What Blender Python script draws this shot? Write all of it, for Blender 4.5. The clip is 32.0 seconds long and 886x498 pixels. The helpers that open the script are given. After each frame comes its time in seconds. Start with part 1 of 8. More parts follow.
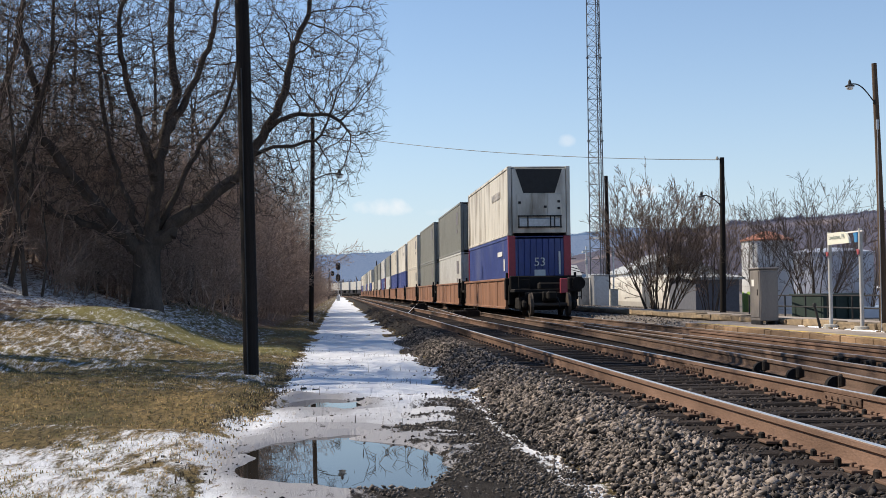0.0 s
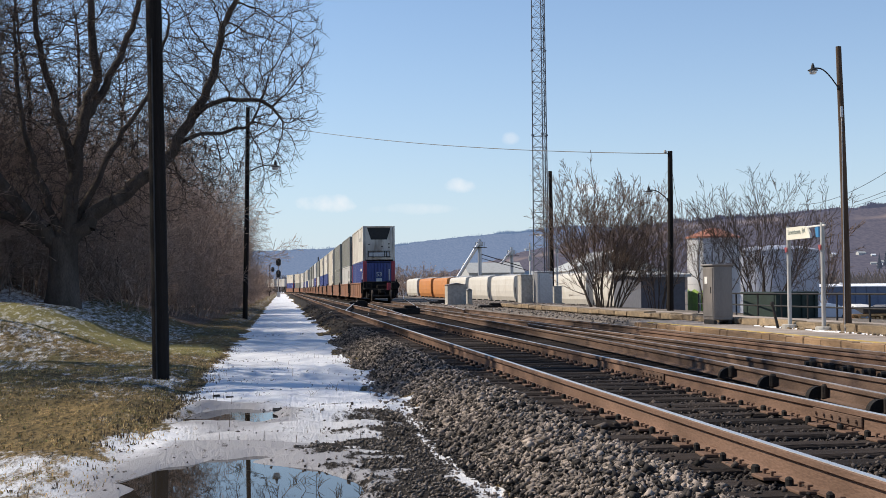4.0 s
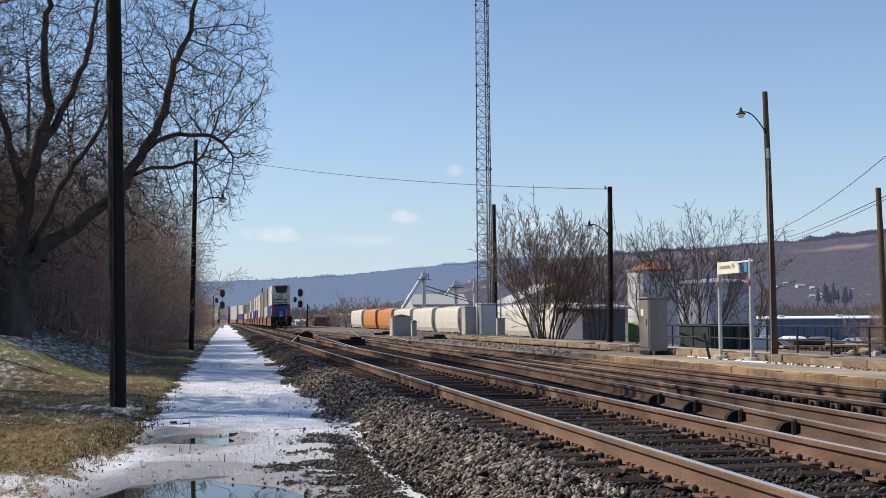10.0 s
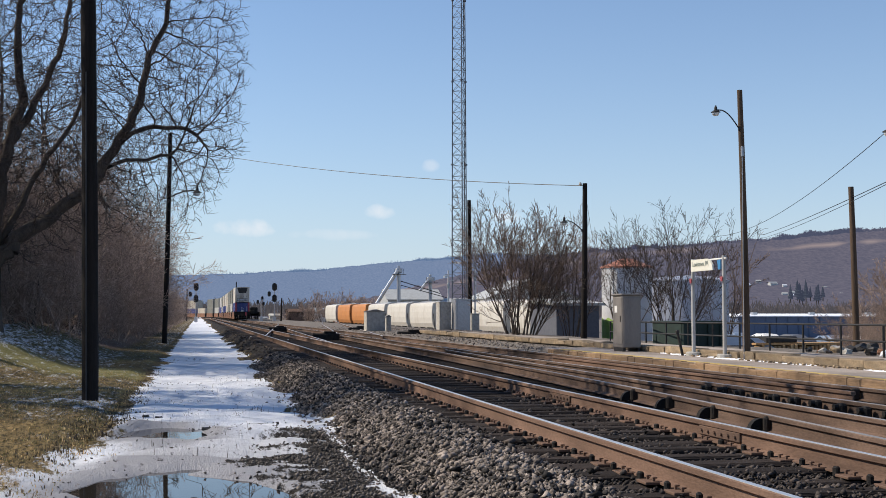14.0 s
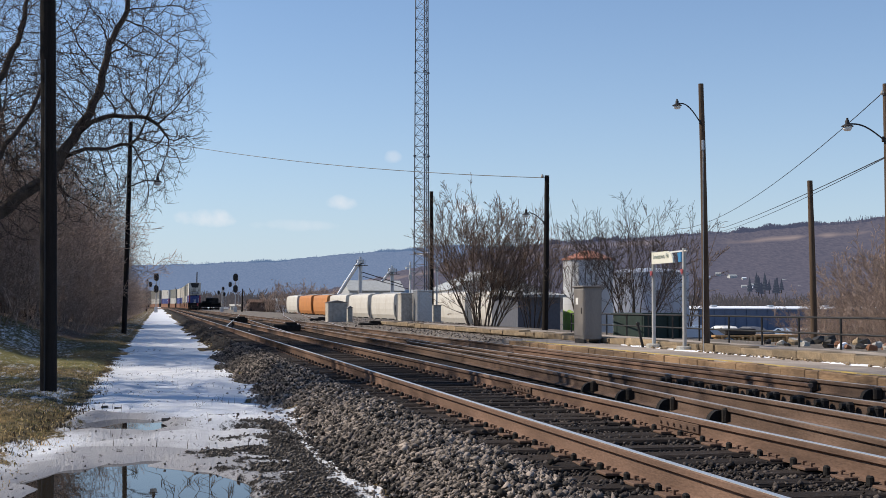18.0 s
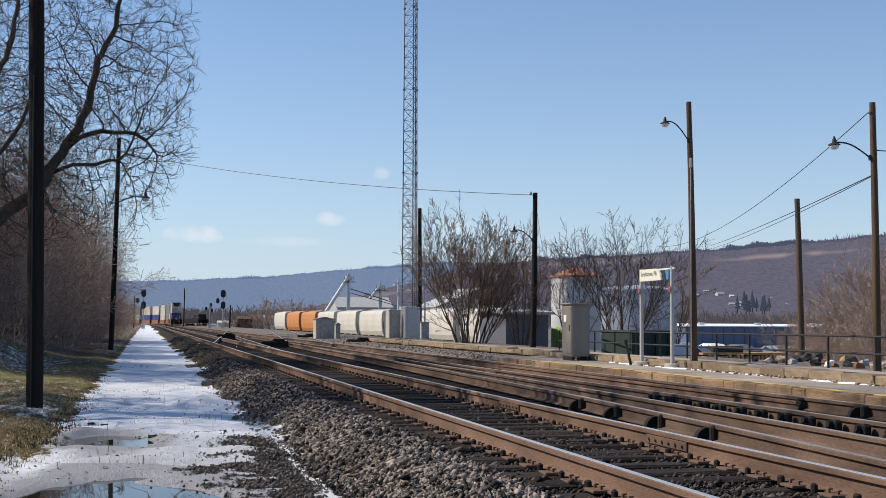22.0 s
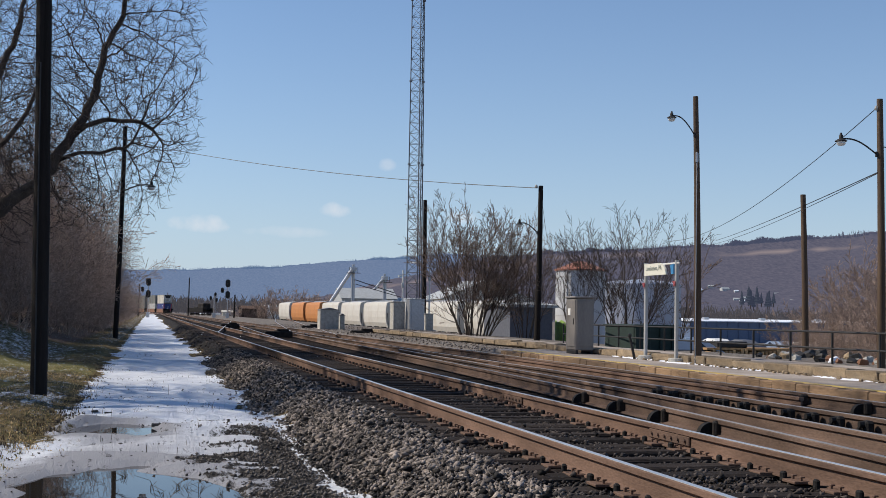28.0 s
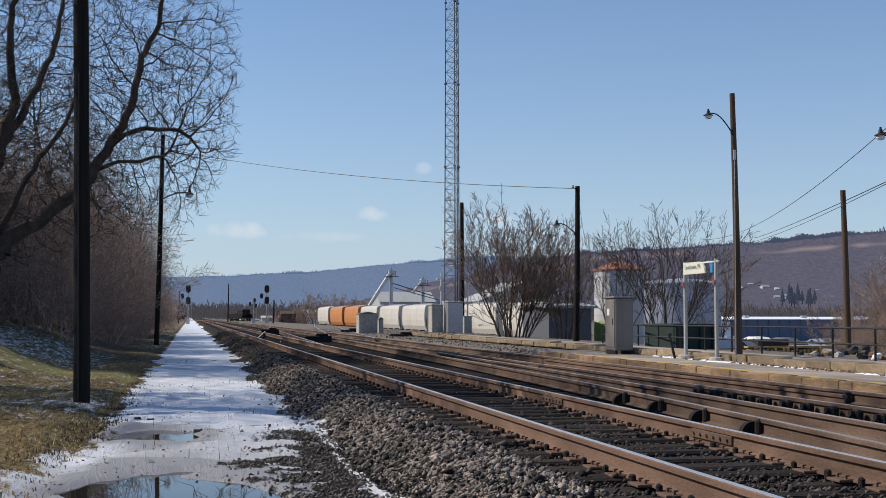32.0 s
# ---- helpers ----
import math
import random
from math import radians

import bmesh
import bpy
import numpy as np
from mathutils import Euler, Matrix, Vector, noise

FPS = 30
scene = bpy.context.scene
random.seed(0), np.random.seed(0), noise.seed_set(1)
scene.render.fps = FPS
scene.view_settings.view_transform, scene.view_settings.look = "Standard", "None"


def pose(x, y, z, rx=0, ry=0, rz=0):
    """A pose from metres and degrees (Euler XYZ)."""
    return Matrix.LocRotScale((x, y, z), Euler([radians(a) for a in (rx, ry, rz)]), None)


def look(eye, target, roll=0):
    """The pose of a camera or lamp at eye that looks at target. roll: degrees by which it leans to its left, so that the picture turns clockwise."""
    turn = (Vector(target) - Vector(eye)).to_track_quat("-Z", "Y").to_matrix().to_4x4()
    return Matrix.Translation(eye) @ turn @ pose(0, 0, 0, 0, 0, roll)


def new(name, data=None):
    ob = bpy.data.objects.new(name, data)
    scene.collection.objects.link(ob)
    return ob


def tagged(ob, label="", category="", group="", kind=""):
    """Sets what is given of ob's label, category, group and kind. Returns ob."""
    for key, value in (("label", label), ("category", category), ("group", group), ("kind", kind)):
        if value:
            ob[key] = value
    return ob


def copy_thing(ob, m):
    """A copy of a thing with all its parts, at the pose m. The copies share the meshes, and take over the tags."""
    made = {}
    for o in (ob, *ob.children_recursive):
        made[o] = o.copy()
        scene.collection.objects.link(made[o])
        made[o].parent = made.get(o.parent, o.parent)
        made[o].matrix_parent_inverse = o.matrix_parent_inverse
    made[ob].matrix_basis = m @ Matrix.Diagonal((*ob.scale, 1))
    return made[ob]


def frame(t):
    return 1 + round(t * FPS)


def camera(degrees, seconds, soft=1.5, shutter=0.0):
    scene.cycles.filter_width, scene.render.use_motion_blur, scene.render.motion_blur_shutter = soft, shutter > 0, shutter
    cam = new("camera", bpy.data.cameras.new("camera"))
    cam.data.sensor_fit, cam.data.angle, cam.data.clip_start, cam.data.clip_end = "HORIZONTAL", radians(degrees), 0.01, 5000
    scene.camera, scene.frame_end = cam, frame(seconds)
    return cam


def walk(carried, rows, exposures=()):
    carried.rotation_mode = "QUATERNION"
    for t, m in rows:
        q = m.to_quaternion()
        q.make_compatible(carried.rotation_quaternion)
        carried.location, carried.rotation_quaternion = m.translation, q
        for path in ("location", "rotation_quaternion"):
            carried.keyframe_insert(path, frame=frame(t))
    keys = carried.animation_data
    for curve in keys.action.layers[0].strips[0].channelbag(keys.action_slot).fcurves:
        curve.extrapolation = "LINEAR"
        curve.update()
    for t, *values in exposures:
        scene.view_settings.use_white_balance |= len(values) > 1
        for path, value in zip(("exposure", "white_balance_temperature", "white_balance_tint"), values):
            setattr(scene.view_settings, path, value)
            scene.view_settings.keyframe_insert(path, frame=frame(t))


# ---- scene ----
import collections

cam = camera(38.37, 32.0, soft=0.6)
# seconds, yaw, pitch, roll in degrees, then the eye in metres from its stand 1.5 m over the lane
ROWS = [
    (0.0, -4.678, 1.953, -0.729, -0.164, -1.016, 0.005),
    (0.5, -4.849, 1.914, -0.785, -0.161, -1.001, 0.005),
    (1.0, -4.730, 1.953, -0.907, -0.083, -0.492, 0.001),
    (1.5, -4.640, 2.273, -0.985, -0.078, -0.460, 0.001),
    (2.0, -4.308, 2.712, -1.086, 0.068, 0.390, 0.000),
    (2.5, -3.959, 2.553, -1.194, 0.183, 1.005, -0.002),
    (3.0, -4.536, 2.258, -1.064, 0.182, 1.010, -0.002),
    (3.5, -4.937, 2.022, -0.850, 0.176, 0.982, -0.002),
    (4.0, -7.234, 1.784, -0.503, 0.183, 1.044, -0.003),
    (4.5, -7.480, 2.144, -0.440, 0.182, 1.041, -0.003),
    (6.5, -8.135, 2.597, 0.085, 0.000, 0.000, 0.000),
    (7.0, -8.312, 2.651, 0.173, 0.000, 0.000, 0.000),
    (7.5, -8.981, 2.796, -0.220, 0.000, 0.000, 0.000),
    (8.0, -10.202, 3.044, -0.145, 0.000, 0.000, 0.000),
    (8.5, -10.024, 3.139, -0.375, 0.000, 0.000, 0.000),
    (9.0, -9.697, 3.105, -0.566, 0.000, 0.000, 0.000),
    (9.5, -9.710, 3.133, -0.507, 0.000, 0.000, 0.000),
    (10.0, -9.750, 3.181, -0.388, 0.000, 0.000, 0.000),
    (10.5, -9.933, 3.114, -0.237, 0.000, 0.000, 0.000),
    (11.0, -9.908, 2.468, -0.050, 0.000, 0.000, 0.000),
    (11.5, -9.906, 2.450, -0.178, 0.000, 0.000, 0.000),
    (12.0, -9.933, 2.572, -0.261, 0.000, 0.000, 0.000),
    (12.5, -9.961, 2.763, -0.537, 0.000, 0.000, 0.000),
    (13.0, -9.993, 2.794, -0.262, 0.000, 0.000, 0.000),
    (13.5, -10.271, 2.894, 0.014, 0.000, 0.000, 0.000),
    (14.0, -10.881, 2.965, -0.000, 0.000, 0.000, 0.000),
    (14.5, -11.102, 2.975, 0.194, 0.000, 0.000, 0.000),
    (16.5, -11.861, 2.684, 0.038, 0.000, 0.000, 0.000),
    (17.0, -12.314, 2.727, 0.150, 0.000, 0.000, 0.000),
    (17.5, -12.669, 2.626, 0.260, 0.000, 0.000, 0.000),
    (18.0, -12.594, 2.579, 0.207, 0.000, 0.000, 0.000),
    (18.5, -12.388, 2.556, 0.244, 0.000, 0.000, 0.000),
    (19.0, -12.232, 2.586, 0.114, 0.000, 0.000, 0.000),
    (19.5, -12.149, 2.668, 0.261, 0.000, 0.000, 0.000),
    (20.0, -12.156, 2.886, 0.205, 0.000, 0.000, 0.000),
    (20.5, -12.903, 3.228, 0.078, 0.000, 0.000, 0.000),
    (21.0, -12.889, 3.250, 0.276, 0.000, 0.000, 0.000),
    (21.5, -13.018, 3.230, 0.379, 0.000, 0.000, 0.000),
    (22.0, -13.120, 3.340, 0.345, 0.000, 0.000, 0.000),
    (22.5, -13.896, 3.685, 0.336, 0.000, 0.000, 0.000),
    (23.0, -13.719, 3.635, 0.528, 0.000, 0.000, 0.000),
    (23.5, -13.253, 3.255, 0.440, 0.000, 0.000, 0.000),
    (24.0, -14.096, 2.755, 0.889, 0.000, 0.000, 0.000),
    (24.5, -13.971, 2.581, 0.567, 0.000, 0.000, 0.000),
    (25.0, -13.346, 2.719, 0.317, 0.000, 0.000, 0.000),
    (25.5, -13.435, 2.727, 0.144, 0.000, 0.000, 0.000),
    (27.5, -12.677, 2.591, 0.995, 0.000, 0.000, 0.000),
    (28.0, -12.901, 2.979, 0.989, 0.000, 0.000, 0.000),
    (28.5, -12.398, 2.871, 0.931, 0.000, 0.000, 0.000),
    (29.0, -12.323, 2.926, 0.678, 0.000, 0.000, 0.000),
    (29.5, -12.121, 2.792, 0.934, 0.000, 0.000, 0.000),
    (30.0, -11.529, 3.024, 0.303, 0.000, 0.000, 0.000),
    (30.5, -11.687, 3.286, -0.238, 0.000, 0.000, 0.000),
    (31.0, -11.554, 2.809, -0.167, 0.000, 0.000, 0.000),
    (31.5, -11.290, 2.969, -0.460, 0.000, 0.000, 0.000),
    (32.0, -11.214, 3.076, 0.112, 0.000, 0.000, 0.000),
]
# the picture darkens a little as the view swings to the open sky
EXPOSURES = [(0, 0.32, 6850, 10), (4, 0.28, 6750, 10), (9, 0.2, 6650, 10), (14, 0.18, 6600, 10), (17, 0.1, 6550, 10), (20, 0.16, 6600, 10), (22.3, 0.15, 6500, 10), (22.9, -0.04, 6350, 10), (25, -0.02, 6400, 10), (28, -0.03, 6400, 10), (32, -0.04, 6400, 10)]
walk(cam, [(t, pose(x, y, 1.5 + z, 90 + pitch, 0, yaw) @ pose(0, 0, 0, 0, 0, roll)) for t, yaw, pitch, roll, x, y, z in ROWS], EXPOSURES)

# ---- world and light ----
SUN_AZ, SUN_EL = radians(-66), radians(41)
sun_way = Vector((math.sin(SUN_AZ) * math.cos(SUN_EL), math.cos(SUN_AZ) * math.cos(SUN_EL), math.sin(SUN_EL)))
scene.view_settings.exposure = 0.0

sun = new("sun", bpy.data.lights.new("sun", "SUN"))
sun.data.energy, sun.data.angle, sun.data.color = 4.7, radians(0.55), (1.0, 0.91, 0.78)
sun.matrix_world = look(sun_way * 100, (0, 0, 0))


def build_world():
    w = bpy.data.worlds.new("world")
    scene.world = w
    w.use_nodes = True
    nt = w.node_tree
    nt.nodes.clear()
    out = nt.nodes.new("ShaderNodeOutputWorld")
    bg = nt.nodes.new("ShaderNodeBackground")
    sky = nt.nodes.new("ShaderNodeTexSky")
    sky.sky_type, sky.sun_disc = "NISHITA", False
    sky.sun_elevation, sky.sun_rotation = SUN_EL, SUN_AZ
    sky.air_density, sky.dust_density, sky.ozone_density, sky.altitude = 1.0, 0.1, 1.6, 150
    co = nt.nodes.new("ShaderNodeTexCoord")
    # a few thin fair-weather clouds low over the ridge: where they lie (azimuth, height, half sizes, cover)
    total = None
    warp = nt.nodes.new("ShaderNodeTexNoise")
    warp.inputs["Scale"].default_value, warp.inputs["Detail"].default_value = 55, 5
    nt.links.new(co.outputs["Generated"], warp.inputs["Vector"])
    for az, el, sa, se, cover in ((2.1, 3.9, 1.35, 0.42, 0.7), (8.0, 4.6, 0.85, 0.36, 0.6), (13.6, 4.4, 0.8, 0.3, 0.45), (10.3, 6.7, 0.4, 0.28, 0.3), (6.0, 3.6, 2.0, 0.25, 0.25), (-9, 6, 2.5, 0.5, 0.5), (40, 7, 3, 0.7, 0.5), (-35, 9, 3, 0.8, 0.5)):
        d = Vector((math.sin(radians(az)) * math.cos(radians(el)), math.cos(radians(az)) * math.cos(radians(el)), math.sin(radians(el))))
        side = Vector((math.cos(radians(az)), -math.sin(radians(az)), 0))
        up = side.cross(d)
        sq = []
        for axis, half in ((side, sa), (up, se)):
            dot = nt.nodes.new("ShaderNodeVectorMath")
            dot.operation = "DOT_PRODUCT"
            dot.inputs[1].default_value = axis / math.sin(radians(half))
            nt.links.new(co.outputs["Generated"], dot.inputs[0])
            m = nt.nodes.new("ShaderNodeMath")
            m.operation = "MULTIPLY"
            nt.links.new(dot.outputs["Value"], m.inputs[0])
            nt.links.new(dot.outputs["Value"], m.inputs[1])
            sq.append(m)
        front = nt.nodes.new("ShaderNodeVectorMath")
        front.operation = "DOT_PRODUCT"
        front.inputs[1].default_value = d
        nt.links.new(co.outputs["Generated"], front.inputs[0])
        gate = nt.nodes.new("ShaderNodeMath")
        gate.operation, gate.inputs[1].default_value = "GREATER_THAN", 0.5
        nt.links.new(front.outputs["Value"], gate.inputs[0])
        add = nt.nodes.new("ShaderNodeMath")
        add.operation = "ADD"
        nt.links.new(sq[0].outputs[0], add.inputs[0])
        nt.links.new(sq[1].outputs[0], add.inputs[1])
        jag = nt.nodes.new("ShaderNodeMath")
        jag.operation, jag.inputs[1].default_value = "MULTIPLY_ADD", 3.2
        nt.links.new(warp.outputs["Fac"], jag.inputs[0])
        nt.links.new(add.outputs[0], jag.inputs[2])
        ramp = nt.nodes.new("ShaderNodeMapRange")
        ramp.inputs["From Min"].default_value, ramp.inputs["From Max"].default_value = 2.55, 1.2
        ramp.inputs["To Min"].default_value, ramp.inputs["To Max"].default_value = 0.0, cover
        nt.links.new(jag.outputs[0], ramp.inputs["Value"])
        keep = nt.nodes.new("ShaderNodeMath")
        keep.operation = "MULTIPLY"
        nt.links.new(ramp.outputs[0], keep.inputs[0])
        nt.links.new(gate.outputs[0], keep.inputs[1])
        if total is None:
            total = keep
        else:
            mx = nt.nodes.new("ShaderNodeMath")
            mx.operation = "MAXIMUM"
            nt.links.new(total.outputs[0], mx.inputs[0])
            nt.links.new(keep.outputs[0], mx.inputs[1])
            total = mx
    # pale winter haze that thickens towards the horizon
    sep = nt.nodes.new("ShaderNodeSeparateXYZ")
    nt.links.new(co.outputs["Generated"], sep.inputs[0])
    low = nt.nodes.new("ShaderNodeMath")
    low.operation, low.inputs[1].default_value = "MULTIPLY", -8.5
    nt.links.new(sep.outputs["Z"], low.inputs[0])
    ex = nt.nodes.new("ShaderNodeMath")
    ex.operation = "EXPONENT"
    nt.links.new(low.outputs[0], ex.inputs[0])
    am = nt.nodes.new("ShaderNodeMath")
    am.operation, am.use_clamp, am.inputs[1].default_value = "MULTIPLY", True, 0.85
    nt.links.new(ex.outputs[0], am.inputs[0])
    hz = nt.nodes.new("ShaderNodeMix")
    hz.data_type = "RGBA"
    hz.inputs["B"].default_value = (4.6, 5.5, 6.9, 1)
    nt.links.new(am.outputs[0], hz.inputs["Factor"])
    cool = nt.nodes.new("ShaderNodeVectorMath")
    cool.operation, cool.inputs[1].default_value = "MULTIPLY", (0.86, 0.98, 1.13)
    nt.links.new(sky.outputs[0], cool.inputs[0])
    nt.links.new(cool.outputs[0], hz.inputs["A"])
    mix = nt.nodes.new("ShaderNodeMix")
    mix.data_type = "RGBA"
    mix.inputs["B"].default_value = (7.6, 7.7, 8.0, 1)
    nt.links.new(total.outputs[0], mix.inputs["Factor"])
    nt.links.new(hz.outputs["Result"], mix.inputs["A"])
    nt.links.new(mix.outputs["Result"], bg.inputs["Color"])
    bg.inputs["Strength"].default_value = 0.105
    nt.links.new(bg.outputs[0], out.inputs[0])


build_world()

# ---- materials ----


def surf(name, col, rough=0.7, metal=0.0, var=0.25, scale=6.0, fine=60.0, bump=0.15, stain=None, stain_scale=1.2, stain_amount=0.5, stretch=(1, 1, 1), per_piece=0.0, per_island=0.0, spec=0.5):
    """A painted, rusted or grown surface: base colour with two scales of variation, stains and fine relief."""
    m = bpy.data.materials.new(name)
    m.use_nodes = True
    nt = m.node_tree
    N, L = nt.nodes, nt.links
    b = N["Principled BSDF"]
    co = N.new("ShaderNodeTexCoord")
    mp = N.new("ShaderNodeMapping")
    mp.inputs["Scale"].default_value = stretch
    L.new(co.outputs["Object"], mp.inputs["Vector"])
    n1, n2, n3 = (N.new("ShaderNodeTexNoise") for _ in range(3))
    for n, s, d in ((n1, scale, 4), (n2, fine, 3), (n3, stain_scale, 6)):
        n.inputs["Scale"].default_value, n.inputs["Detail"].default_value = s, d
        L.new(mp.outputs[0], n.inputs["Vector"])
    lo, hi = [c * (1 - var) for c in col], [min(1, c * (1 + var)) for c in col]
    r = N.new("ShaderNodeMapRange")
    r.inputs["From Min"].default_value, r.inputs["From Max"].default_value = 0.3, 0.7
    L.new(n1.outputs["Fac"], r.inputs["Value"])
    mx = N.new("ShaderNodeMix")
    mx.data_type = "RGBA"
    mx.inputs["A"].default_value, mx.inputs["B"].default_value = (*lo, 1), (*hi, 1)
    L.new(r.outputs[0], mx.inputs["Factor"])
    last = mx.outputs["Result"]
    r2 = N.new("ShaderNodeMapRange")
    r2.inputs["From Min"].default_value, r2.inputs["From Max"].default_value = 0.25, 0.75
    r2.inputs["To Min"].default_value, r2.inputs["To Max"].default_value = 1 - var * 0.7, 1 + var * 0.7
    L.new(n2.outputs["Fac"], r2.inputs["Value"])
    sc = N.new("ShaderNodeVectorMath")
    sc.operation = "SCALE"
    L.new(last, sc.inputs[0])
    L.new(r2.outputs[0], sc.inputs["Scale"])
    last = sc.outputs[0]
    for amount, source in ((per_piece, "object"), (per_island, "island")):
        if amount:
            if source == "object":
                oi = N.new("ShaderNodeObjectInfo")
                val = oi.outputs["Random"]
            else:
                gi = N.new("ShaderNodeNewGeometry")
                val = gi.outputs["Random Per Island"]
            r4 = N.new("ShaderNodeMapRange")
            r4.inputs["To Min"].default_value, r4.inputs["To Max"].default_value = 1 - amount, 1 + amount
            L.new(val, r4.inputs["Value"])
            s2 = N.new("ShaderNodeVectorMath")
            s2.operation = "SCALE"
            L.new(last, s2.inputs[0])
            L.new(r4.outputs[0], s2.inputs["Scale"])
            last = s2.outputs[0]
    if stain:
        r3 = N.new("ShaderNodeMapRange")
        r3.inputs["From Min"].default_value, r3.inputs["From Max"].default_value = 0.48, 0.68
        r3.inputs["To Max"].default_value = stain_amount
        L.new(n3.outputs["Fac"], r3.inputs["Value"])
        m2 = N.new("ShaderNodeMix")
        m2.data_type = "RGBA"
        m2.inputs["B"].default_value = (*stain, 1)
        L.new(r3.outputs[0], m2.inputs["Factor"])
        L.new(last, m2.inputs["A"])
        last = m2.outputs["Result"]
    L.new(last, b.inputs["Base Color"])
    b.inputs["Roughness"].default_value, b.inputs["Metallic"].default_value = rough, metal
    b.inputs["Specular IOR Level"].default_value = spec
    if bump:
        bp = N.new("ShaderNodeBump")
        bp.inputs["Strength"].default_value, bp.inputs["Distance"].default_value = bump, 0.02
        L.new(n2.outputs["Fac"], bp.inputs["Height"])
        L.new(bp.outputs[0], b.inputs["Normal"])
    return m


M_BARK = surf("bark", (0.085, 0.068, 0.057), 0.95, var=0.4, scale=3, fine=40, bump=0.6, stretch=(1, 1, 0.3), spec=0.2)
M_TWIG = surf("twig", (0.09, 0.07, 0.06), 0.9, var=0.3, bump=0, per_island=0.35, spec=0.2)
M_BRUSH = surf("brush", (0.35, 0.265, 0.22), 0.95, var=0.3, bump=0, per_island=0.4, spec=0.1)
M_REDTWIG = surf("red_twig", (0.2, 0.145, 0.115), 0.9, var=0.3, bump=0, per_island=0.35, spec=0.2)
M_POLE = surf("creosoted_wood", (0.017, 0.013, 0.011), 0.9, var=0.35, scale=4, fine=50, bump=0.6, stretch=(3, 3, 0.15), spec=0.25)
M_POLEB = surf("weathered_pole_wood", (0.1, 0.067, 0.045), 0.9, var=0.35, scale=4, fine=50, bump=0.5, stretch=(3, 3, 0.15), stain=(0.05, 0.04, 0.03), stain_amount=0.5, spec=0.25)
M_RAIL = surf("rusty_rail_steel", (0.16, 0.1, 0.072), 0.8, 0.0, var=0.35, scale=3, fine=80, bump=0.2, stain=(0.028, 0.023, 0.021), stain_scale=0.8, stain_amount=0.9, stretch=(1, 0.25, 1), spec=0.15)
M_RAILD = surf("sooty_rail_steel", (0.13, 0.086, 0.064), 0.75, 0.0, var=0.4, scale=3, fine=80, bump=0.2, stain=(0.02, 0.017, 0.016), stain_scale=0.8, stain_amount=0.8, stretch=(1, 0.25, 1), spec=0.15)
M_RAILTOPD = surf("dulled_rail_steel", (0.42, 0.38, 0.345), 0.5, 0.7, var=0.3, scale=2, fine=90, bump=0.04, stretch=(1, 0.05, 1))
M_RAILTOP = surf("polished_rail_steel", (0.85, 0.81, 0.76), 0.4, 0.85, var=0.12, scale=2, fine=90, bump=0.02, stretch=(1, 0.05, 1))
M_TIE = surf("weathered_tie_wood", (0.034, 0.026, 0.022), 0.95, var=0.35, scale=5, fine=45, bump=0.7, stretch=(0.3, 3, 3), per_piece=0.35, stain=(0.02, 0.017, 0.016), spec=0.2)
M_STONE = surf("ballast_stone", (0.215, 0.18, 0.155), 0.9, var=0.3, scale=8, fine=70, bump=0.3, per_island=0.75, stain=(0.05, 0.046, 0.045), stain_scale=0.45, stain_amount=0.6, spec=0.25)
# near black for soot and for the shade in gaps between stones
M_SOOTSHADE = surf("soot_black_stone", (0.03, 0.026, 0.024), 0.85, var=0.3, scale=8, fine=70, bump=0.3, per_island=0.8, spec=0.3)
M_STONED = surf("sooty_ballast_stone", (0.06, 0.049, 0.043), 0.9, var=0.3, scale=8, fine=70, bump=0.3, per_island=0.85, stain=(0.05, 0.045, 0.045), stain_scale=0.5, spec=0.25)
M_GRAVEL = surf("wet_brown_gravel", (0.12, 0.102, 0.088), 0.8, var=0.3, scale=8, fine=70, bump=0.3, per_island=0.75, spec=0.3)
M_IRON = surf("dark_iron", (0.03, 0.028, 0.027), 0.65, 0.3, var=0.3, bump=0.2)
M_BRACE = surf("greasy_iron", (0.022, 0.02, 0.019), 0.75, 0.0, var=0.4, bump=0.4, stain=(0.06, 0.042, 0.03), spec=0.15)
M_MAST = surf("weathered_mast_steel", (0.13, 0.14, 0.16), 0.55, 0.4, var=0.2, scale=2, fine=30, bump=0.05)
M_GALV = surf("galvanised_steel", (0.45, 0.46, 0.48), 0.45, 0.7, var=0.12, scale=9, fine=60, bump=0.05)
M_GREYCAB = surf("weathered_aluminium", (0.22, 0.2, 0.185), 0.6, 0.25, var=0.15, scale=3, fine=40, bump=0.05, stain=(0.22, 0.2, 0.18), stain_scale=1.5, stretch=(1, 1, 0.3))
M_CONC = surf("concrete", (0.42, 0.40, 0.36), 0.9, var=0.2, bump=0.3, stain=(0.25, 0.23, 0.2))
M_WALLSTONE = surf("sandstone_block", (0.25, 0.185, 0.115), 0.95, var=0.3, scale=5, fine=40, bump=0.8, per_piece=0.25, stain=(0.07, 0.06, 0.045), stain_scale=2.6, stain_amount=0.9)
M_PLATFORM = surf("old_asphalt", (0.375, 0.32, 0.275), 0.95, var=0.25, scale=1.2, fine=90, bump=0.4, stain=(0.2, 0.17, 0.145), stain_scale=0.7, stain_amount=0.7, spec=0.12)
M_YELLOW = surf("worn_yellow_paint", (0.50, 0.35, 0.09), 0.85, var=0.25, scale=4, fine=50, bump=0.3, stain=(0.3, 0.22, 0.12), stain_scale=3, stain_amount=0.8)
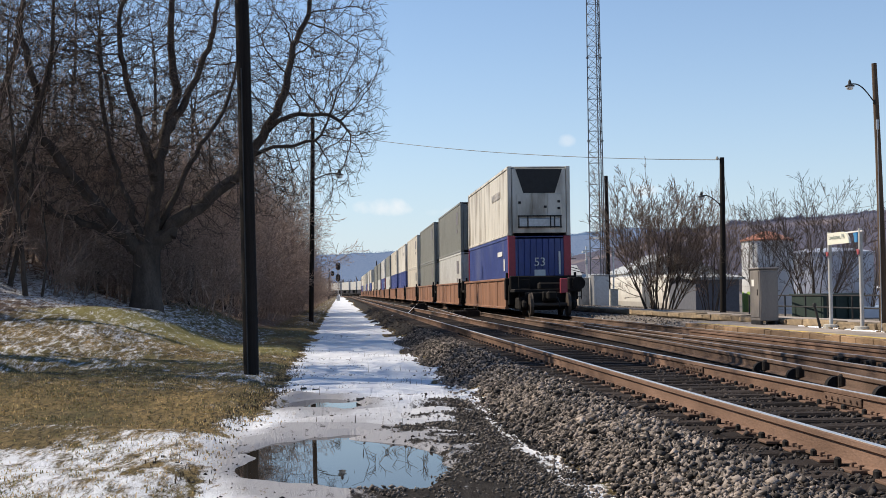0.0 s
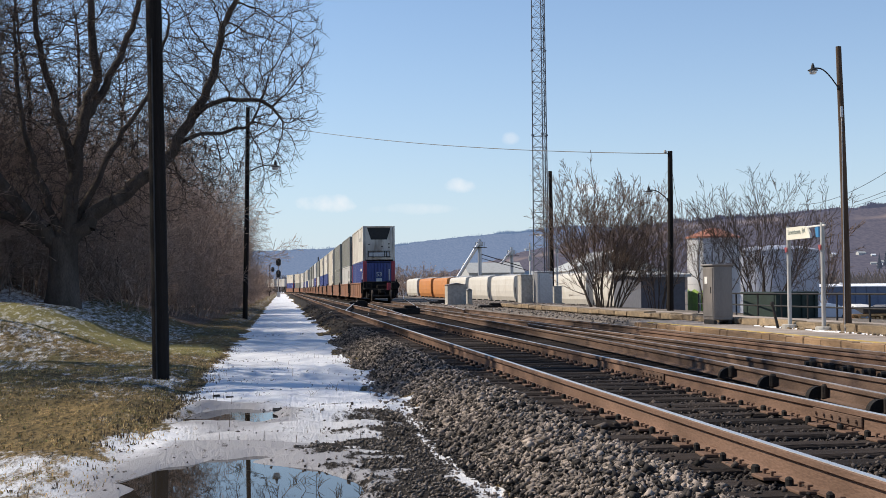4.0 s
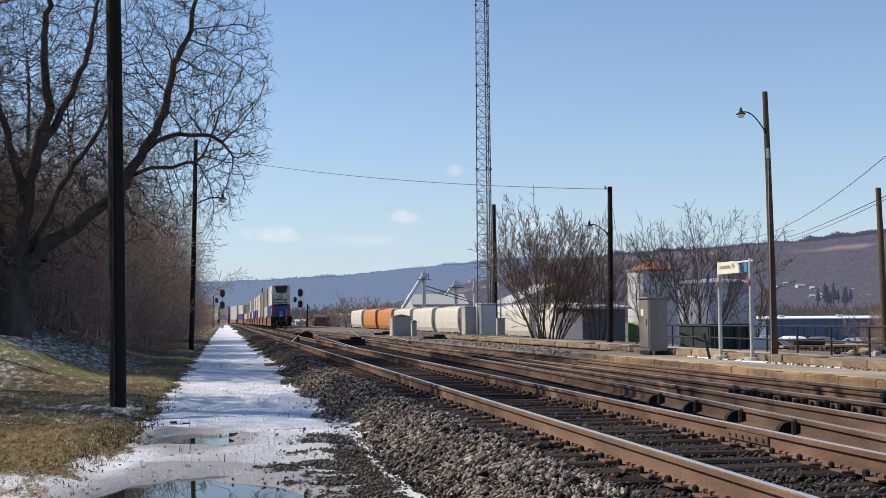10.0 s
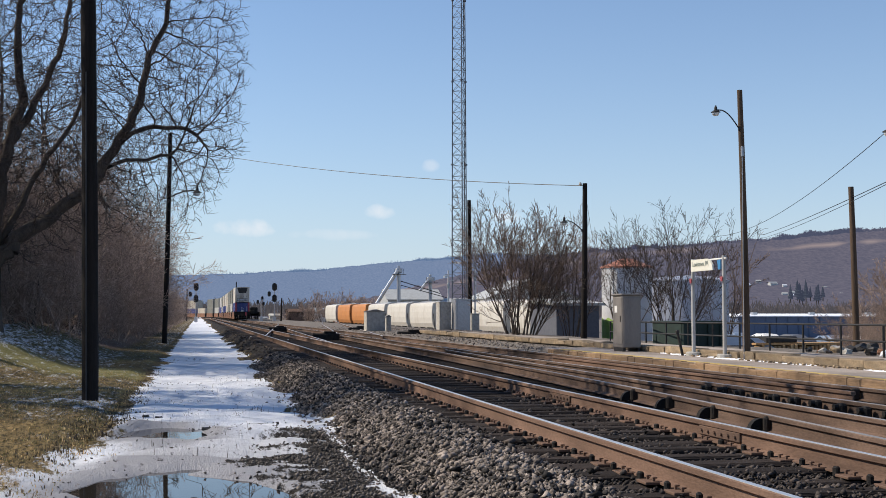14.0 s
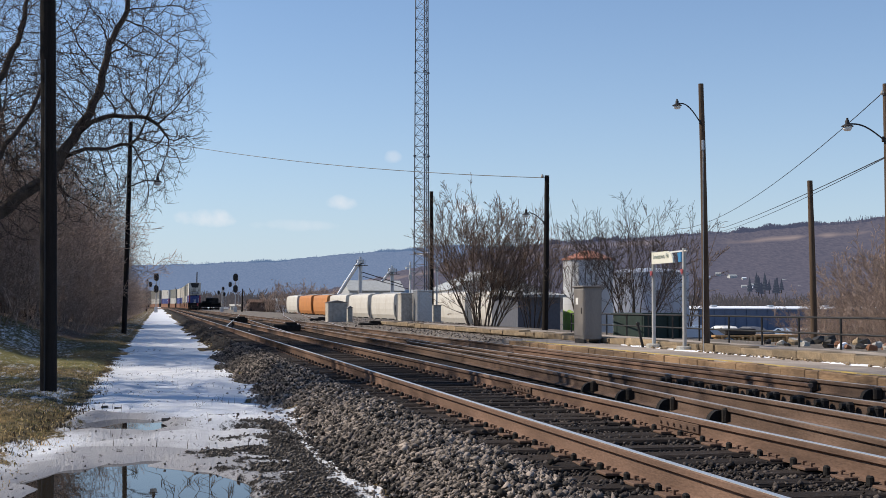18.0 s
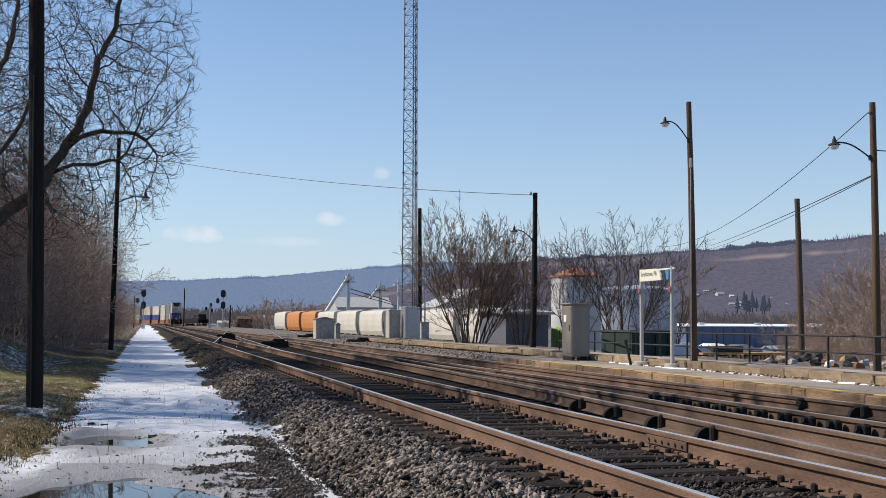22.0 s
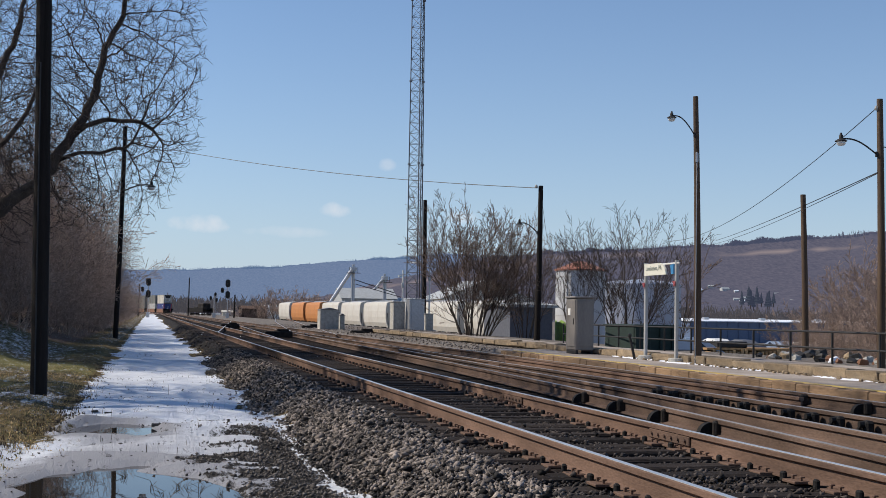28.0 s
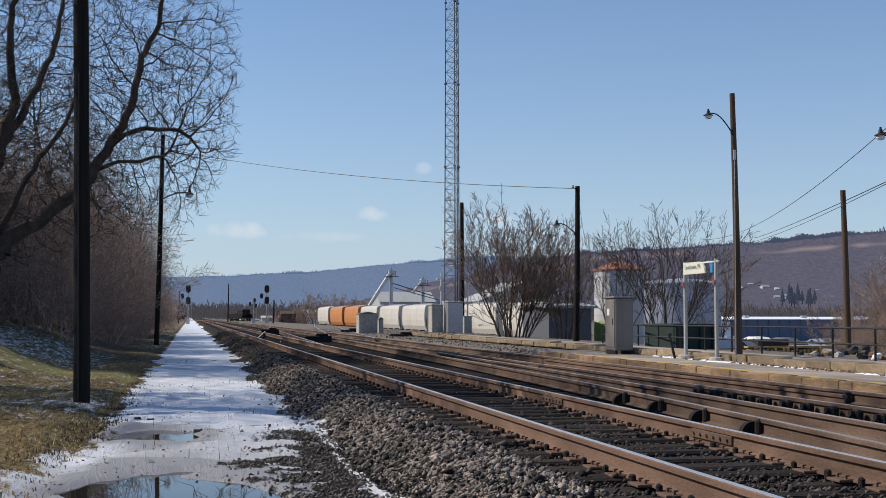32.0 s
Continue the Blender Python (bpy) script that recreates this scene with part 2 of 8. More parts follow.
M_EDGE = surf("platform_edge_timber", (0.25, 0.158, 0.088), 0.95, var=0.3, scale=3, fine=40, bump=0.5, stretch=(1, 0.2, 1), stain=(0.06, 0.038, 0.025), stain_scale=1.6, stain_amount=0.9, per_piece=0.25)
M_SNOWLUMP = surf("snow", (0.86, 0.88, 0.92), 0.6, var=0.04, bump=0.3)
M_WHITE = surf("white_paint", (0.74, 0.73, 0.70), 0.6, var=0.08, bump=0.05, stain=(0.45, 0.42, 0.38), stain_scale=0.6, stain_amount=0.4)
M_POST = surf("dull_white_post_paint", (0.42, 0.42, 0.41), 0.6, var=0.1, bump=0.05, stain=(0.35, 0.33, 0.31), stain_scale=1.0)
M_SIGN = surf("cream_sign_face", (0.74, 0.72, 0.62), 0.5, var=0.05, bump=0)
M_SIGNTXT = surf("green_sign_ink", (0.26, 0.3, 0.27), 0.6, var=0.05, bump=0)
M_SIGNBLUE = surf("blue_sign_paint", (0.05, 0.22, 0.45), 0.5, var=0.1, bump=0)
M_SIGNRED = surf("red_sign_paint", (0.35, 0.08, 0.09), 0.6, var=0.15, bump=0)
M_REEFER = surf("reefer_side", (0.62, 0.59, 0.52), 0.5, var=0.08, scale=2, fine=30, bump=0.05, stain=(0.24, 0.2, 0.155), stain_scale=1.3, stain_amount=0.95, stretch=(1, 1, 0.22))
M_GREYBOX = surf("grey_container_paint", (0.20, 0.205, 0.185), 0.55, var=0.1, bump=0.05, stain=(0.13, 0.13, 0.12), stain_scale=0.5)
M_CREAMBOX = surf("cream_container_paint", (0.55, 0.51, 0.43), 0.55, var=0.1, bump=0.05, stain=(0.36, 0.32, 0.26), stain_scale=0.5)
M_LTBOX = surf("light_grey_container_paint", (0.50, 0.50, 0.48), 0.55, var=0.1, bump=0.05, stain=(0.35, 0.34, 0.31), stain_scale=0.5)
M_BLUEBOX = surf("blue_container_paint", (0.034, 0.058, 0.21), 0.5, var=0.14, bump=0.05, stain=(0.14, 0.16, 0.27), stain_scale=0.7, stain_amount=0.45, stretch=(1, 1, 0.35))
M_REDPOST = surf("red_corner_paint", (0.33, 0.04, 0.06), 0.5, var=0.12, bump=0.05)
M_WELL = surf("faded_orange_well_paint", (0.235, 0.11, 0.06), 0.75, var=0.2, scale=1.5, fine=25, bump=0.1, stain=(0.12, 0.062, 0.04), stain_scale=1.0, stain_amount=0.85, stretch=(1, 1, 0.3))
M_UNDER = surf("sooty_underframe", (0.015, 0.0135, 0.013), 0.85, var=0.3, bump=0.2, spec=0.15)
M_WHEEL = surf("wheel_steel", (0.075, 0.06, 0.05), 0.6, 0.5, var=0.2, bump=0.1)
M_BLACKPANEL = surf("black_cooling_grille", (0.012, 0.012, 0.013), 0.6, var=0.3, bump=0.3, fine=120)
M_DECAL = surf("faded_lettering", (0.66, 0.66, 0.64), 0.6, var=0.1, bump=0)
M_DECALF = surf("worn_grey_lettering", (0.42, 0.4, 0.38), 0.6, var=0.3, bump=0)
M_DECALD = surf("dark_lettering", (0.16, 0.15, 0.16), 0.6, var=0.1, bump=0)
M_HOPW = surf("hopper_white_paint", (0.58, 0.55, 0.49), 0.6, var=0.1, bump=0.05, stain=(0.42, 0.36, 0.28), stain_scale=0.4, stain_amount=0.6, stretch=(1, 1, 0.3))
M_HOPO = surf("hopper_orange_paint", (0.52, 0.21, 0.06), 0.6, var=0.12, bump=0.05, stain=(0.35, 0.16, 0.07), stain_scale=0.4, stretch=(1, 1, 0.3))
M_GRAF1 = surf("red_spray_paint", (0.45, 0.12, 0.14), 0.6, var=0.3, scale=3, bump=0)
M_GRAF2 = surf("green_spray_paint", (0.16, 0.32, 0.20), 0.6, var=0.3, scale=3, bump=0)
M_TANK = surf("white_tank_plate", (0.55, 0.55, 0.56), 0.6, var=0.1, scale=1, fine=20, bump=0.1, stain=(0.38, 0.36, 0.35), stain_scale=0.3, stretch=(1, 1, 0.2))
M_TANKROOF = surf("rust_red_roof", (0.36, 0.14, 0.09), 0.8, var=0.2, bump=0.1, stain=(0.45, 0.25, 0.18))
M_TANKGREEN = surf("lime_green_paint", (0.30, 0.46, 0.10), 0.7, var=0.2, bump=0.05, stain=(0.42, 0.45, 0.3), stain_scale=0.8)
M_BLUEROOF = surf("blue_metal_siding", (0.1, 0.14, 0.23), 0.6, var=0.12, bump=0.05)
M_GREYROOF = surf("grey_metal_roof", (0.42, 0.43, 0.42), 0.6, var=0.15, bump=0.05, stain=(0.3, 0.3, 0.28))
M_SLATE = surf("slate_blue_siding", (0.1, 0.105, 0.125), 0.7, var=0.15, bump=0.1)
M_TANKB = surf("blue_grey_tank_plate", (0.44, 0.46, 0.52), 0.6, var=0.1, scale=1, fine=20, bump=0.1, stain=(0.22, 0.23, 0.27), stain_scale=0.3)
M_DKGREEN = surf("dark_green_paint", (0.009, 0.025, 0.02), 0.7, var=0.2, bump=0.1)
M_CREAM = surf("cream_siding", (0.58, 0.54, 0.46), 0.8, var=0.1, bump=0.1)
M_GLASSD = surf("dark_window_glass", (0.02, 0.025, 0.03), 0.1, var=0.1, bump=0)
M_ORANGE = surf("orange_brown_pallet_wood", (0.46, 0.27, 0.12), 0.85, var=0.3, bump=0.2, per_piece=0.25)
M_SAFETY = surf("safety_yellow_paint", (0.65, 0.42, 0.04), 0.6, var=0.1, bump=0.05)
M_CAR = surf("silver_blue_car_paint", (0.26, 0.31, 0.38), 0.3, 0.4, var=0.05, bump=0)
M_RUBBER = surf("tyre_rubber", (0.02, 0.02, 0.02), 0.9, var=0.2, bump=0.2)
M_LAMPGLASS = surf("frosted_lamp_glass", (0.75, 0.74, 0.70), 0.3, var=0.05, bump=0)
M_GRASSD = surf("dry_grass_blade", (0.48, 0.34, 0.16), 0.9, var=0.25, bump=0, per_island=0.4, spec=0.15)
M_GRASSG = surf("winter_green_blade", (0.22, 0.2, 0.075), 0.9, var=0.25, bump=0, per_island=0.4, spec=0.15)
M_LEAF = surf("fallen_leaf", (0.20, 0.125, 0.07), 0.95, var=0.3, bump=0, per_island=0.45, spec=0.1)
M_WEED = surf("dry_weed_stalk", (0.10, 0.075, 0.05), 0.9, var=0.3, bump=0, per_island=0.3, spec=0.1)
M_WIRE = surf("black_wire", (0.02, 0.02, 0.02), 0.6, var=0.1, bump=0)
M_WET = surf("wet_black_wood", (0.03, 0.024, 0.02), 0.5, var=0.3, bump=0.4)


def water_material():
    m = bpy.data.materials.new("puddle_water")
    m.use_nodes = True
    nt = m.node_tree
    b = nt.nodes["Principled BSDF"]
    b.inputs["Base Color"].default_value = (0.025, 0.021, 0.017, 1)
    b.inputs["Roughness"].default_value = 0.015
    b.inputs["IOR"].default_value = 1.333
    b.inputs["Specular IOR Level"].default_value = 0.65
    n = nt.nodes.new("ShaderNodeTexNoise")
    n.inputs["Scale"].default_value = 3.0
    co = nt.nodes.new("ShaderNodeTexCoord")
    nt.links.new(co.outputs["Object"], n.inputs["Vector"])
    bp = nt.nodes.new("ShaderNodeBump")
    bp.inputs["Strength"].default_value, bp.inputs["Distance"].default_value = 0.03, 0.01
    nt.links.new(n.outputs["Fac"], bp.inputs["Height"])
    nt.links.new(bp.outputs[0], b.inputs["Normal"])
    return m


M_WATER = water_material()


def ground_material():
    """Snow, winter grass, leaf litter, wet gravel and cinders, each where its mask says, with ragged edges."""
    m = bpy.data.materials.new("ground_cover")
    m.use_nodes = True
    nt = m.node_tree
    N, L = nt.nodes, nt.links
    b = N["Principled BSDF"]
    co = N.new("ShaderNodeTexCoord")

    def noise_node(scale, detail=6, stretch=None, rough=0.6):
        n = N.new("ShaderNodeTexNoise")
        n.inputs["Scale"].default_value, n.inputs["Detail"].default_value, n.inputs["Roughness"].default_value = scale, detail, rough
        if stretch:
            mp = N.new("ShaderNodeMapping")
            mp.inputs["Scale"].default_value = stretch
            L.new(co.outputs["Object"], mp.inputs["Vector"])
            L.new(mp.outputs[0], n.inputs["Vector"])
        else:
            L.new(co.outputs["Object"], n.inputs["Vector"])
        return n.outputs["Fac"]

    def rng(v, a, bb, c=0.0, d=1.0):
        r = N.new("ShaderNodeMapRange")
        for k, x in zip(("From Min", "From Max", "To Min", "To Max"), (a, bb, c, d)):
            r.inputs[k].default_value = x
        L.new(v, r.inputs["Value"])
        return r.outputs[0]

    def mix(f, a, c):
        x = N.new("ShaderNodeMix")
        x.data_type = "RGBA"
        for s, v in (("Factor", f), ("A", a), ("B", c)):
            if isinstance(v, tuple):
                x.inputs[s].default_value = (*v, 1)
            else:
                L.new(v, x.inputs[s])
        return x.outputs["Result"]

    def mask(name):
        a = N.new("ShaderNodeAttribute")
        a.attribute_name = name
        return a.outputs["Fac"]

    def ragged(att, n, soft=0.08, reach=0.9):
        add = N.new("ShaderNodeMath")
        add.operation = "MULTIPLY_ADD"
        L.new(n, add.inputs[0])
        add.inputs[1].default_value = reach
        L.new(att, add.inputs[2])
        return rng(add.outputs[0], 0.5 + reach * 0.5 - soft, 0.5 + reach * 0.5 + soft)

    lie = (1, 0.3, 1)
    n_big, n_mid, n_fine, n_tiny = noise_node(0.7, 6, lie), noise_node(3.2, 8, lie), noise_node(19, 8, lie, 0.75), noise_node(110, 4, lie)
    streak = noise_node(6.0, 10, (1, 0.24, 1), 0.84)
    clump = noise_node(7.0, 9, (1, 0.3, 1), 0.74)
    grass = mix(rng(n_mid, 0.38, 0.62), (0.2, 0.145, 0.075), (0.11, 0.095, 0.045))
    grass = mix(rng(n_big, 0.44, 0.6, 0, 0.8), grass, (0.33, 0.225, 0.1))
    grass = mix(rng(clump, 0.42, 0.6, 0, 0.75), grass, (0.085, 0.068, 0.03))
    grass = mix(rng(n_fine, 0.48, 0.58, 0, 0.9), grass, (0.03, 0.025, 0.016))
    green = mix(rng(n_fine, 0.3, 0.7), (0.12, 0.11, 0.042), (0.28, 0.245, 0.1))
    grass = mix(ragged(mask("green"), n_mid, 0.25), grass, green)
    litter = mix(rng(n_fine, 0.3, 0.7), (0.06, 0.042, 0.033), (0.25, 0.175, 0.135))
    cinder = mix(rng(n_fine, 0.35, 0.65), (0.016, 0.014, 0.013), (0.06, 0.053, 0.047))
    cinder = mix(rng(n_tiny, 0.4, 0.7, 0, 0.6), cinder, (0.02, 0.018, 0.017))
    yard = mix(rng(n_mid, 0.35, 0.65), (0.19, 0.165, 0.145), (0.29, 0.255, 0.22))
    yard = mix(rng(n_fine, 0.35, 0.7, 0, 0.7), yard, (0.075, 0.065, 0.055))
    snow = mix(rng(n_mid, 0.3, 0.7), (0.80, 0.82, 0.87), (0.88, 0.89, 0.91))
    slush = noise_node(2.2, 8, (0.45, 1.5, 1), 0.66)
    snow = mix(rng(slush, 0.47, 0.66, 0, 0.6), snow, (0.6, 0.61, 0.64))
    snow = mix(rng(n_tiny, 0.62, 0.75, 0, 0.5), snow, (0.45, 0.42, 0.4))
    snow = mix(ragged(mask("wet"), clump, 0.35, 0.8), snow, (0.36, 0.355, 0.37))
    col = mix(ragged(mask("litter"), n_mid, 0.2), grass, litter)
    col = mix(ragged(mask("yard"), n_mid, 0.15), col, yard)
    col = mix(ragged(mask("cinder"), clump, 0.06), col, cinder)
    s_fac = ragged(mask("snow"), clump, 0.05, 1.0)
    s2 = ragged(mask("thin"), streak, 0.06, 1.0)
    mxm = N.new("ShaderNodeMath")
    mxm.operation = "MAXIMUM"
    L.new(s_fac, mxm.inputs[0])
    L.new(s2, mxm.inputs[1])
    col = mix(mxm.outputs[0], col, snow)
    L.new(col, b.inputs["Base Color"])
    rough = rng(mxm.outputs[0], 0, 1, 0.95, 0.55)
    L.new(rough, b.inputs["Roughness"])
    b.inputs["Specular IOR Level"].default_value = 0.1
    bp = N.new("ShaderNodeBump")
    bp.inputs["Strength"].default_value, bp.inputs["Distance"].default_value = 0.8, 0.07
    L.new(n_fine, bp.inputs["Height"])
    L.new(bp.outputs[0], b.inputs["Normal"])
    return m


M_GROUND = ground_material()


def hill_material(name, wood, field, haze, amount, scale):
    """Bare woods and brown fields; the haze of miles of air is added as emission."""
    m = bpy.data.materials.new(name)
    m.use_nodes = True
    nt = m.node_tree
    N, L = nt.nodes, nt.links
    b = N["Principled BSDF"]
    co = N.new("ShaderNodeTexCoord")
    n1, n2 = N.new("ShaderNodeTexNoise"), N.new("ShaderNodeTexNoise")
    n1.inputs["Scale"].default_value, n1.inputs["Detail"].default_value = scale, 5
    n2.inputs["Scale"].default_value, n2.inputs["Detail"].default_value = scale * 40, 10
    n2.inputs["Roughness"].default_value = 0.72
    mp = N.new("ShaderNodeMapping")
    mp.inputs["Scale"].default_value = (1, 0.35, 1)
    L.new(co.outputs["Object"], mp.inputs["Vector"])
    for n in (n1, n2):
        L.new(mp.outputs[0], n.inputs["Vector"])
    a = N.new("ShaderNodeMapRange")
    a.inputs["From Min"].default_value, a.inputs["From Max"].default_value = 0.3, 0.7
    L.new(n2.outputs["Fac"], a.inputs["Value"])
    mx = N.new("ShaderNodeMix")
    mx.data_type = "RGBA"
    mx.inputs["A"].default_value, mx.inputs["B"].default_value = (*[c * 0.35 for c in wood], 1), (*[c * 1.65 for c in wood], 1)
    L.new(a.outputs[0], mx.inputs["Factor"])
    f = N.new("ShaderNodeAttribute")
    f.attribute_name = "field"
    am = N.new("ShaderNodeMath")
    am.operation = "MULTIPLY_ADD"
    L.new(n1.outputs["Fac"], am.inputs[0])
    am.inputs[1].default_value = 0.6
    L.new(f.outputs["Fac"], am.inputs[2])
    fr = N.new("ShaderNodeMapRange")
    fr.inputs["From Min"].default_value, fr.inputs["From Max"].default_value = 0.6, 1.05
    L.new(am.outputs[0], fr.inputs["Value"])
    m2 = N.new("ShaderNodeMix")
    m2.data_type = "RGBA"
    m2.inputs["B"].default_value = (*field, 1)
    L.new(fr.outputs[0], m2.inputs["Factor"])
    L.new(mx.outputs["Result"], m2.inputs["A"])
    L.new(m2.outputs["Result"], b.inputs["Base Color"])
    b.inputs["Roughness"].default_value, b.inputs["Specular IOR Level"].default_value = 1.0, 0.0
    # the air's haze painted as an even glow over the whole hill
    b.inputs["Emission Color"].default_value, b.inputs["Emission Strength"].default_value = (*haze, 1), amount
    return m


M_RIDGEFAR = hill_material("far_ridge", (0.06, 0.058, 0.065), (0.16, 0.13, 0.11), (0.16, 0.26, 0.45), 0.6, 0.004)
# brown woods of its own, violet-blue haze painted over them as emission
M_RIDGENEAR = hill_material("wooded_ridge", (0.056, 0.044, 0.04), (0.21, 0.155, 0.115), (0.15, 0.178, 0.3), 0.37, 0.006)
# evergreens and valley trees get a weaker painted haze glow
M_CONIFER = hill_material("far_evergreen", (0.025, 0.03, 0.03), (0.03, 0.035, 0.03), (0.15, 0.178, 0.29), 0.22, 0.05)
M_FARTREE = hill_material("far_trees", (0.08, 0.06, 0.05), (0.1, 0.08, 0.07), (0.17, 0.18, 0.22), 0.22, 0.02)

# ---- mesh tools ----


def raw(name, verts, faces, mat, parent=None, smooth=False, label=""):
    """A mesh object from arrays; faces is an (n, k) array or a list."""
    me = bpy.data.meshes.new(name)
    if isinstance(faces, np.ndarray):
        v = np.asarray(verts, dtype=np.float32)
        me.vertices.add(len(v))
        me.vertices.foreach_set("co", v.ravel())
        n, k = faces.shape
        me.loops.add(n * k)
        me.loops.foreach_set("vertex_index", faces.astype(np.int32).ravel())
        me.polygons.add(n)
        me.polygons.foreach_set("loop_start", np.arange(0, n * k, k, dtype=np.int32))
        me.update(calc_edges=True)
    else:
        me.from_pydata([tuple(p) for p in verts], [], faces)
        me.update()
    if smooth:
        me.polygons.foreach_set("use_smooth", np.ones(len(me.polygons), dtype=bool))
    me.materials.append(mat)
    ob = new(name, me)
    if parent:
        ob.parent = parent
    if label:
        tagged(ob, label)
    return ob


class Geo:
    """Collects solids for one mesh."""

    def __init__(self):
        self.v, self.f = [], []

    def add(self, vs, fs):
        n = len(self.v)
        self.v += [tuple(p) for p in vs]
        self.f += [tuple(n + i for i in f) for f in fs]
        return self

    def box(self, c, s, cut=0.0, m=None):
        """A box with centre c and size s; cut: its chamfer."""
        hx, hy, hz = (a / 2 for a in s)
        if cut <= 0:
            vs = [(x, y, z) for x in (-hx, hx) for y in (-hy, hy) for z in (-hz, hz)]
            fs = [(0, 1, 3, 2), (4, 6, 7, 5), (0, 4, 5, 1), (2, 3, 7, 6), (0, 2, 6, 4), (1, 5, 7, 3)]
        else:
            k = min(cut, hx * 0.9, hy * 0.9, hz * 0.9)
            vs, ix = [], {}
            for sx in (-1, 1):
                for sy in (-1, 1):
                    for sz in (-1, 1):
                        for a in range(3):
                            ix[sx, sy, sz, a] = len(vs)
                            vs.append((sx * (hx - (k if a != 0 else 0)), sy * (hy - (k if a != 1 else 0)), sz * (hz - (k if a != 2 else 0))))
            fs = []
            for a in range(3):
                b, c2 = (a + 1) % 3, (a + 2) % 3
                for s0 in (-1, 1):
                    q = []
                    for sb, sc in ((-1, -1), (1, -1), (1, 1), (-1, 1)):
                        key = [0, 0, 0]
                        key[a], key[b], key[c2] = s0, sb, sc
                        q.append(ix[(*key, a)])
                    fs.append(tuple(q if s0 > 0 else q[::-1]))
                for sb in (-1, 1):
                    for sc in (-1, 1):
                        k1, k2 = [0, 0, 0], [0, 0, 0]
                        k1[a], k2[a] = -1, 1
                        for kk in (k1, k2):
                            kk[b], kk[c2] = sb, sc
                        q = [ix[(*k1, b)], ix[(*k2, b)], ix[(*k2, c2)], ix[(*k1, c2)]]
                        fs.append(tuple(q if sb * sc < 0 else q[::-1]))
            for sx in (-1, 1):
                for sy in (-1, 1):
                    for sz in (-1, 1):
                        q = [ix[sx, sy, sz, a] for a in range(3)]
                        fs.append(tuple(q if sx * sy * sz > 0 else q[::-1]))
        if m is not None:
            vs = [m @ Vector(p) for p in vs]
        return self.add([(p[0] + c[0], p[1] + c[1], p[2] + c[2]) for p in vs], fs)

    def rod(self, p0, p1, r0, r1=None, n=10, caps=True):
        r1 = r0 if r1 is None else r1
        p0, p1 = Vector(p0), Vector(p1)
        d = (p1 - p0).normalized()
        a = d.orthogonal().normalized()
        b = d.cross(a)
        vs = []
        for p, r in ((p0, r0), (p1, r1)):
            vs += [p + a * (r * math.cos(2 * math.pi * i / n)) + b * (r * math.sin(2 * math.pi * i / n)) for i in range(n)]
        fs = [(i, (i + 1) % n, n + (i + 1) % n, n + i) for i in range(n)]
        if caps:
            fs += [tuple(range(n))[::-1], tuple(range(n, 2 * n))]
        return self.add(vs, fs)

    def pipe(self, pts, r, n=8):
        pts = [Vector(p) for p in pts]
        vs, side = [], (pts[1] - pts[0]).orthogonal().normalized()
        for i, p in enumerate(pts):
            d = (pts[min(i + 1, len(pts) - 1)] - pts[max(i - 1, 0)]).normalized()
            side = (side - d * side.dot(d)).normalized()
            b = d.cross(side)
            vs += [p + side * (r * math.cos(2 * math.pi * k / n)) + b * (r * math.sin(2 * math.pi * k / n)) for k in range(n)]
        fs = [(i * n + k, i * n + (k + 1) % n, (i + 1) * n + (k + 1) % n, (i + 1) * n + k) for i in range(len(pts) - 1) for k in range(n)]
        fs += [tuple(range(n))[::-1], tuple(range((len(pts) - 1) * n, len(pts) * n))]
        return self.add(vs, fs)

    def ribbed(self, m, length, height, n, deep=0.035, thick=0.05, gap=0.0):
        """One corrugated sheet standing on its lower edge: along the local x, its ribs towards the local y."""
        out, w = [], length / n
        for i in range(n):
            x = -length / 2 + i * w
            if gap:
                out += [(x, 0), (x + gap, 0), (x + 2 * gap, deep), (x + w - gap, deep)]
            else:
                out += [(x, 0), (x + 0.3 * w, 0), (x + 0.5 * w, deep), (x + 0.8 * w, deep)]
        out += [(length / 2, 0), (length / 2, -thick), (-length / 2, -thick)]
        k = len(out)
        vs = [m @ Vector((x, y, z)) for z in (0, height) for x, y in out]
        fs = [(i, (i + 1) % k, k + (i + 1) % k, k + i) for i in range(k)]
        # the upper and lower edges, strip by strip from the ribs to the flat back
        for o in (0, k):
            back = [len(vs) + i for i in range(k - 2)]
            vs += [m @ Vector((x, -thick, height if o else 0)) for x, y in out[:k - 2]]
            fs += [(o + i, o + i + 1, back[i + 1], back[i]) for i in range(k - 3)]
        return self.add(vs, fs)

    def lathe(self, prof, c=(0, 0, 0), n=20, m=None):
        """prof: (radius, height) pairs, bottom to top."""
        vs = []
        for r, z in prof:
            vs += [(r * math.cos(2 * math.pi * i / n), r * math.sin(2 * math.pi * i / n), z) for i in range(n)]
        fs = []
        for k in range(len(prof) - 1):
            fs += [(k * n + i, k * n + (i + 1) % n, (k + 1) * n + (i + 1) % n, (k + 1) * n + i) for i in range(n)]
        fs += [tuple(range(n))[::-1], tuple(range((len(prof) - 1) * n, len(prof) * n))]
        if m is not None:
            vs = [m @ Vector(p) for p in vs]
        return self.add([(p[0] + c[0], p[1] + c[1], p[2] + c[2]) for p in vs], fs)

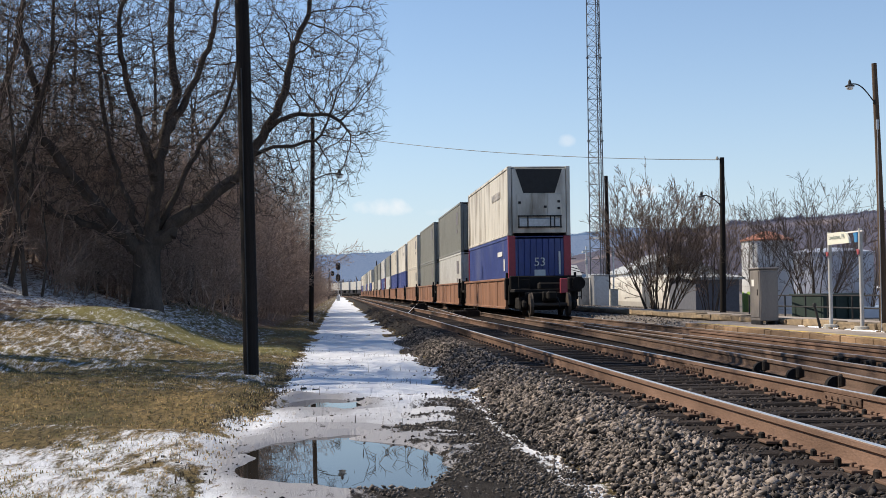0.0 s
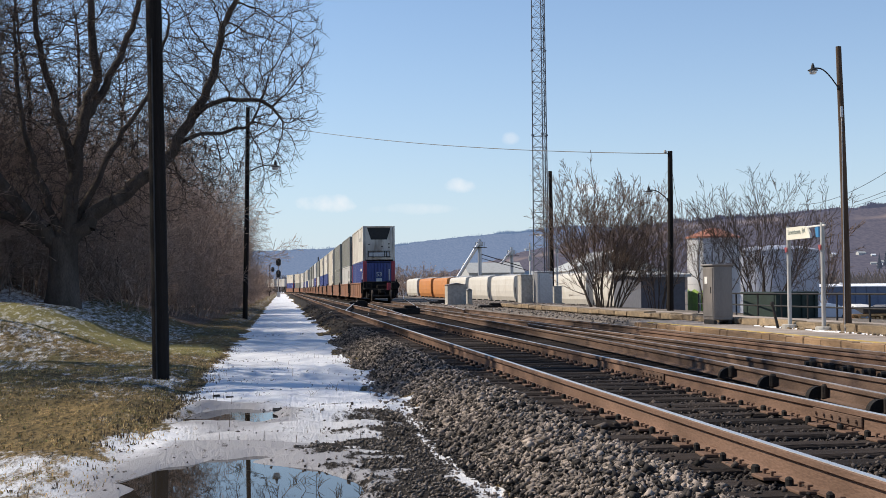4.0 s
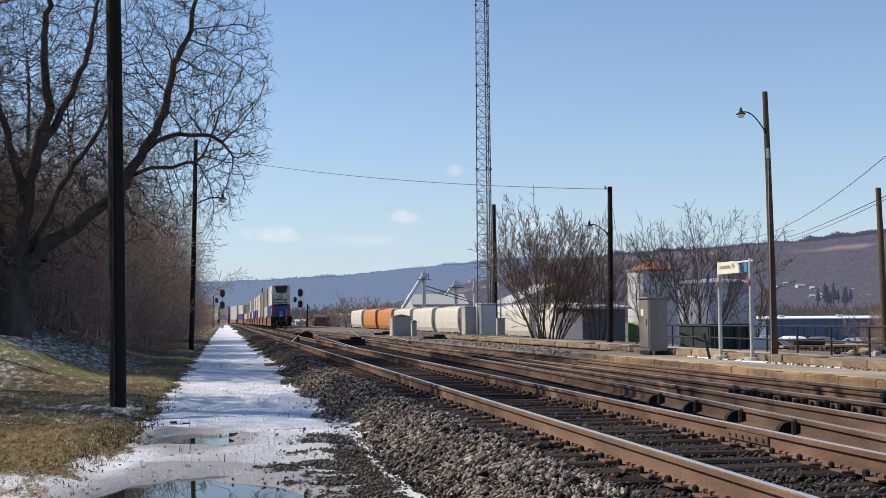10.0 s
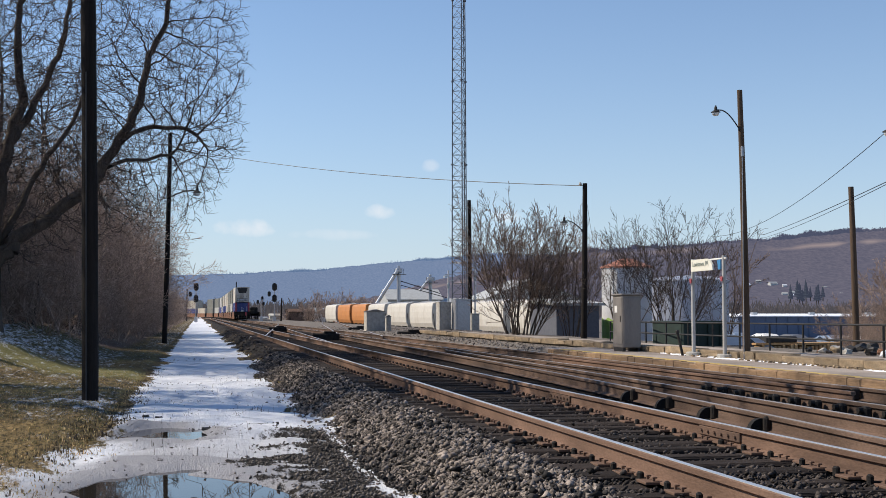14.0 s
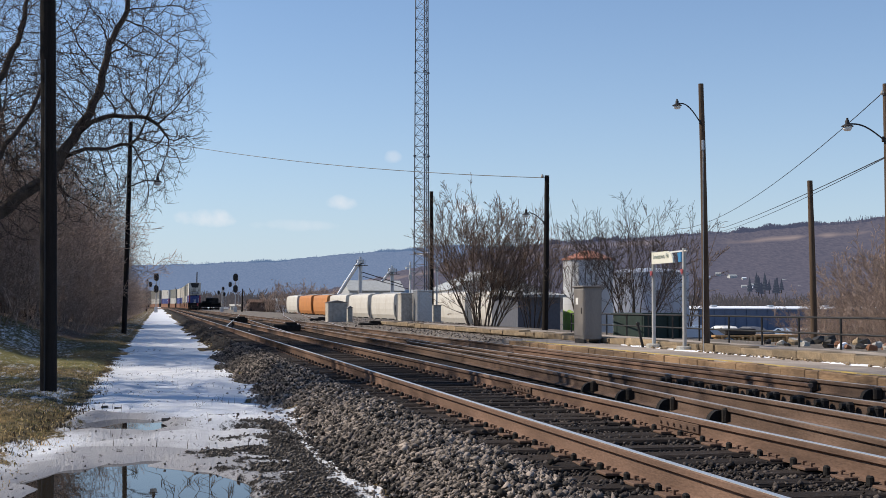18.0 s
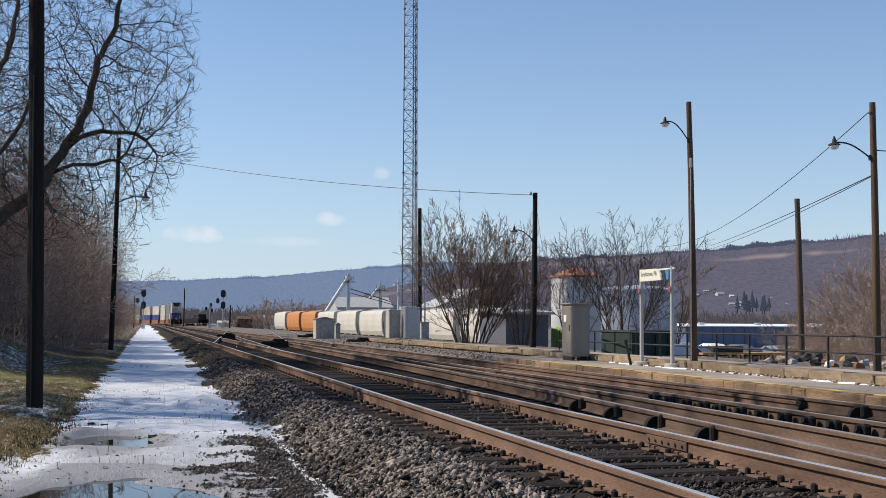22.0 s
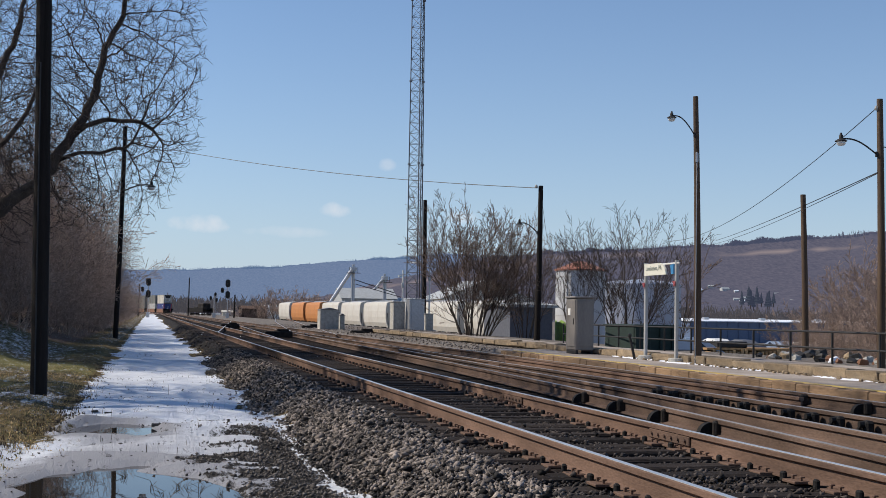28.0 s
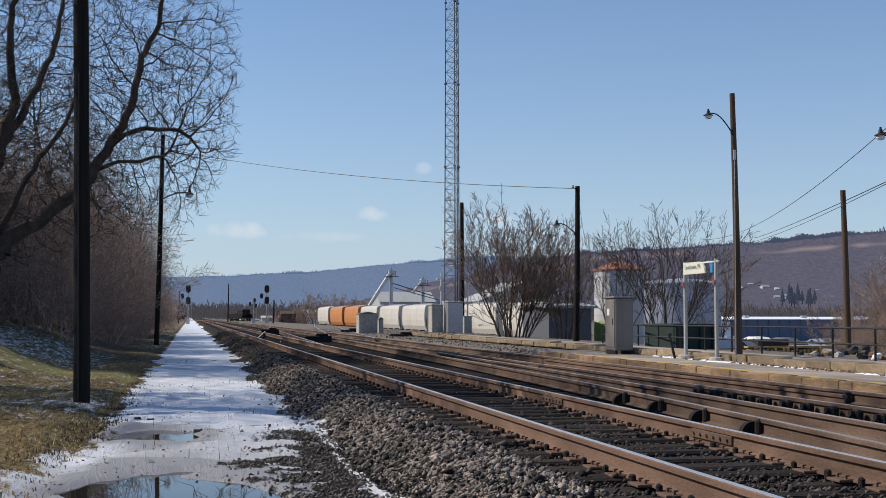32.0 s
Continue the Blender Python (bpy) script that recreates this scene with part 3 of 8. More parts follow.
    def sweep(self, prof, stations):
        """prof: (across, up) outline; stations: (x, y, z, heading) along the way, heading in radians left of +y."""
        k = len(prof)
        vs = []
        for x, y, z, h in stations:
            cx, sx = math.cos(h), math.sin(h)
            vs += [(x + a * cx, y + a * sx, z + b) for a, b in prof]
        fs = []
        for s in range(len(stations) - 1):
            fs += [(s * k + i, (s + 1) * k + i, (s + 1) * k + (i + 1) % k, s * k + (i + 1) % k) for i in range(k)]
        fs += [tuple(range(k)), tuple(range((len(stations) - 1) * k, len(stations) * k))[::-1]]
        return self.add(vs, fs)

    def done(self, name, mat, parent=None, label="", smooth=False):
        bm = bmesh.new()
        vs = [bm.verts.new(p) for p in self.v]
        for f in self.f:
            try:
                bm.faces.new([vs[i] for i in f])
            except ValueError:
                pass
        bmesh.ops.recalc_face_normals(bm, faces=bm.faces)
        me = bpy.data.meshes.new(name)
        bm.to_mesh(me)
        bm.free()
        if smooth:
            me.polygons.foreach_set("use_smooth", np.ones(len(me.polygons), dtype=bool))
            me.set_sharp_from_angle(angle=radians(40))
        me.materials.append(mat)
        ob = new(name, me)
        if parent:
            ob.parent = parent
        if label:
            tagged(ob, label)
        return ob


def thing(name, m, label, category, group="", kind=""):
    ob = new(name)
    ob.empty_display_size = 0.2
    ob.matrix_basis = m
    return tagged(ob, label, category, group, kind)


def lettering(text, size, mat, m, parent, name="lettering", label=""):
    cu = bpy.data.curves.new(name, "FONT")
    cu.body, cu.size, cu.extrude, cu.align_x, cu.align_y = text, size, 0.002, "CENTER", "CENTER"
    tmp = new(name, cu)
    me = bpy.data.meshes.new_from_object(tmp.evaluated_get(bpy.context.evaluated_depsgraph_get()))
    bpy.data.objects.remove(tmp)
    me.materials.clear()
    me.materials.append(mat)
    ob = new(name, me)
    ob.parent, ob.matrix_basis = parent, m
    return tagged(ob, label) if label else ob


def wave(x, y, seed, scale):
    """Smooth value noise in 0..1 on arrays."""
    x, y = np.asarray(x, float) / scale, np.asarray(y, float) / scale
    xi, yi = np.floor(x), np.floor(y)
    fx, fy = x - xi, y - yi
    fx, fy = fx * fx * (3 - 2 * fx), fy * fy * (3 - 2 * fy)

    def h(a, b):
        s = np.sin(a * 127.1 + b * 311.7 + seed * 74.7) * 43758.5453
        return s - np.floor(s)

    return (h(xi, yi) * (1 - fx) + h(xi + 1, yi) * fx) * (1 - fy) + (h(xi, yi + 1) * (1 - fx) + h(xi + 1, yi + 1) * fx) * fy


def step(a, b, v):
    t = np.clip((np.asarray(v, float) - a) / (b - a), 0, 1)
    return t * t * (3 - 2 * t)

# ---- ground ----
RAIL_Z, TIE_Z, BED_Z, PLAT_Z = 0.51, 0.335, 0.305, 0.55
TRACK_1, TRACK_2 = 3.95, 8.15
GAUGE = 0.7525
CURVE_Y, CURVE_R = 385.0, 450.0


def bend(y):
    """How far the line has swung to the left at a way of y metres along it: offset, way ahead, heading."""
    if y <= CURVE_Y:
        return 0.0, y, 0.0
    a = (y - CURVE_Y) / CURVE_R
    return -CURVE_R * (1 - math.cos(a)), CURVE_Y + CURVE_R * math.sin(a), a


def basin(x, y, soak=0.0):
    """Depth of the two puddle basins, 0..1; soak: how far the wet reaches past them."""
    w = (wave(x, y, 5, 0.35) - 0.5) * 0.45 + (wave(x, y, 6, 1.1) - 0.5) * 0.5
    big = 1 - np.sqrt(((x + 0.12 - (y - 10.6) * -0.12) / 1.0) ** 2 + ((y - 10.9) / 1.95) ** 2) + w * 0.55
    small = 1 - np.sqrt(((x + 0.45) / 0.6) ** 2 + ((y - 16.6) / 1.15) ** 2) + w * 0.5
    return np.maximum(step(-0.12 - soak, 0.12, big), step(-0.15 - soak, 0.15, small))


def land(x, y):
    x, y = np.asarray(x, float), np.asarray(y, float)
    # the lane and its verge
    z = 0.035 * (wave(x, y, 1, 0.8) - 0.5) + 0.05 * (wave(x, y, 2, 2.7) - 0.5) * step(0, 6, np.abs(x) + 0.15 * y)
    z = z - 0.075 * basin(x, y)
    z = z + ((0.15 * (wave(x * 0.22 + 0.12 * np.sin(y * 1.3), y + 0.25 * np.sin(x * 1.1), 7, 0.34) - 0.5) * (1 - step(30, 34, y)) + 0.16 * (wave(x * 0.25, y, 64, 0.75) - 0.5) * step(26, 32, y)) + 0.05 * (wave(x, y, 63, 0.35) - 0.5)) * step(-1.2, -0.8, x) * (1 - step(1.4, 1.7, x)) * step(12.5, 15, y) * (1 - step(0.0, 0.25, basin(x, y)))
    # lawn with its tussocks, then the bank under the trees
    z = z + (0.03 * (wave(x, y, 8, 0.3) - 0.5) + 0.05 * (wave(x, y, 9, 1.1) - 0.5)) * step(-1.1, -1.6, x)
    z = z + 0.10 * step(-1.15, -1.75, x) + 0.14 * step(-1.9, -6, x)
    z = z + 0.85 * step(-2.8, -6.6, x) * step(24.5, 35, y) * (1 - 0.6 * step(55, 90, y)) + 0.25 * (wave(x, y, 3, 5) - 0.4) * step(-3, -7, x) * step(15, 28, y)
    z = z - 0.28 * np.exp(-((y - 24.3) / 1.6) ** 2) * step(-4.0, -6.0, x)
    z = z + (0.12 * (wave(x, y, 61, 0.9) - 0.5) + 0.06 * (wave(x, y, 62, 0.4) - 0.5)) * step(-3, -4.5, x) * step(22, 26, y)
    z = z + 0.36 * np.clip(-x - 7.6, 0, 30) * step(30, 44, y) + 0.4 * np.clip(-x - 12 - 0.04 * y, 0, 24) * step(10, 30, y) + 0.1 * np.clip(-x - 40, 0, 200)
    # the ballast bed
    bed = step(1.72, 2.3, x) * (1 - step(9.4, 9.7, x))
    z = z * (1 - step(1.5, 2.2, x)) + BED_Z * bed + 0.03 * (wave(x, y, 4, 0.5) - 0.5) * bed
    z = z - 0.025 * step(2.62, 2.75, x) * (1 - step(9.2, 9.5, x))
    mid = step(5.0, 5.6, x) * (1 - step(6.4, 6.9, x))
    z = z - 0.06 * mid
    # behind the platform the land keeps level, then falls to the valley floor
    right = step(9.4, 9.7, x)
    far = 0.5 - 1.25 * step(17, 23, x) * step(31, 42, y) - 1.2 * step(24, 90, x) - 2.5 * step(90, 260, x) - 12 * step(260, 900, x)
    near_yard = 0.42 - 1.62 * step(18.5, 23.5, x)
    z = z + right * np.where(y < 70, far, far * (1 - step(70, 110, y)) + near_yard * step(70, 110, y) - 1.2 * step(24, 90, x) * step(70, 110, y) - 10 * step(260, 900, x) * step(70, 110, y))
    return z


def build_ground():
    xs = np.concatenate([-np.geomspace(4500, 20, 26), np.arange(-18, -6, 0.5), np.arange(-6, 3.2, 0.085), np.arange(3.2, 13, 0.45), np.arange(13, 30, 1.5), np.geomspace(31, 4500, 26)])
    ys = np.concatenate([-np.geomspace(2000, 4, 14), np.arange(-3, 6, 0.6), np.arange(6, 15, 0.1), np.arange(15, 32, 0.095), np.arange(32, 46, 0.2), np.arange(46, 60, 0.5), np.arange(60, 130, 2.0), np.geomspace(132, 4800, 46)])
    X, Y = np.meshgrid(xs, ys)
    Z = land(X, Y)
    nx, ny = len(xs), len(ys)
    V = np.stack([X.ravel(), Y.ravel(), Z.ravel()], axis=1)
    i = np.arange(nx - 1)[None, :] + nx * np.arange(ny - 1)[:, None]
    F = np.stack([i, i + 1, i + nx + 1, i + nx], axis=-1).reshape(-1, 4)
    ob = raw("ground", V, F, M_GROUND, smooth=True)
    tagged(ob, "winter ground with lawn, snowy lane, leaf litter and cinders", "ground", kind="structure")
    x, y = X.ravel(), Y.ravel()
    rag = 0.5 * (wave(x, y, 41, 1.5) - 0.5) + 0.4 * (wave(x, y, 42, 0.45) - 0.5)
    lane = step(-1.55, -0.75, x + 0.42 * (1 - step(11, 18, y)) + 0.3 * (wave(x, y, 11, 0.7) - 0.5) + 0.35 * (wave(x, y, 43, 2.2) - 0.5)) * (1 - step(1.5, 1.85, x + rag))
    gravel = step(0.25, 1.2, x + 0.9 * (wave(x, y * 0.3, 12, 0.4) - 0.5)) * (1 - step(1.6, 1.72, x)) * (1 - step(14.0, 18.0, y + 2.5 * (wave(x, y, 13, 1.0) - 0.5)))
    gravel = gravel * (0.15 + 0.85 * step(0.4, 0.62, 0.6 * wave(x * 0.6, y, 37, 0.5) + 0.4 * wave(x, y, 38, 0.2) + 0.25 * step(0.9, 1.5, x)))
    gravel = np.maximum(gravel, 0.75 * step(6, 8, y) * step(-0.35, 0.3, x) * (1 - step(9.0, 10.2, y)) * (1 - step(1.6, 1.72, x)))
    snow = lane * (1 - 0.62 * gravel) * (0.62 + 0.22 * step(17, 24, y))
    snow = snow - 0.42 * lane * 0.6 * step(0.6, 0.82, 0.65 * wave(x, y * 0.6, 44, 1.3) + 0.35 * wave(x, y, 45, 0.4)) * step(20, 30, y)
    snow = np.maximum(snow, 0.6 * step(1.5, 1.62, x + 0.4 * rag) * (1 - step(1.74, 1.9, x + 0.5 * rag)) * (1 - step(20, 30, y)))
    wet = basin(x, y, 0.75) * lane * (0.55 + 0.9 * wave(x, y, 47, 0.5)) + 0.5 * lane * (1 - step(14, 19, y)) * step(-1.2, -0.6, x)
    lawn = step(-1.1, -1.4, x)
    # the patches left on the grass: close to the viewer, at the pole's foot and on the shaded bank
    thin = lawn * (0.525 * (1 - step(9.5, 16, y + 5 * (wave(x, y, 17, 1.6) - 0.5) - 0.3 * (x + 2.5))) * (1 - step(-6, -9, x)) + 0.375 * step(13, 19, y) + 0.045 * step(22.5, 25, y) * step(-3.2, -4.6, x) * (1 - step(31, 35, y)) + 0.06 * step(34, 38, y) * step(-5, -8, x) * (1 - step(50, 58, y)) + 0.04 * step(14, 18, y) * step(-4.5, -2.5, x) * (1 - step(30, 36, y)) + 0.03 * step(20, 23, y) * step(-3.6, -5.5, x) * (1 - step(33, 40, y)) + 0.08 * step(33, 37, y) * step(-2, -3, x) * (1 - step(44, 52, y)))
    thin = thin + lawn * 0.1 * np.exp(-((x + 1.7) ** 2 + (y - 21.5) ** 2) / 0.6)
    thin = np.maximum(thin, 0.42 * lawn * step(40, 60, y) * step(-5, -2, x))
    green = lawn * np.exp(-((y - 33.0 + 0.5 * (x + 4)) / 2.6) ** 2) * 0.95 + lawn * 0.4 * np.exp(-((y - 25.5 + 0.3 * (x + 4)) / 2.0) ** 2) + lawn * 0.35 * step(34, 40, y) * (1 - step(48, 56, y))
    litter = np.maximum(step(-6.5, -9.5, x + 2.0 * (wave(x, y, 15, 4) - 0.5)) * step(26, 36, y), step(-2.4, -3.6, x) * step(47, 56, y))
    litter = np.maximum(litter, step(-24, -30, x))
    yard = step(9.0, 9.6, x)
    cinder = np.maximum(step(1.7, 1.9, x + rag) * (1 - step(9.0, 9.6, x)), np.maximum(gravel, 0.9 * lane * step(-0.9, -0.6, x)))
    for name, val in (("snow", snow), ("thin", thin), ("green", green), ("litter", litter), ("yard", yard), ("cinder", cinder), ("wet", wet)):
        at = ob.data.attributes.new(name, "FLOAT", "POINT")
        at.data.foreach_set("value", np.clip(val, -1, 1).astype(np.float32))
    return ob


build_ground()


def build_puddles():
    for x0, x1, y0, y1, lab in ((-1.45, 1.2, 8.2, 13.2, "large meltwater puddle lying in the snowy lane"), (-1.3, 0.4, 15.0, 18.3, "small meltwater puddle ringed by thin ice")):
        g = Geo()
        n = 28
        cx, cy = (x0 + x1) / 2, (y0 + y1) / 2
        ring = [(cx + (x1 - x0) / 2 * math.cos(2 * math.pi * i / n), cy + (y1 - y0) / 2 * math.sin(2 * math.pi * i / n), -0.04) for i in range(n)]
        low = [(p[0], p[1], -0.16) for p in ring]
        g.add(ring + low, [tuple(range(n)), tuple(range(n, 2 * n))[::-1]] + [(i, n + i, n + (i + 1) % n, (i + 1) % n) for i in range(n)])
        tagged(g.done("puddle", M_WATER), lab, "puddle", kind="structure")


build_puddles()

# ---- the railway ----
RAIL_PROF = [(-0.068, -0.175), (-0.068, -0.162), (-0.012, -0.145), (-0.01, -0.055), (-0.036, -0.04), (-0.036, -0.006), (-0.03, 0), (0.03, 0), (0.036, -0.006), (0.036, -0.04), (0.01, -0.055), (0.012, -0.145), (0.068, -0.162), (0.068, -0.175)]
TOP_PROF = [(-0.024, -0.001), (-0.023, 0.003), (0.024, 0.003), (0.025, -0.001)]


def straight_stations(x, y0, y1, z):
    out = []
    y = y0
    while y < y1:
        off, yy, a = bend(y)
        out.append((x * math.cos(a) + off, yy + x * math.sin(a), z, a))
        y += 6.0 if y < CURVE_Y else 12.0
    return out


def curve_stations(pts, z):
    """A smooth way through a few (x, y) points."""
    ps = np.array(pts, float)
    ys = np.linspace(ps[0, 1], ps[-1, 1], 40)
    c = np.polyfit(ps[:, 1], ps[:, 0], min(4, len(ps) - 1))
    xs = np.polyval(c, ys)
    hs = -np.arctan(np.polyval(np.polyder(c), ys))
    return [(x, y, z, h) for x, y, h in zip(xs, ys, hs)]


def rail_d(stations, parent, shiny=True):
    return rail(stations, parent, shiny, M_RAILD)


def rail(stations, parent, shiny=True, mat=None):
    body = Geo().sweep(RAIL_PROF, stations).done("rail", mat or M_RAIL, parent)
    if shiny:
        Geo().sweep(TOP_PROF, stations).done("running_surface", M_RAILTOPD if mat == M_RAILD else M_RAILTOP, body, "polished steel running surface")
    return body


def build_tracks():
    rng = np.random.default_rng(3)
    t1 = thing("railway_track", pose(0, 0, 0), "main track of rusty rails on sooty wooden ties", "railway track", "tracks", "structure")
    t2 = thing("railway_track", pose(0, 0, 0), "second main track along the station platform", "railway track", "tracks", "structure")
    for t, c in ((t1, TRACK_1), (t2, TRACK_2)):
        for s in (-GAUGE, GAUGE):
            rail(straight_stations(c + s, -30, 640, RAIL_Z), t, True, M_RAIL if c < 5 else M_RAILD)
    sw = thing("track_switch", pose(0, 0, 0), "crossover switch with curved closure rails, braces and point blades", "track switch", kind="structure")
    rail_d(curve_stations([(4.95, 4), (5.25, 8.3), (5.58, 12), (5.86, 16), (6.05, 21), (6.2, 28), (6.55, 46), (7.15, 75)], RAIL_Z), sw)
    rail_d(curve_stations([(6.35, 9.9), (6.5, 14), (6.62, 18), (6.75, 24), (7.0, 36)], RAIL_Z - 0.004), sw, True)
    rail(curve_stations([(8.42, 15.4), (8.46, 22), (8.5, 30)], RAIL_Z - 0.01), sw, False)
    # far crossover leads
    for a, b in (((4.7, 44), (7.15, 118)), ((3.2, 62), (8.65, 140)), ((8.65, 60), (14.5, 128)), ((7.2, 66), (13.0, 136)), ((14.5, 128), (24, 230)), ((13.0, 136), (22.6, 236))):
        (xa, ya), (xb, yb) = a, b
        rail(curve_stations([(xa, ya), (xb, yb)], RAIL_Z - 0.01), sw)
    # ties, each a piece while near
    tie_meshes = []
    for k in range(4):
        g = Geo()
        g.box((0, 0, 0), (2.6 + 0.05 * k, 0.225, 0.17), 0.02)
        v = np.array(g.v)
        v += rng.normal(0, 0.006, v.shape)
        g.v = [tuple(p) for p in v]
        ob = g.done("tie", M_TIE)
        tie_meshes.append(ob.data)
        bpy.data.objects.remove(ob)
    for t, c in ((t1, TRACK_1), (t2, TRACK_2)):
        y, n = 4.2, 0
        rest = Geo()
        while y < 330:
            if n < 240 and y < 130:
                o = new("tie", tie_meshes[n % 4])
                o.parent = t
                o.matrix_basis = pose(c + rng.normal(0, 0.05), y, TIE_Z - 0.085 + rng.normal(0, 0.006), rng.normal(0, 0.4), rng.normal(0, 0.3), rng.normal(0, 0.6))
            else:
                rest.box((c, y, TIE_Z - 0.085), (2.6, 0.225, 0.17))
            n += 1
            y += 0.535 + rng.normal(0, 0.015)
        # and back past the viewer
        for k in range(30):
            o = new("tie", tie_meshes[k % 4])
            o.parent = t
            o.matrix_basis = pose(c + 0.05 * math.sin(7.0 * k), 3.665 - 0.535 * k, TIE_Z - 0.085, 0, 0, 0.6 * math.sin(5.0 * k))
        tagged(rest.done("ties_further_along", M_TIE, t), "dark wooden ties further along the line", kind="stuff")
    # long switch timbers between the tracks
    n = 0
    y = 6.0
    mesh_long = Geo().box((0, 0, 0), (2.5, 0.225, 0.17), 0.02).done("switch_timber", M_TIE)
    data_long = mesh_long.data
    bpy.data.objects.remove(mesh_long)
    while y < 60:
        o = new("switch_timber", data_long)
        o.parent = sw
        o.matrix_basis = pose(6.0 + rng.normal(0, 0.08), y + 0.24, TIE_Z - 0.12, 0, 0, rng.normal(0, 1.2))
        y += 0.54
    # rail braces: iron half discs bolted against the switch rail, and heel blocks along the point
    half = Geo()
    prof = [(0.125 * math.cos(a), 0.125 * math.sin(a)) for a in np.linspace(0, math.pi, 12)]
    for s in (-0.035, 0.035):
        half.add([(p[0], s, p[1]) for p in prof], [])
    k = len(prof)
    half.f = [tuple(range(k)), tuple(range(k, 2 * k))[::-1]] + [(i, k + i, k + (i + 1) % k, (i + 1) % k) for i in range(k)]
    half.box((0.02, -0.14, 0.075), (0.11, 0.07, 0.16), 0.02)
    brace = half.done("rail_brace", M_BRACE)
    bd = brace.data
    bpy.data.objects.remove(brace)
    way = np.poly1d(np.polyfit([4, 8.3, 12, 16, 21, 28, 46, 75], [4.95, 5.25, 5.58, 5.86, 6.05, 6.2, 6.55, 7.15], 4))
    for i in range(4):
        y = 11.95 + i * 1.55
        o = new("rail_brace", bd)
        o.parent = sw
        o.matrix_basis = pose(float(way(y)) - 0.07, y, RAIL_Z - 0.165, 0, 0, rng.normal(0, 4))
    for i in range(3):
        y = 13.0 + i * 1.6
        o = new("rail_brace", bd)
        o.parent = sw
        o.matrix_basis = pose(TRACK_2 + GAUGE - 0.1, y, RAIL_Z - 0.165, 0, 0, rng.normal(0, 4))
    blk = Geo().box((0, 0, 0.07), (0.10, 0.13, 0.14), 0.025)
    blk.rod((-0.1, 0.0, 0.1), (0.05, 0.0, 0.1), 0.035, n=8)
    blk.rod((-0.09, 0.05, 0.04), (0.05, 0.05, 0.04), 0.03, n=8)
    b2 = blk.done("heel_block", M_BRACE)
    bd2 = b2.data
    bpy.data.objects.remove(b2)
    for i in range(15):
        o = new("heel_block", bd2)
        o.parent = sw
        o.matrix_basis = pose(TRACK_2 - GAUGE - 0.11, 9.7 + i * 0.56 + rng.normal(0, 0.03), RAIL_Z - 0.165, 0, 0, rng.normal(0, 8))
    # tie plates and spikes along the near rails
    pl = Geo().box((0, 0, 0), (0.34, 0.19, 0.022), 0.004)
    for sx, sy in ((-0.1, -0.06), (-0.1, 0.06), (0.1, -0.05), (0.1, 0.05)):
        pl.box((sx, sy, 0.02), (0.018, 0.018, 0.03), 0.003).box((sx * 0.92, sy, 0.036), (0.034, 0.026, 0.012), 0.003)
    p = pl.done("tie_plate", M_RAIL)
    pd = p.data
    bpy.data.objects.remove(p)
    an = Geo().box((0, 0, -0.01), (0.2, 0.04, 0.04), 0.006).box((-0.09, 0, 0.015), (0.04, 0.06, 0.08), 0.012)
    a0 = an.done("rail_anchor", M_BRACE)
    ad = a0.data
    bpy.data.objects.remove(a0)
    y, n = 4.2, 0
    while y < 34:
        for c in (TRACK_1 - GAUGE, TRACK_1 + GAUGE):
            o = new("tie_plate", pd)
            o.parent = t1
            o.matrix_basis = pose(c, y, TIE_Z + 0.008)
            o = new("rail_anchor", ad)
            o.parent = t1
            o.matrix_basis = pose(c - 0.04, y + 0.15 + rng.normal(0, 0.03), TIE_Z + 0.01, 0, 0, rng.normal(0, 9))
        y += 0.535
    # joint bars
    for c, y in ((TRACK_1 + GAUGE, 16.2), (TRACK_1 + GAUGE, 11.0), (5.0, 7.3), (TRACK_2 + GAUGE, 19.0), (TRACK_2 - GAUGE, 27.0)):
        g = Geo()
        for s in (-0.022, 0.022):
            g.box((s, 0, -0.09), (0.02, 0.92, 0.085), 0.006)
        for j in range(6):
            g.rod((-0.05, -0.38 + j * 0.152, -0.09), (0.05, -0.38 + j * 0.152, -0.09), 0.016, n=6)
        o = g.done("joint_bar", M_RAIL, t1 if c < 5.2 else t2)
        o.matrix_basis = pose(c, y, RAIL_Z)
    # a switch machine and stand beside the far points
    for x, y in ((5.9, 60.0), (5.6, 92.0), (10.9, 88.0), (10.9, 66.0)):
        th = thing("switch_machine", pose(x, y, BED_Z - 0.06), "low black switch machine between the tracks", "switch machine", "switch machines")
        Geo().box((0, 0, 0.22), (1.3, 0.5, 0.34), 0.05).box((0.2, 0, 0.43), (0.55, 0.4, 0.12), 0.03).done("housing", M_BRACE, th)
        Geo().rod((0.5, 0.1, 0.2), (2.2, 0.1, 0.2), 0.025, n=6).done("throw_rod", M_IRON, th)
        Geo().box((0, 0, 0.03), (1.7, 1.1, 0.1), 0.02).done("bearer", M_TIE, th)
    return t1


build_tracks()


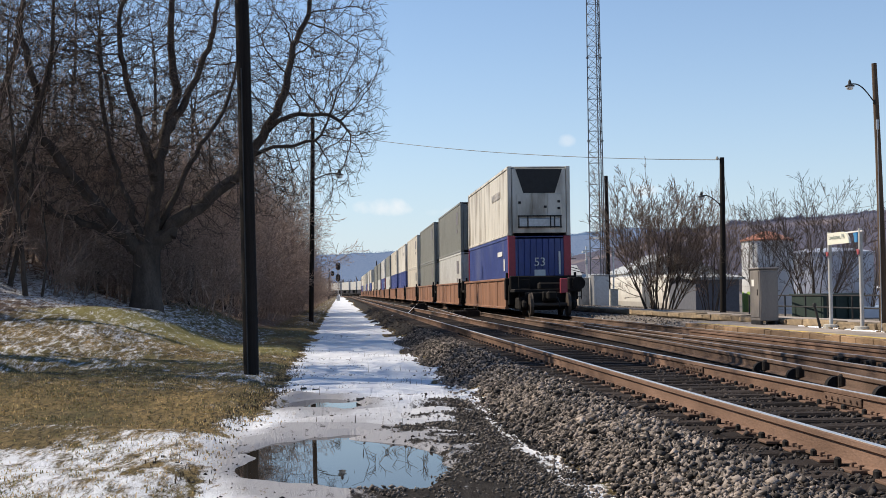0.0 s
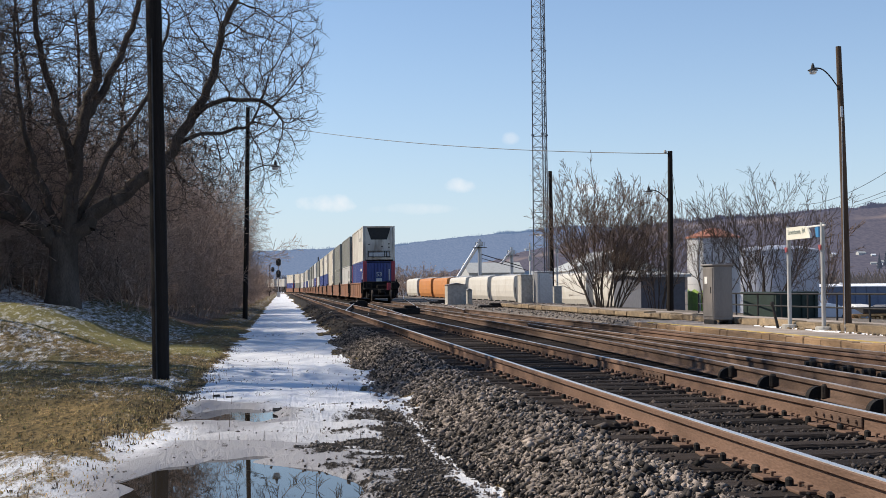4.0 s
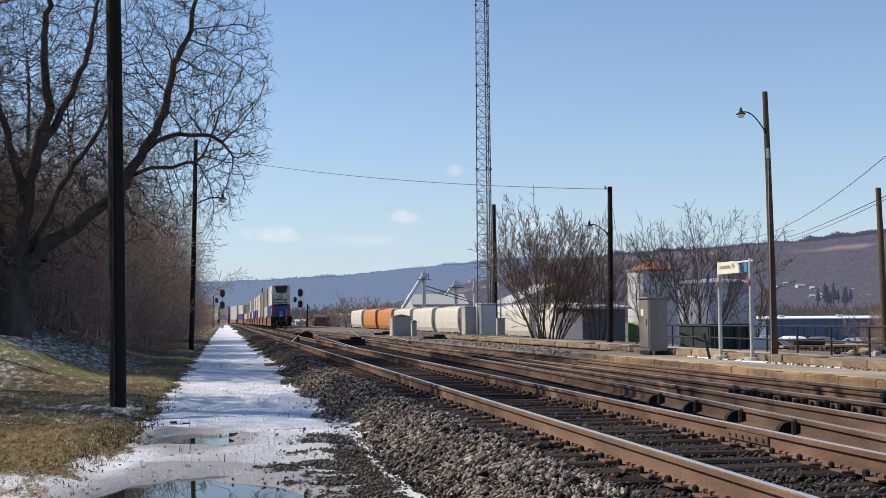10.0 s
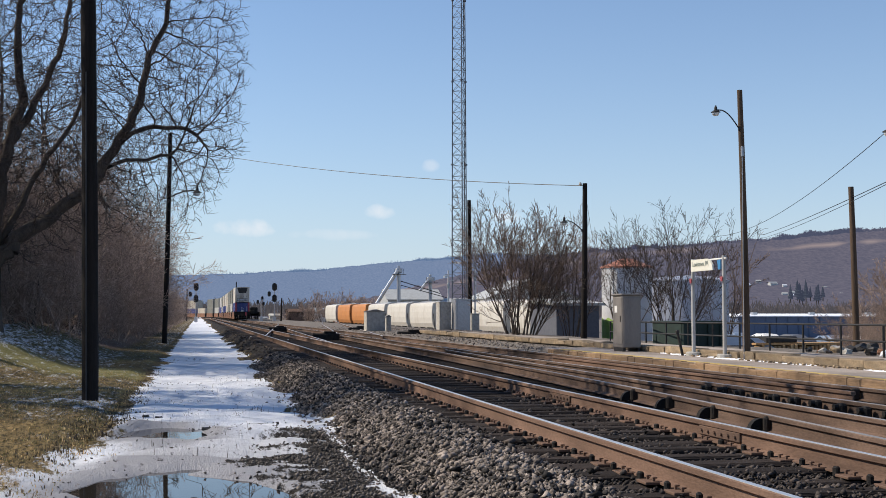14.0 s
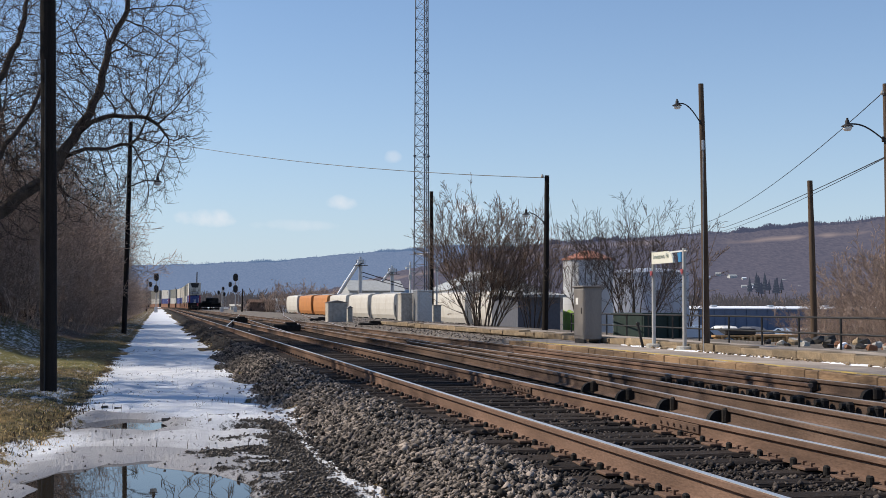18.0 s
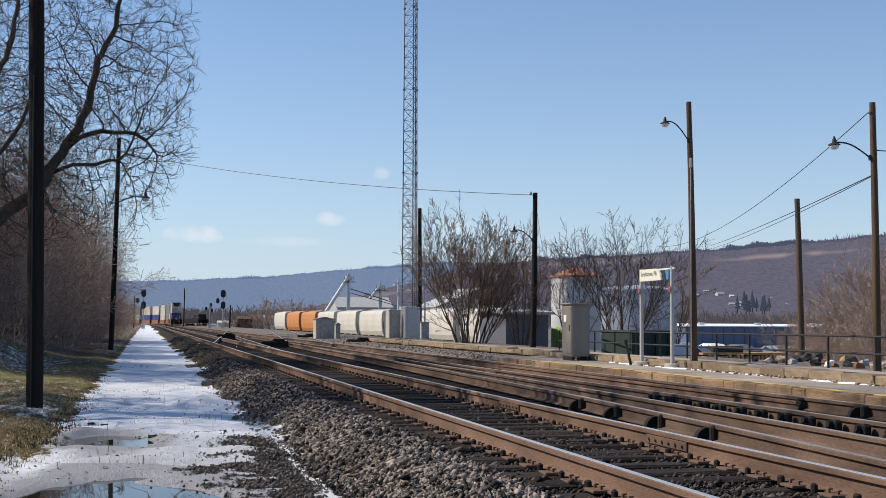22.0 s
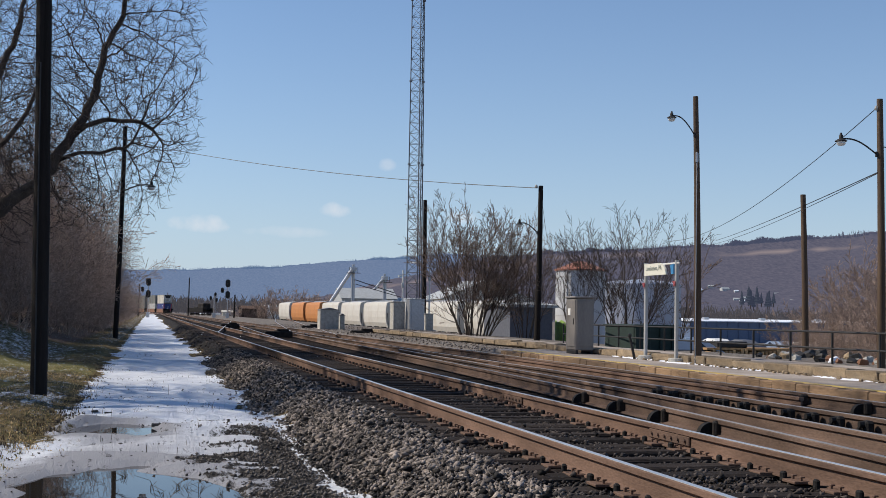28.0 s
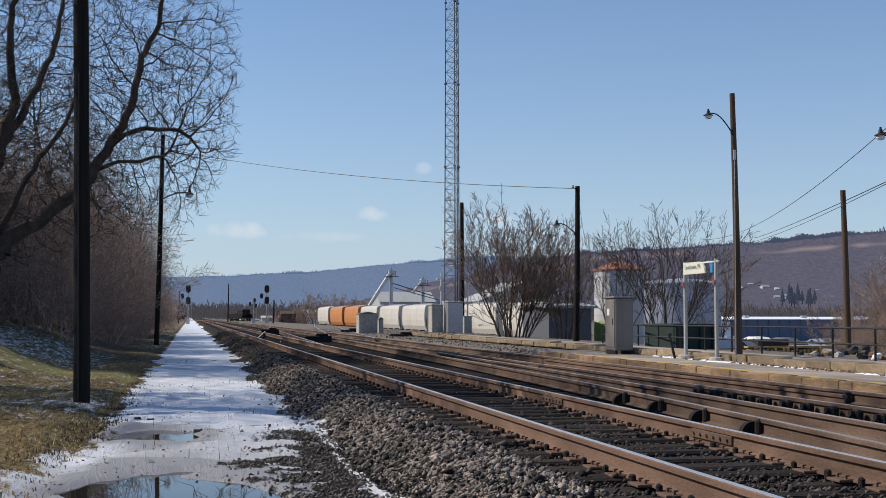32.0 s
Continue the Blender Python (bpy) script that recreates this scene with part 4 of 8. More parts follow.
def scatter(name, mat, label, count, region, size, seed, flat=0.7, pile=0.0, plain=False):
    """Loose pieces of stone strewn over the land. region: a function that gives x, y arrays."""
    rng = np.random.default_rng(seed)
    x, y = region(rng, count)
    n = len(x)
    base = np.array([(sx, sy, sz) for sz in (-0.8, 0.8) for sx, sy in ((-0.8, -0.8), (0.8, -0.8), (0.8, 0.8), (-0.8, 0.8))])
    faces = np.array([(0, 2, 1), (0, 3, 2), (4, 5, 6), (4, 6, 7), (0, 1, 5), (0, 5, 4), (1, 2, 6), (1, 6, 5), (2, 3, 7), (2, 7, 6), (3, 0, 4), (3, 4, 7)])
    if plain:
        base, faces = np.array([(1, 0, 0), (-1, 0, 0), (0, 1, 0), (0, -1, 0), (0, 0, 1), (0, 0, -1)]) * 1.1, np.array([(0, 2, 4), (2, 1, 4), (1, 3, 4), (3, 0, 4), (2, 0, 5), (1, 2, 5), (3, 1, 5), (0, 3, 5)])
    s = size * rng.lognormal(0, 0.24, n)
    P = base[None] * (1 + rng.normal(0, 0.34, (n, len(base), 3)))
    P[:, :, 0] *= rng.uniform(0.6, 1.6, n)[:, None]
    P[:, :, 1] *= rng.uniform(0.6, 1.15, n)[:, None]
    P[:, :, 2] *= flat
    a, b = rng.uniform(0, 2 * np.pi, n), rng.normal(0, 0.9, n)
    ca, sa, cb, sb = np.cos(a)[:, None], np.sin(a)[:, None], np.cos(b)[:, None], np.sin(b)[:, None]
    y1, z1 = P[:, :, 1] * cb - P[:, :, 2] * sb, P[:, :, 1] * sb + P[:, :, 2] * cb
    x2, y2 = P[:, :, 0] * ca - y1 * sa, P[:, :, 0] * sa + y1 * ca
    V = np.stack([x2, y2, z1], axis=-1) * s[:, None, None] * 0.5
    V += np.stack([x, y, land(x, y) + s * (0.12 + pile * rng.uniform(-0.5, 0.9, n))], axis=-1)[:, None, :]
    F = (faces[None] + (np.arange(n) * len(base))[:, None, None]).reshape(-1, 3)
    return tagged(raw(name, V.reshape(-1, 3), F, mat), label, "ballast", kind="stuff")


def shoulder(rng, n):
    y = 5.0 + 10.5 * rng.random(n)
    x = rng.uniform(1.66, 2.75, n)
    keep = rng.random(n) < 0.05 + 0.95 * step(1.76, 2.0, x + 0.45 * (wave(x, y, 41, 1.5) - 0.5) + 0.3 * (wave(x, y, 42, 0.45) - 0.5))
    return x[keep], y[keep]


def sooty(rng, n):
    """Stones blackened in drifts as soot and painted shade, thickest along the lane's side of the shoulder."""
    y = 5.0 + 34 * rng.power(0.7, n)
    x = rng.uniform(1.6, 2.85, n)
    # drifts thicken over y 8 to 24 to paint the shade lying there
    drift = 0.6 * wave(x, y * 0.4, 48, 0.8) + 0.4 * wave(x, y, 49, 0.3) + 0.24 * step(8.0, 11.0, y) * (1 - 0.6 * step(16, 24, y)) - 0.04 - 0.14 * step(2.3, 2.7, x)
    keep = (rng.random(n) < 0.3 + 0.65 * step(0.4, 0.64, drift)) & (x + 0.5 * (wave(x, y, 41, 1.5) - 0.5) + 0.4 * (wave(x, y, 42, 0.45) - 0.5) > 1.76)
    return x[keep], y[keep]


def shoulder_on(rng, n):
    y = 15.4 + 24 * rng.power(0.8, n)
    x = rng.uniform(1.4, 2.75, n)
    keep = rng.random(n) < 0.03 + 0.97 * step(1.62, 1.9, x + 0.5 * (wave(x, y, 41, 1.5) - 0.5) + 0.4 * (wave(x, y, 42, 0.45) - 0.5))
    return x[keep], y[keep]


def between(rng, n):
    y = 5.0 + 32 * rng.power(0.7, n)
    x = rng.uniform(2.75, 9.4, n)
    return x, y


def crib(rng, n):
    y = 5.0 + 13 * rng.power(0.85, n)
    x = rng.uniform(2.6, 5.6, n)
    return x, y


def wet_gravel(rng, n):
    y = 7.0 + 10.5 * rng.power(0.9, n)
    x = rng.uniform(-0.1, 1.7, n)
    g = step(0.25, 1.2, x + 0.9 * (wave(x, y * 0.3, 12, 0.4) - 0.5)) * (1 - step(14.0, 18.0, y + 2.5 * (wave(x, y, 13, 1.0) - 0.5)))
    g = np.maximum(g, step(-0.35, 0.3, x) * (1 - step(9.0, 10.2, y)))
    keep = (rng.random(n) < g * (0.08 + 0.92 * step(0.4, 0.62, 0.6 * wave(x * 0.6, y, 37, 0.5) + 0.4 * wave(x, y, 38, 0.2) + 0.25 * step(0.9, 1.5, x)))) & (basin(x, y) < 0.75)
    return x[keep], y[keep]


def debris(rng, n):
    y = 8 + 26 * rng.power(0.8, n)
    x = rng.uniform(-1.3, 1.75, n)
    keep = (rng.random(n) < 0.15 + 0.85 * (wave(x, y, 36, 0.6) > 0.68)) & (basin(x, y) < 0.3)
    return x[keep], y[keep]


def track_snow(rng, n):
    y = 20 + 50 * rng.random(n)
    x = rng.uniform(2.0, 7.5, n)
    keep = wave(x, y * 0.4, 46, 0.9) > 0.86
    return x[keep], y[keep]


def yard_stones(rng, n):
    y = 36 + 80 * rng.power(0.7, n)
    x = rng.uniform(9.5, 17.5, n)
    keep = ((x < 11.3) | (y > 67)) & (rng.random(n) < 0.2 + 0.8 * wave(x, y * 0.4, 39, 1.2))
    return x[keep], y[keep]


def near_bed(rng, n):
    return rng.uniform(1.85, 9.4, n), rng.uniform(-12, 5.2, n)


def far_bed(rng, n):
    y = 33 + 70 * rng.power(0.8, n)
    x = rng.uniform(1.75, 9.4, n)
    return x, y


scatter("ballast_shoulder_sooty", M_SOOTSHADE, "near-black stones for soot and painted shade among the shoulder's ballast", 34000, sooty, 0.035, 31, flat=0.75, pile=1.35, plain=True)
scatter("ballast_shoulder", M_STONE, "loose grey crushed-stone ballast on the track shoulder", 40000, shoulder, 0.035, 21, flat=0.75, pile=0.9, plain=True)
scatter("ballast_shoulder_further", M_STONE, "crushed-stone ballast further along the shoulder", 28000, shoulder_on, 0.04, 25, flat=0.75, pile=0.9, plain=True)
scatter("ballast_bed", M_STONED, "sooty crushed-stone ballast between the rails", 26000, between, 0.036, 22, flat=0.6, pile=0.8, plain=True)
scatter("ballast_near", M_STONED, "dark crushed stone lying between the nearest ties", 42000, crib, 0.03, 27, flat=0.75, pile=1.25, plain=True)
scatter("lane_gravel", M_GRAVEL, "wet dark gravel beside the puddle", 11000, wet_gravel, 0.027, 23, flat=0.75, pile=0.5, plain=True)
scatter("ballast_far", M_STONED, "ballast further along the track", 6000, far_bed, 0.08, 24, plain=True)
scatter("ballast_behind", M_STONED, "ballast of the track back past the lane's near end", 15000, near_bed, 0.045, 33, pile=0.8, plain=True)
scatter("yard_gravel", M_STONE, "coarse brown-grey gravel of the yard beyond the platform", 9000, yard_stones, 0.06, 28, plain=True)
scatter("track_snow", M_SNOWLUMP, "last crumbs of snow lying between the ties", 420, track_snow, 0.13, 29, flat=0.25, plain=True)
scatter("lane_debris", M_STONED, "specks of dirt and twig ends strewn over the snow", 2600, debris, 0.022, 26, plain=True)


# ---- platform, kerb wall and what stands there ----


def build_platform():
    pf = thing("platform", pose(0, 0, 0), "low asphalt station platform with worn yellow edge", "platform", kind="structure")
    Geo().box((10.63, 18, PLAT_Z - 0.25), (1.66, 36, 0.5), 0.0).done("platform_surface", M_PLATFORM, pf)
    rng = np.random.default_rng(5)
    y = 1.0
    while y < 34:
        L = 2.4
        g = Geo()
        for k in range(6):
            g.box((9.72 + rng.normal(0, 0.012), y + (k + 0.5) * L / 6, PLAT_Z - 0.13 + rng.normal(0, 0.006)), (0.16 + rng.uniform(-0.02, 0.02), L / 6 + 0.03 - (0.04 if k == 5 else 0), 0.27 + rng.uniform(-0.02, 0.006)), 0.018)
        g.done("edge_timber", M_EDGE, pf)
        y += L
    Geo().box((9.88, 17.5, PLAT_Z + 0.004), (0.15, 33, 0.012), 0.003).done("yellow_line", M_YELLOW, pf)
    wl = thing("kerb_wall", pose(0, 0, 0), "low weathered sandstone kerb wall behind the platform", "wall", kind="structure")
    y = 8.0
    while y < 66:
        L = rng.uniform(0.7, 1.9)
        h = rng.uniform(0.15, 0.185)
        g = Geo().box((0, 0, 0), (0.42, L - 0.012, h), 0.025)
        v = np.array(g.v) + rng.normal(0, 0.011, (len(g.v), 3))
        g.v = [tuple(p) for p in v]
        o = g.done("stone_block", M_WALLSTONE, wl)
        o.matrix_basis = pose(11.62 + rng.normal(0, 0.015), y + L / 2, PLAT_Z + h / 2 - 0.01)
        y += L
    Geo().box((12.75, 36, PLAT_Z - 0.3), (1.9, 60, 0.76), 0.0).done("upper_terrace", M_PLATFORM, wl)
    # snow lying along the foot of the wall
    rngs = np.random.default_rng(8)
    ys = np.arange(13.0, 30.2, 0.06)
    w = 0.34 * np.clip(wave(ys * 0, ys, 91, 0.9) + 0.5 * wave(ys * 0, ys, 92, 0.25) - 0.62 + 0.38 * step(24.3, 25.5, ys), 0, 1)
    vs, fs = [], []
    for k, (y, ww) in enumerate(zip(ys, w)):
        j = 0.05 * float(wave(0, y, 93, 0.3))
        vs += [(11.4, y, PLAT_Z - 0.01), (11.38, y, PLAT_Z + 0.022 * min(1, ww * 6)), (11.36 - ww * 0.6, y, PLAT_Z + 0.02 * min(1, ww * 5)), (11.36 - ww - j * min(1, ww * 8), y, PLAT_Z - 0.012)]
        if k:
            fs += [(4 * k - 4 + i, 4 * k - 3 + i, 4 * k + 1 + i, 4 * k + i) for i in range(3)]
    tagged(Geo().add(vs, fs).done("snow_strip", M_SNOWLUMP), "thin strip of old snow along the kerb wall", "snow", kind="stuff")
    g = Geo()
    for i in range(260):
        y, s = rngs.uniform(14, 30), rngs.uniform(0.02, 0.06)
        g.box((11.3 + rngs.normal(0, 0.07), y, PLAT_Z + s * 0.3), (s, s * 1.3, s * 0.8), s * 0.2, Euler((0, 0, rngs.uniform(0, 3))).to_matrix())
    tagged(g.done("kerb_rubble", M_WALLSTONE), "crumbled stone rubble along the wall's foot", "rubble", kind="stuff")


build_platform()


def wood_pole(name, base, top, r0, r1, mat, label, group=""):
    th = thing(name, pose(*base), label, "pole", group)
    rng = np.random.default_rng(int(abs(base[0] * 100 + base[1])))
    d = Vector(top) - Vector(base)
    n, k = 14, 14
    vs = []
    for i in range(k + 1):
        t = i / k
        c = d * t + Vector((math.sin(t * 3.1) * 0.02, math.cos(t * 2.3) * 0.015, -0.1 if i == 0 else 0))
        r = r0 + (r1 - r0) * t
        vs += [(c.x + r * (1 + rng.normal(0, 0.02)) * math.cos(2 * math.pi * j / n), c.y + r * math.sin(2 * math.pi * j / n), c.z) for j in range(n)]
    fs = [(i * n + j, i * n + (j + 1) % n, (i + 1) * n + (j + 1) % n, (i + 1) * n + j) for i in range(k) for j in range(n)]
    fs.append(tuple(range(k * n, (k + 1) * n)))
    g = Geo().add(vs, fs)
    g.done("shaft", mat, th, smooth=True)
    return th


def lamp_on(th, base, at, arm_root, shade_r, glass=True):
    """A bracket arm with a small radial shade; at and arm_root in the world."""
    o = Vector(base)
    a, r = Vector(at) - o, Vector(arm_root) - o
    pts = []
    for i in range(13):
        t = i / 12
        # rises from the shaft, then runs level to the lamp
        p = r.lerp(a, t)
        p.z = r.z + (a.z + 0.02 - r.z) * math.sin(min(1, t * 1.25) * math.pi / 2)
        pts.append(p)
    Geo().pipe(pts, shade_r * 0.13, 8).done("bracket_arm", M_IRON, th, smooth=True)
    s = shade_r
    Geo().lathe([(s, -0.02 * s), (s * 0.98, 0.06 * s), (s * 0.55, 0.32 * s), (s * 0.34, 0.4 * s), (s * 0.32, 0.95 * s), (s * 0.2, 1.1 * s), (s * 0.18, 1.35 * s), (s * 0.05, 1.4 * s)], a - Vector((0, 0, 0.3 * s)), 18).done("shade", M_IRON, th, "black enamelled lamp shade", smooth=True)
    if glass:
        Geo().lathe([(s * 0.1, -0.75 * s), (s * 0.5, -0.68 * s), (s * 0.72, -0.4 * s), (s * 0.7, -0.05 * s)], a - Vector((0, 0, 0.3 * s)), 16).done("globe", M_LAMPGLASS, th, "frosted glass lamp globe", smooth=True)
    Geo().box(r, (shade_r * 0.4, shade_r * 0.4, shade_r * 0.9), 0.01).done("bracket_plate", M_IRON, th)


def build_poles():
    b = (-1.73, 21.8, 0.03)
    th = wood_pole("utility_pole", b, (-1.95, 21.8, 10.4), 0.138, 0.112, M_POLE, "dark creosoted wooden utility pole in the lawn")
    Geo().rod((-0.05, -0.14, -0.05), (-0.13, -0.125, 5.5), 0.012, n=6).done("ground_wire", M_WIRE, th)
    b = (-1.63, 65, 0.0)
    th = wood_pole("lamp_pole", b, (-1.45, 65, 10.62), 0.13, 0.1, M_POLE, "tall dark wooden pole with a bracket lamp beside the lane", "lamp poles")
    lamp_on(th, b, (-0.1, 65, 7.72), (-1.5, 65, 7.35), 0.24)
    b = (11.5, 25.5, PLAT_Z)
    th = wood_pole("lamp_pole", b, (11.42, 25.55, 6.34), 0.083, 0.056, M_POLEB, "weathered wooden platform pole with a bracket lamp", "lamp poles")
    lamp_on(th, b, (10.83, 25.45, 5.86), (11.38, 25.5, 5.5), 0.105)
    Geo().box((-0.07, -0.03, 4.45), (0.05, 0.05, 0.22), 0.008).done("junction_box", M_GALV, th)
    Geo().rod((-0.08, -0.03, 0.0), (-0.068, -0.03, 4.4), 0.01, n=6).done("conduit", M_GALV, th)
    b = (15.52, 24.9, 0.3)
    th = wood_pole("lamp_pole", b, (15.47, 24.9, 6.4), 0.092, 0.066, M_POLEB, "weathered wooden pole with a bracket lamp and wires", "lamp poles")
    lamp_on(th, b, (14.54, 24.9, 5.47), (15.4, 24.9, 5.18), 0.135)
    Geo().lathe([(0.03, 0), (0.05, 0.04), (0.03, 0.1)], (-0.12, 0, 5.85), 8).done("insulator", M_CONC, th)
    b = (19.72, 35.8, -0.4)
    wood_pole("utility_pole", b, (19.6, 35.8, 5.42), 0.108, 0.08, M_POLEB, "plain weathered wooden pole behind the fence")
    b = (16.2, 52.4, 0.3)
    th = wood_pole("lamp_pole", b, (16.28, 52.4, 7.15), 0.138, 0.1, M_POLE, "dark wooden pole with a bracket lamp beyond the kerb wall", "lamp poles")
    lamp_on(th, b, (15.35, 52.4, 5.5), (16.15, 52.4, 5.12), 0.17)
    Geo().lathe([(0.05, 0), (0.07, 0.05), (0.04, 0.14)], (-0.12, 0, 6.75), 8).done("insulator", M_CONC, th)
    b = (19.7, 92, 0.4)
    wood_pole("utility_pole", b, (19.65, 92, 10.0), 0.17, 0.14, M_POLE, "slim dark pole beside the radio mast")
    # overhead wires
    def wire(a, c, sag, r, lab):
        a, c = Vector(a), Vector(c)
        pts = []
        for i in range(25):
            t = i / 24
            p = a.lerp(c, t)
            p.z -= sag * 4 * t * (1 - t)
            pts.append(p - a)
        th = thing("overhead_wire", pose(*a), lab, "wire", "overhead wires")
        Geo().pipe(pts, r, 5).done("conductor", M_WIRE, th)

    wire((16.2, 52.4, 7.05), (-7.5, 92, 14.6), 0.8, 0.016, "thin black wire crossing over the tracks into the trees")
    wire((15.4, 24.9, 6.2), (29.3, 70, 6.1), 0.85, 0.01, "thin black wire slung from the platform pole")
    wire((15.42, 24.9, 4.78), (35, 75, 6.55), 0.1, 0.013, "dark cable slung from the platform pole")
    wire((15.42, 24.9, 4.76), (35, 76, 6.3), 0.2, 0.01, "thin black wire below the cable")
    wire((15.55, 24.9, 5.35), (40, 22, 5.9), 0.5, 0.012, "thin black wire running off behind the platform")
    wire((16.3, 52.4, 6.9), (19, 60, 5.4), 0.1, 0.008, "thin black guy wire from the lamp pole")


build_poles()


def build_cabinet():
    th = thing("relay_cabinet", pose(11.07, 32.0, PLAT_Z, 0, 0, 0), "grey aluminium signal relay cabinet standing on the platform", "cabinet")
    Geo().box((0, 0, 0.78), (0.5, 0.8, 1.36), 0.02).done("body", M_GREYCAB, th)
    Geo().box((0, 0, 1.48), (0.58, 0.88, 0.05), 0.015).done("roof", M_GREYCAB, th)
    for s in (-1, 1):
        Geo().box((s * 0.2, 0, 0.05), (0.08, 0.76, 0.1), 0.01).done("foot", M_IRON, th)
    d = Geo().box((-0.258, -0.02, 0.8), (0.02, 0.70, 1.22), 0.006).done("door", M_GREYCAB, th)
    Geo().box((-0.275, -0.28, 0.85), (0.02, 0.03, 0.16), 0.005).done("handle", M_IRON, d)
    Geo().box((-0.271, 0.08, 1.1), (0.006, 0.2, 0.18), 0.0).done("notice", M_WHITE, d, "small pale notice plate")
    Geo().box((0.0, -0.407, 0.8), (0.42, 0.012, 1.2), 0.005).done("side_panel", M_GREYCAB, th)
    # two cases further along
    for x, y, w, d2, h, lab in ((11.05, 80.6, 1.2, 0.9, 1.3, "pale grey signal case with a shallow peaked roof"), (12.05, 81.5, 0.32, 0.4, 0.95, "small brown-grey signal case")):
        c = thing("signal_case", pose(x, y, 0.42, 0, 0, 4), lab, "cabinet", "signal cases")
        Geo().box((0, 0, h / 2), (w, d2, h), 0.02).done("body", M_CONC, c)
        Geo().add([(-w / 2 - .05, -d2 / 2 - .05, h), (w / 2 + .05, -d2 / 2 - .05, h), (w / 2 + .05, d2 / 2 + .05, h), (-w / 2 - .05, d2 / 2 + .05, h), (0, -d2 / 2 - .05, h + .14), (0, d2 / 2 + .05, h + .14)], [(0, 1, 4), (1, 2, 5, 4), (2, 3, 5), (3, 0, 4, 5), (0, 3, 2, 1)]).done("roof", M_GREYCAB, c)
        Geo().box((-0.05 * w, -d2 / 2 - 0.01, h * 0.5), (w * 0.42, 0.02, h * 0.85), 0.004).done("door", M_CONC, c)


build_cabinet()


def build_sign():
    """The station name board hung between two white posts."""
    th = thing("station_sign", pose(0, 0, 0), "cream station name board on two white posts", "sign")
    ends = ((11.3, 27.98), (11.3, 26.2))
    for i, (x, y) in enumerate(ends):
        Geo().rod((x, y, PLAT_Z), (x, y, 2.80), 0.045, n=12).done("post", M_POST, th, smooth=True)
        Geo().lathe([(0.18, 0), (0.18, 0.08), (0.15, 0.1)], (x, y, PLAT_Z), 12).done("footing", M_CONC, th)
        Geo().box((x - 0.055, y, 2.29), (0.02, 0.1, 0.1), 0.005).add([(x - 0.07, y - 0.08, 2.34), (x - 0.07, y + 0.08, 2.34), (x - 0.07, y, 2.2)], [(0, 1, 2)]).done("post_plate", M_SIGNRED, th, "small red and white plate on the post")
    Geo().box((11.3, 27.0, 2.74), (0.04, 1.9, 0.035), 0.005).done("cross_bar", M_WHITE, th)
    x = 11.26
    prof = [(27.95, 2.50), (27.95, 2.77), (27.05, 2.77), (26.85, 2.73), (26.72, 2.62), (26.68, 2.50)]
    vs = [(x - 0.02, a, b) for a, b in prof] + [(x + 0.02, a, b) for a, b in prof]
    k = len(prof)
    bd = Geo().add(vs, [tuple(range(k)), tuple(range(k, 2 * k))[::-1]] + [(i, (i + 1) % k, k + (i + 1) % k, k + i) for i in range(k)]).done("name_board", M_SIGN, th)
    lettering("Lewistown, PA", 0.155, M_SIGNTXT, Matrix(((0, 0, -1, x - 0.026), (-1, 0, 0, 27.38), (0, 1, 0, 2.66), (0, 0, 0, 1))), bd, "station_name", "dark green station name lettering")
    prof = [(26.40, 2.50), (26.42, 2.62), (26.46, 2.70), (26.27, 2.72), (26.27, 2.50)]
    vs = [(x - 0.015, a, b) for a, b in prof] + [(x + 0.015, a, b) for a, b in prof]
    k = len(prof)
    Geo().add(vs, [tuple(range(k)), tuple(range(k, 2 * k))[::-1]] + [(i, (i + 1) % k, k + (i + 1) % k, k + i) for i in range(k)]).done("blue_end_panel", M_SIGNBLUE, th, "blue end panel of the sign")


build_sign()


def build_stake():
    th = thing("marker_stake", pose(11.18, 28.35, PLAT_Z), "short black stake leaning beside the sign post", "stake")
    Geo().rod((0, 0, -0.02), (-0.12, 0.02, 0.52), 0.035, 0.03, 8).done("shaft", M_IRON, th, smooth=True)
    Geo().box((-0.125, 0.02, 0.55), (0.09, 0.06, 0.09), 0.02).done("head", M_IRON, th)


build_stake()


def build_fence():
    th = thing("pipe_railing", pose(0, 0, 0), "black iron pipe railing along the terrace edge", "railing")
    x0, x1, y0, y1 = 14.6, 14.5, 44.0, 14.0
    def at(t):
        return x0 + (x1 - x0) * t, y0 + (y1 - y0) * t
    n = 16
    for i in range(n + 1):
        x, y = at(i / n)
        Geo().rod((x, y, 0.25), (x, y, 1.28), 0.028, n=8).done("post", M_IRON, th)
    for z in (1.26, 0.9):
        (xa, ya), (xb, yb) = at(0), at(1)
        Geo().rod((xa, ya, z), (xb, yb, z + 0.03), 0.022, n=8).done("rail_bar", M_IRON, th)


build_fence()


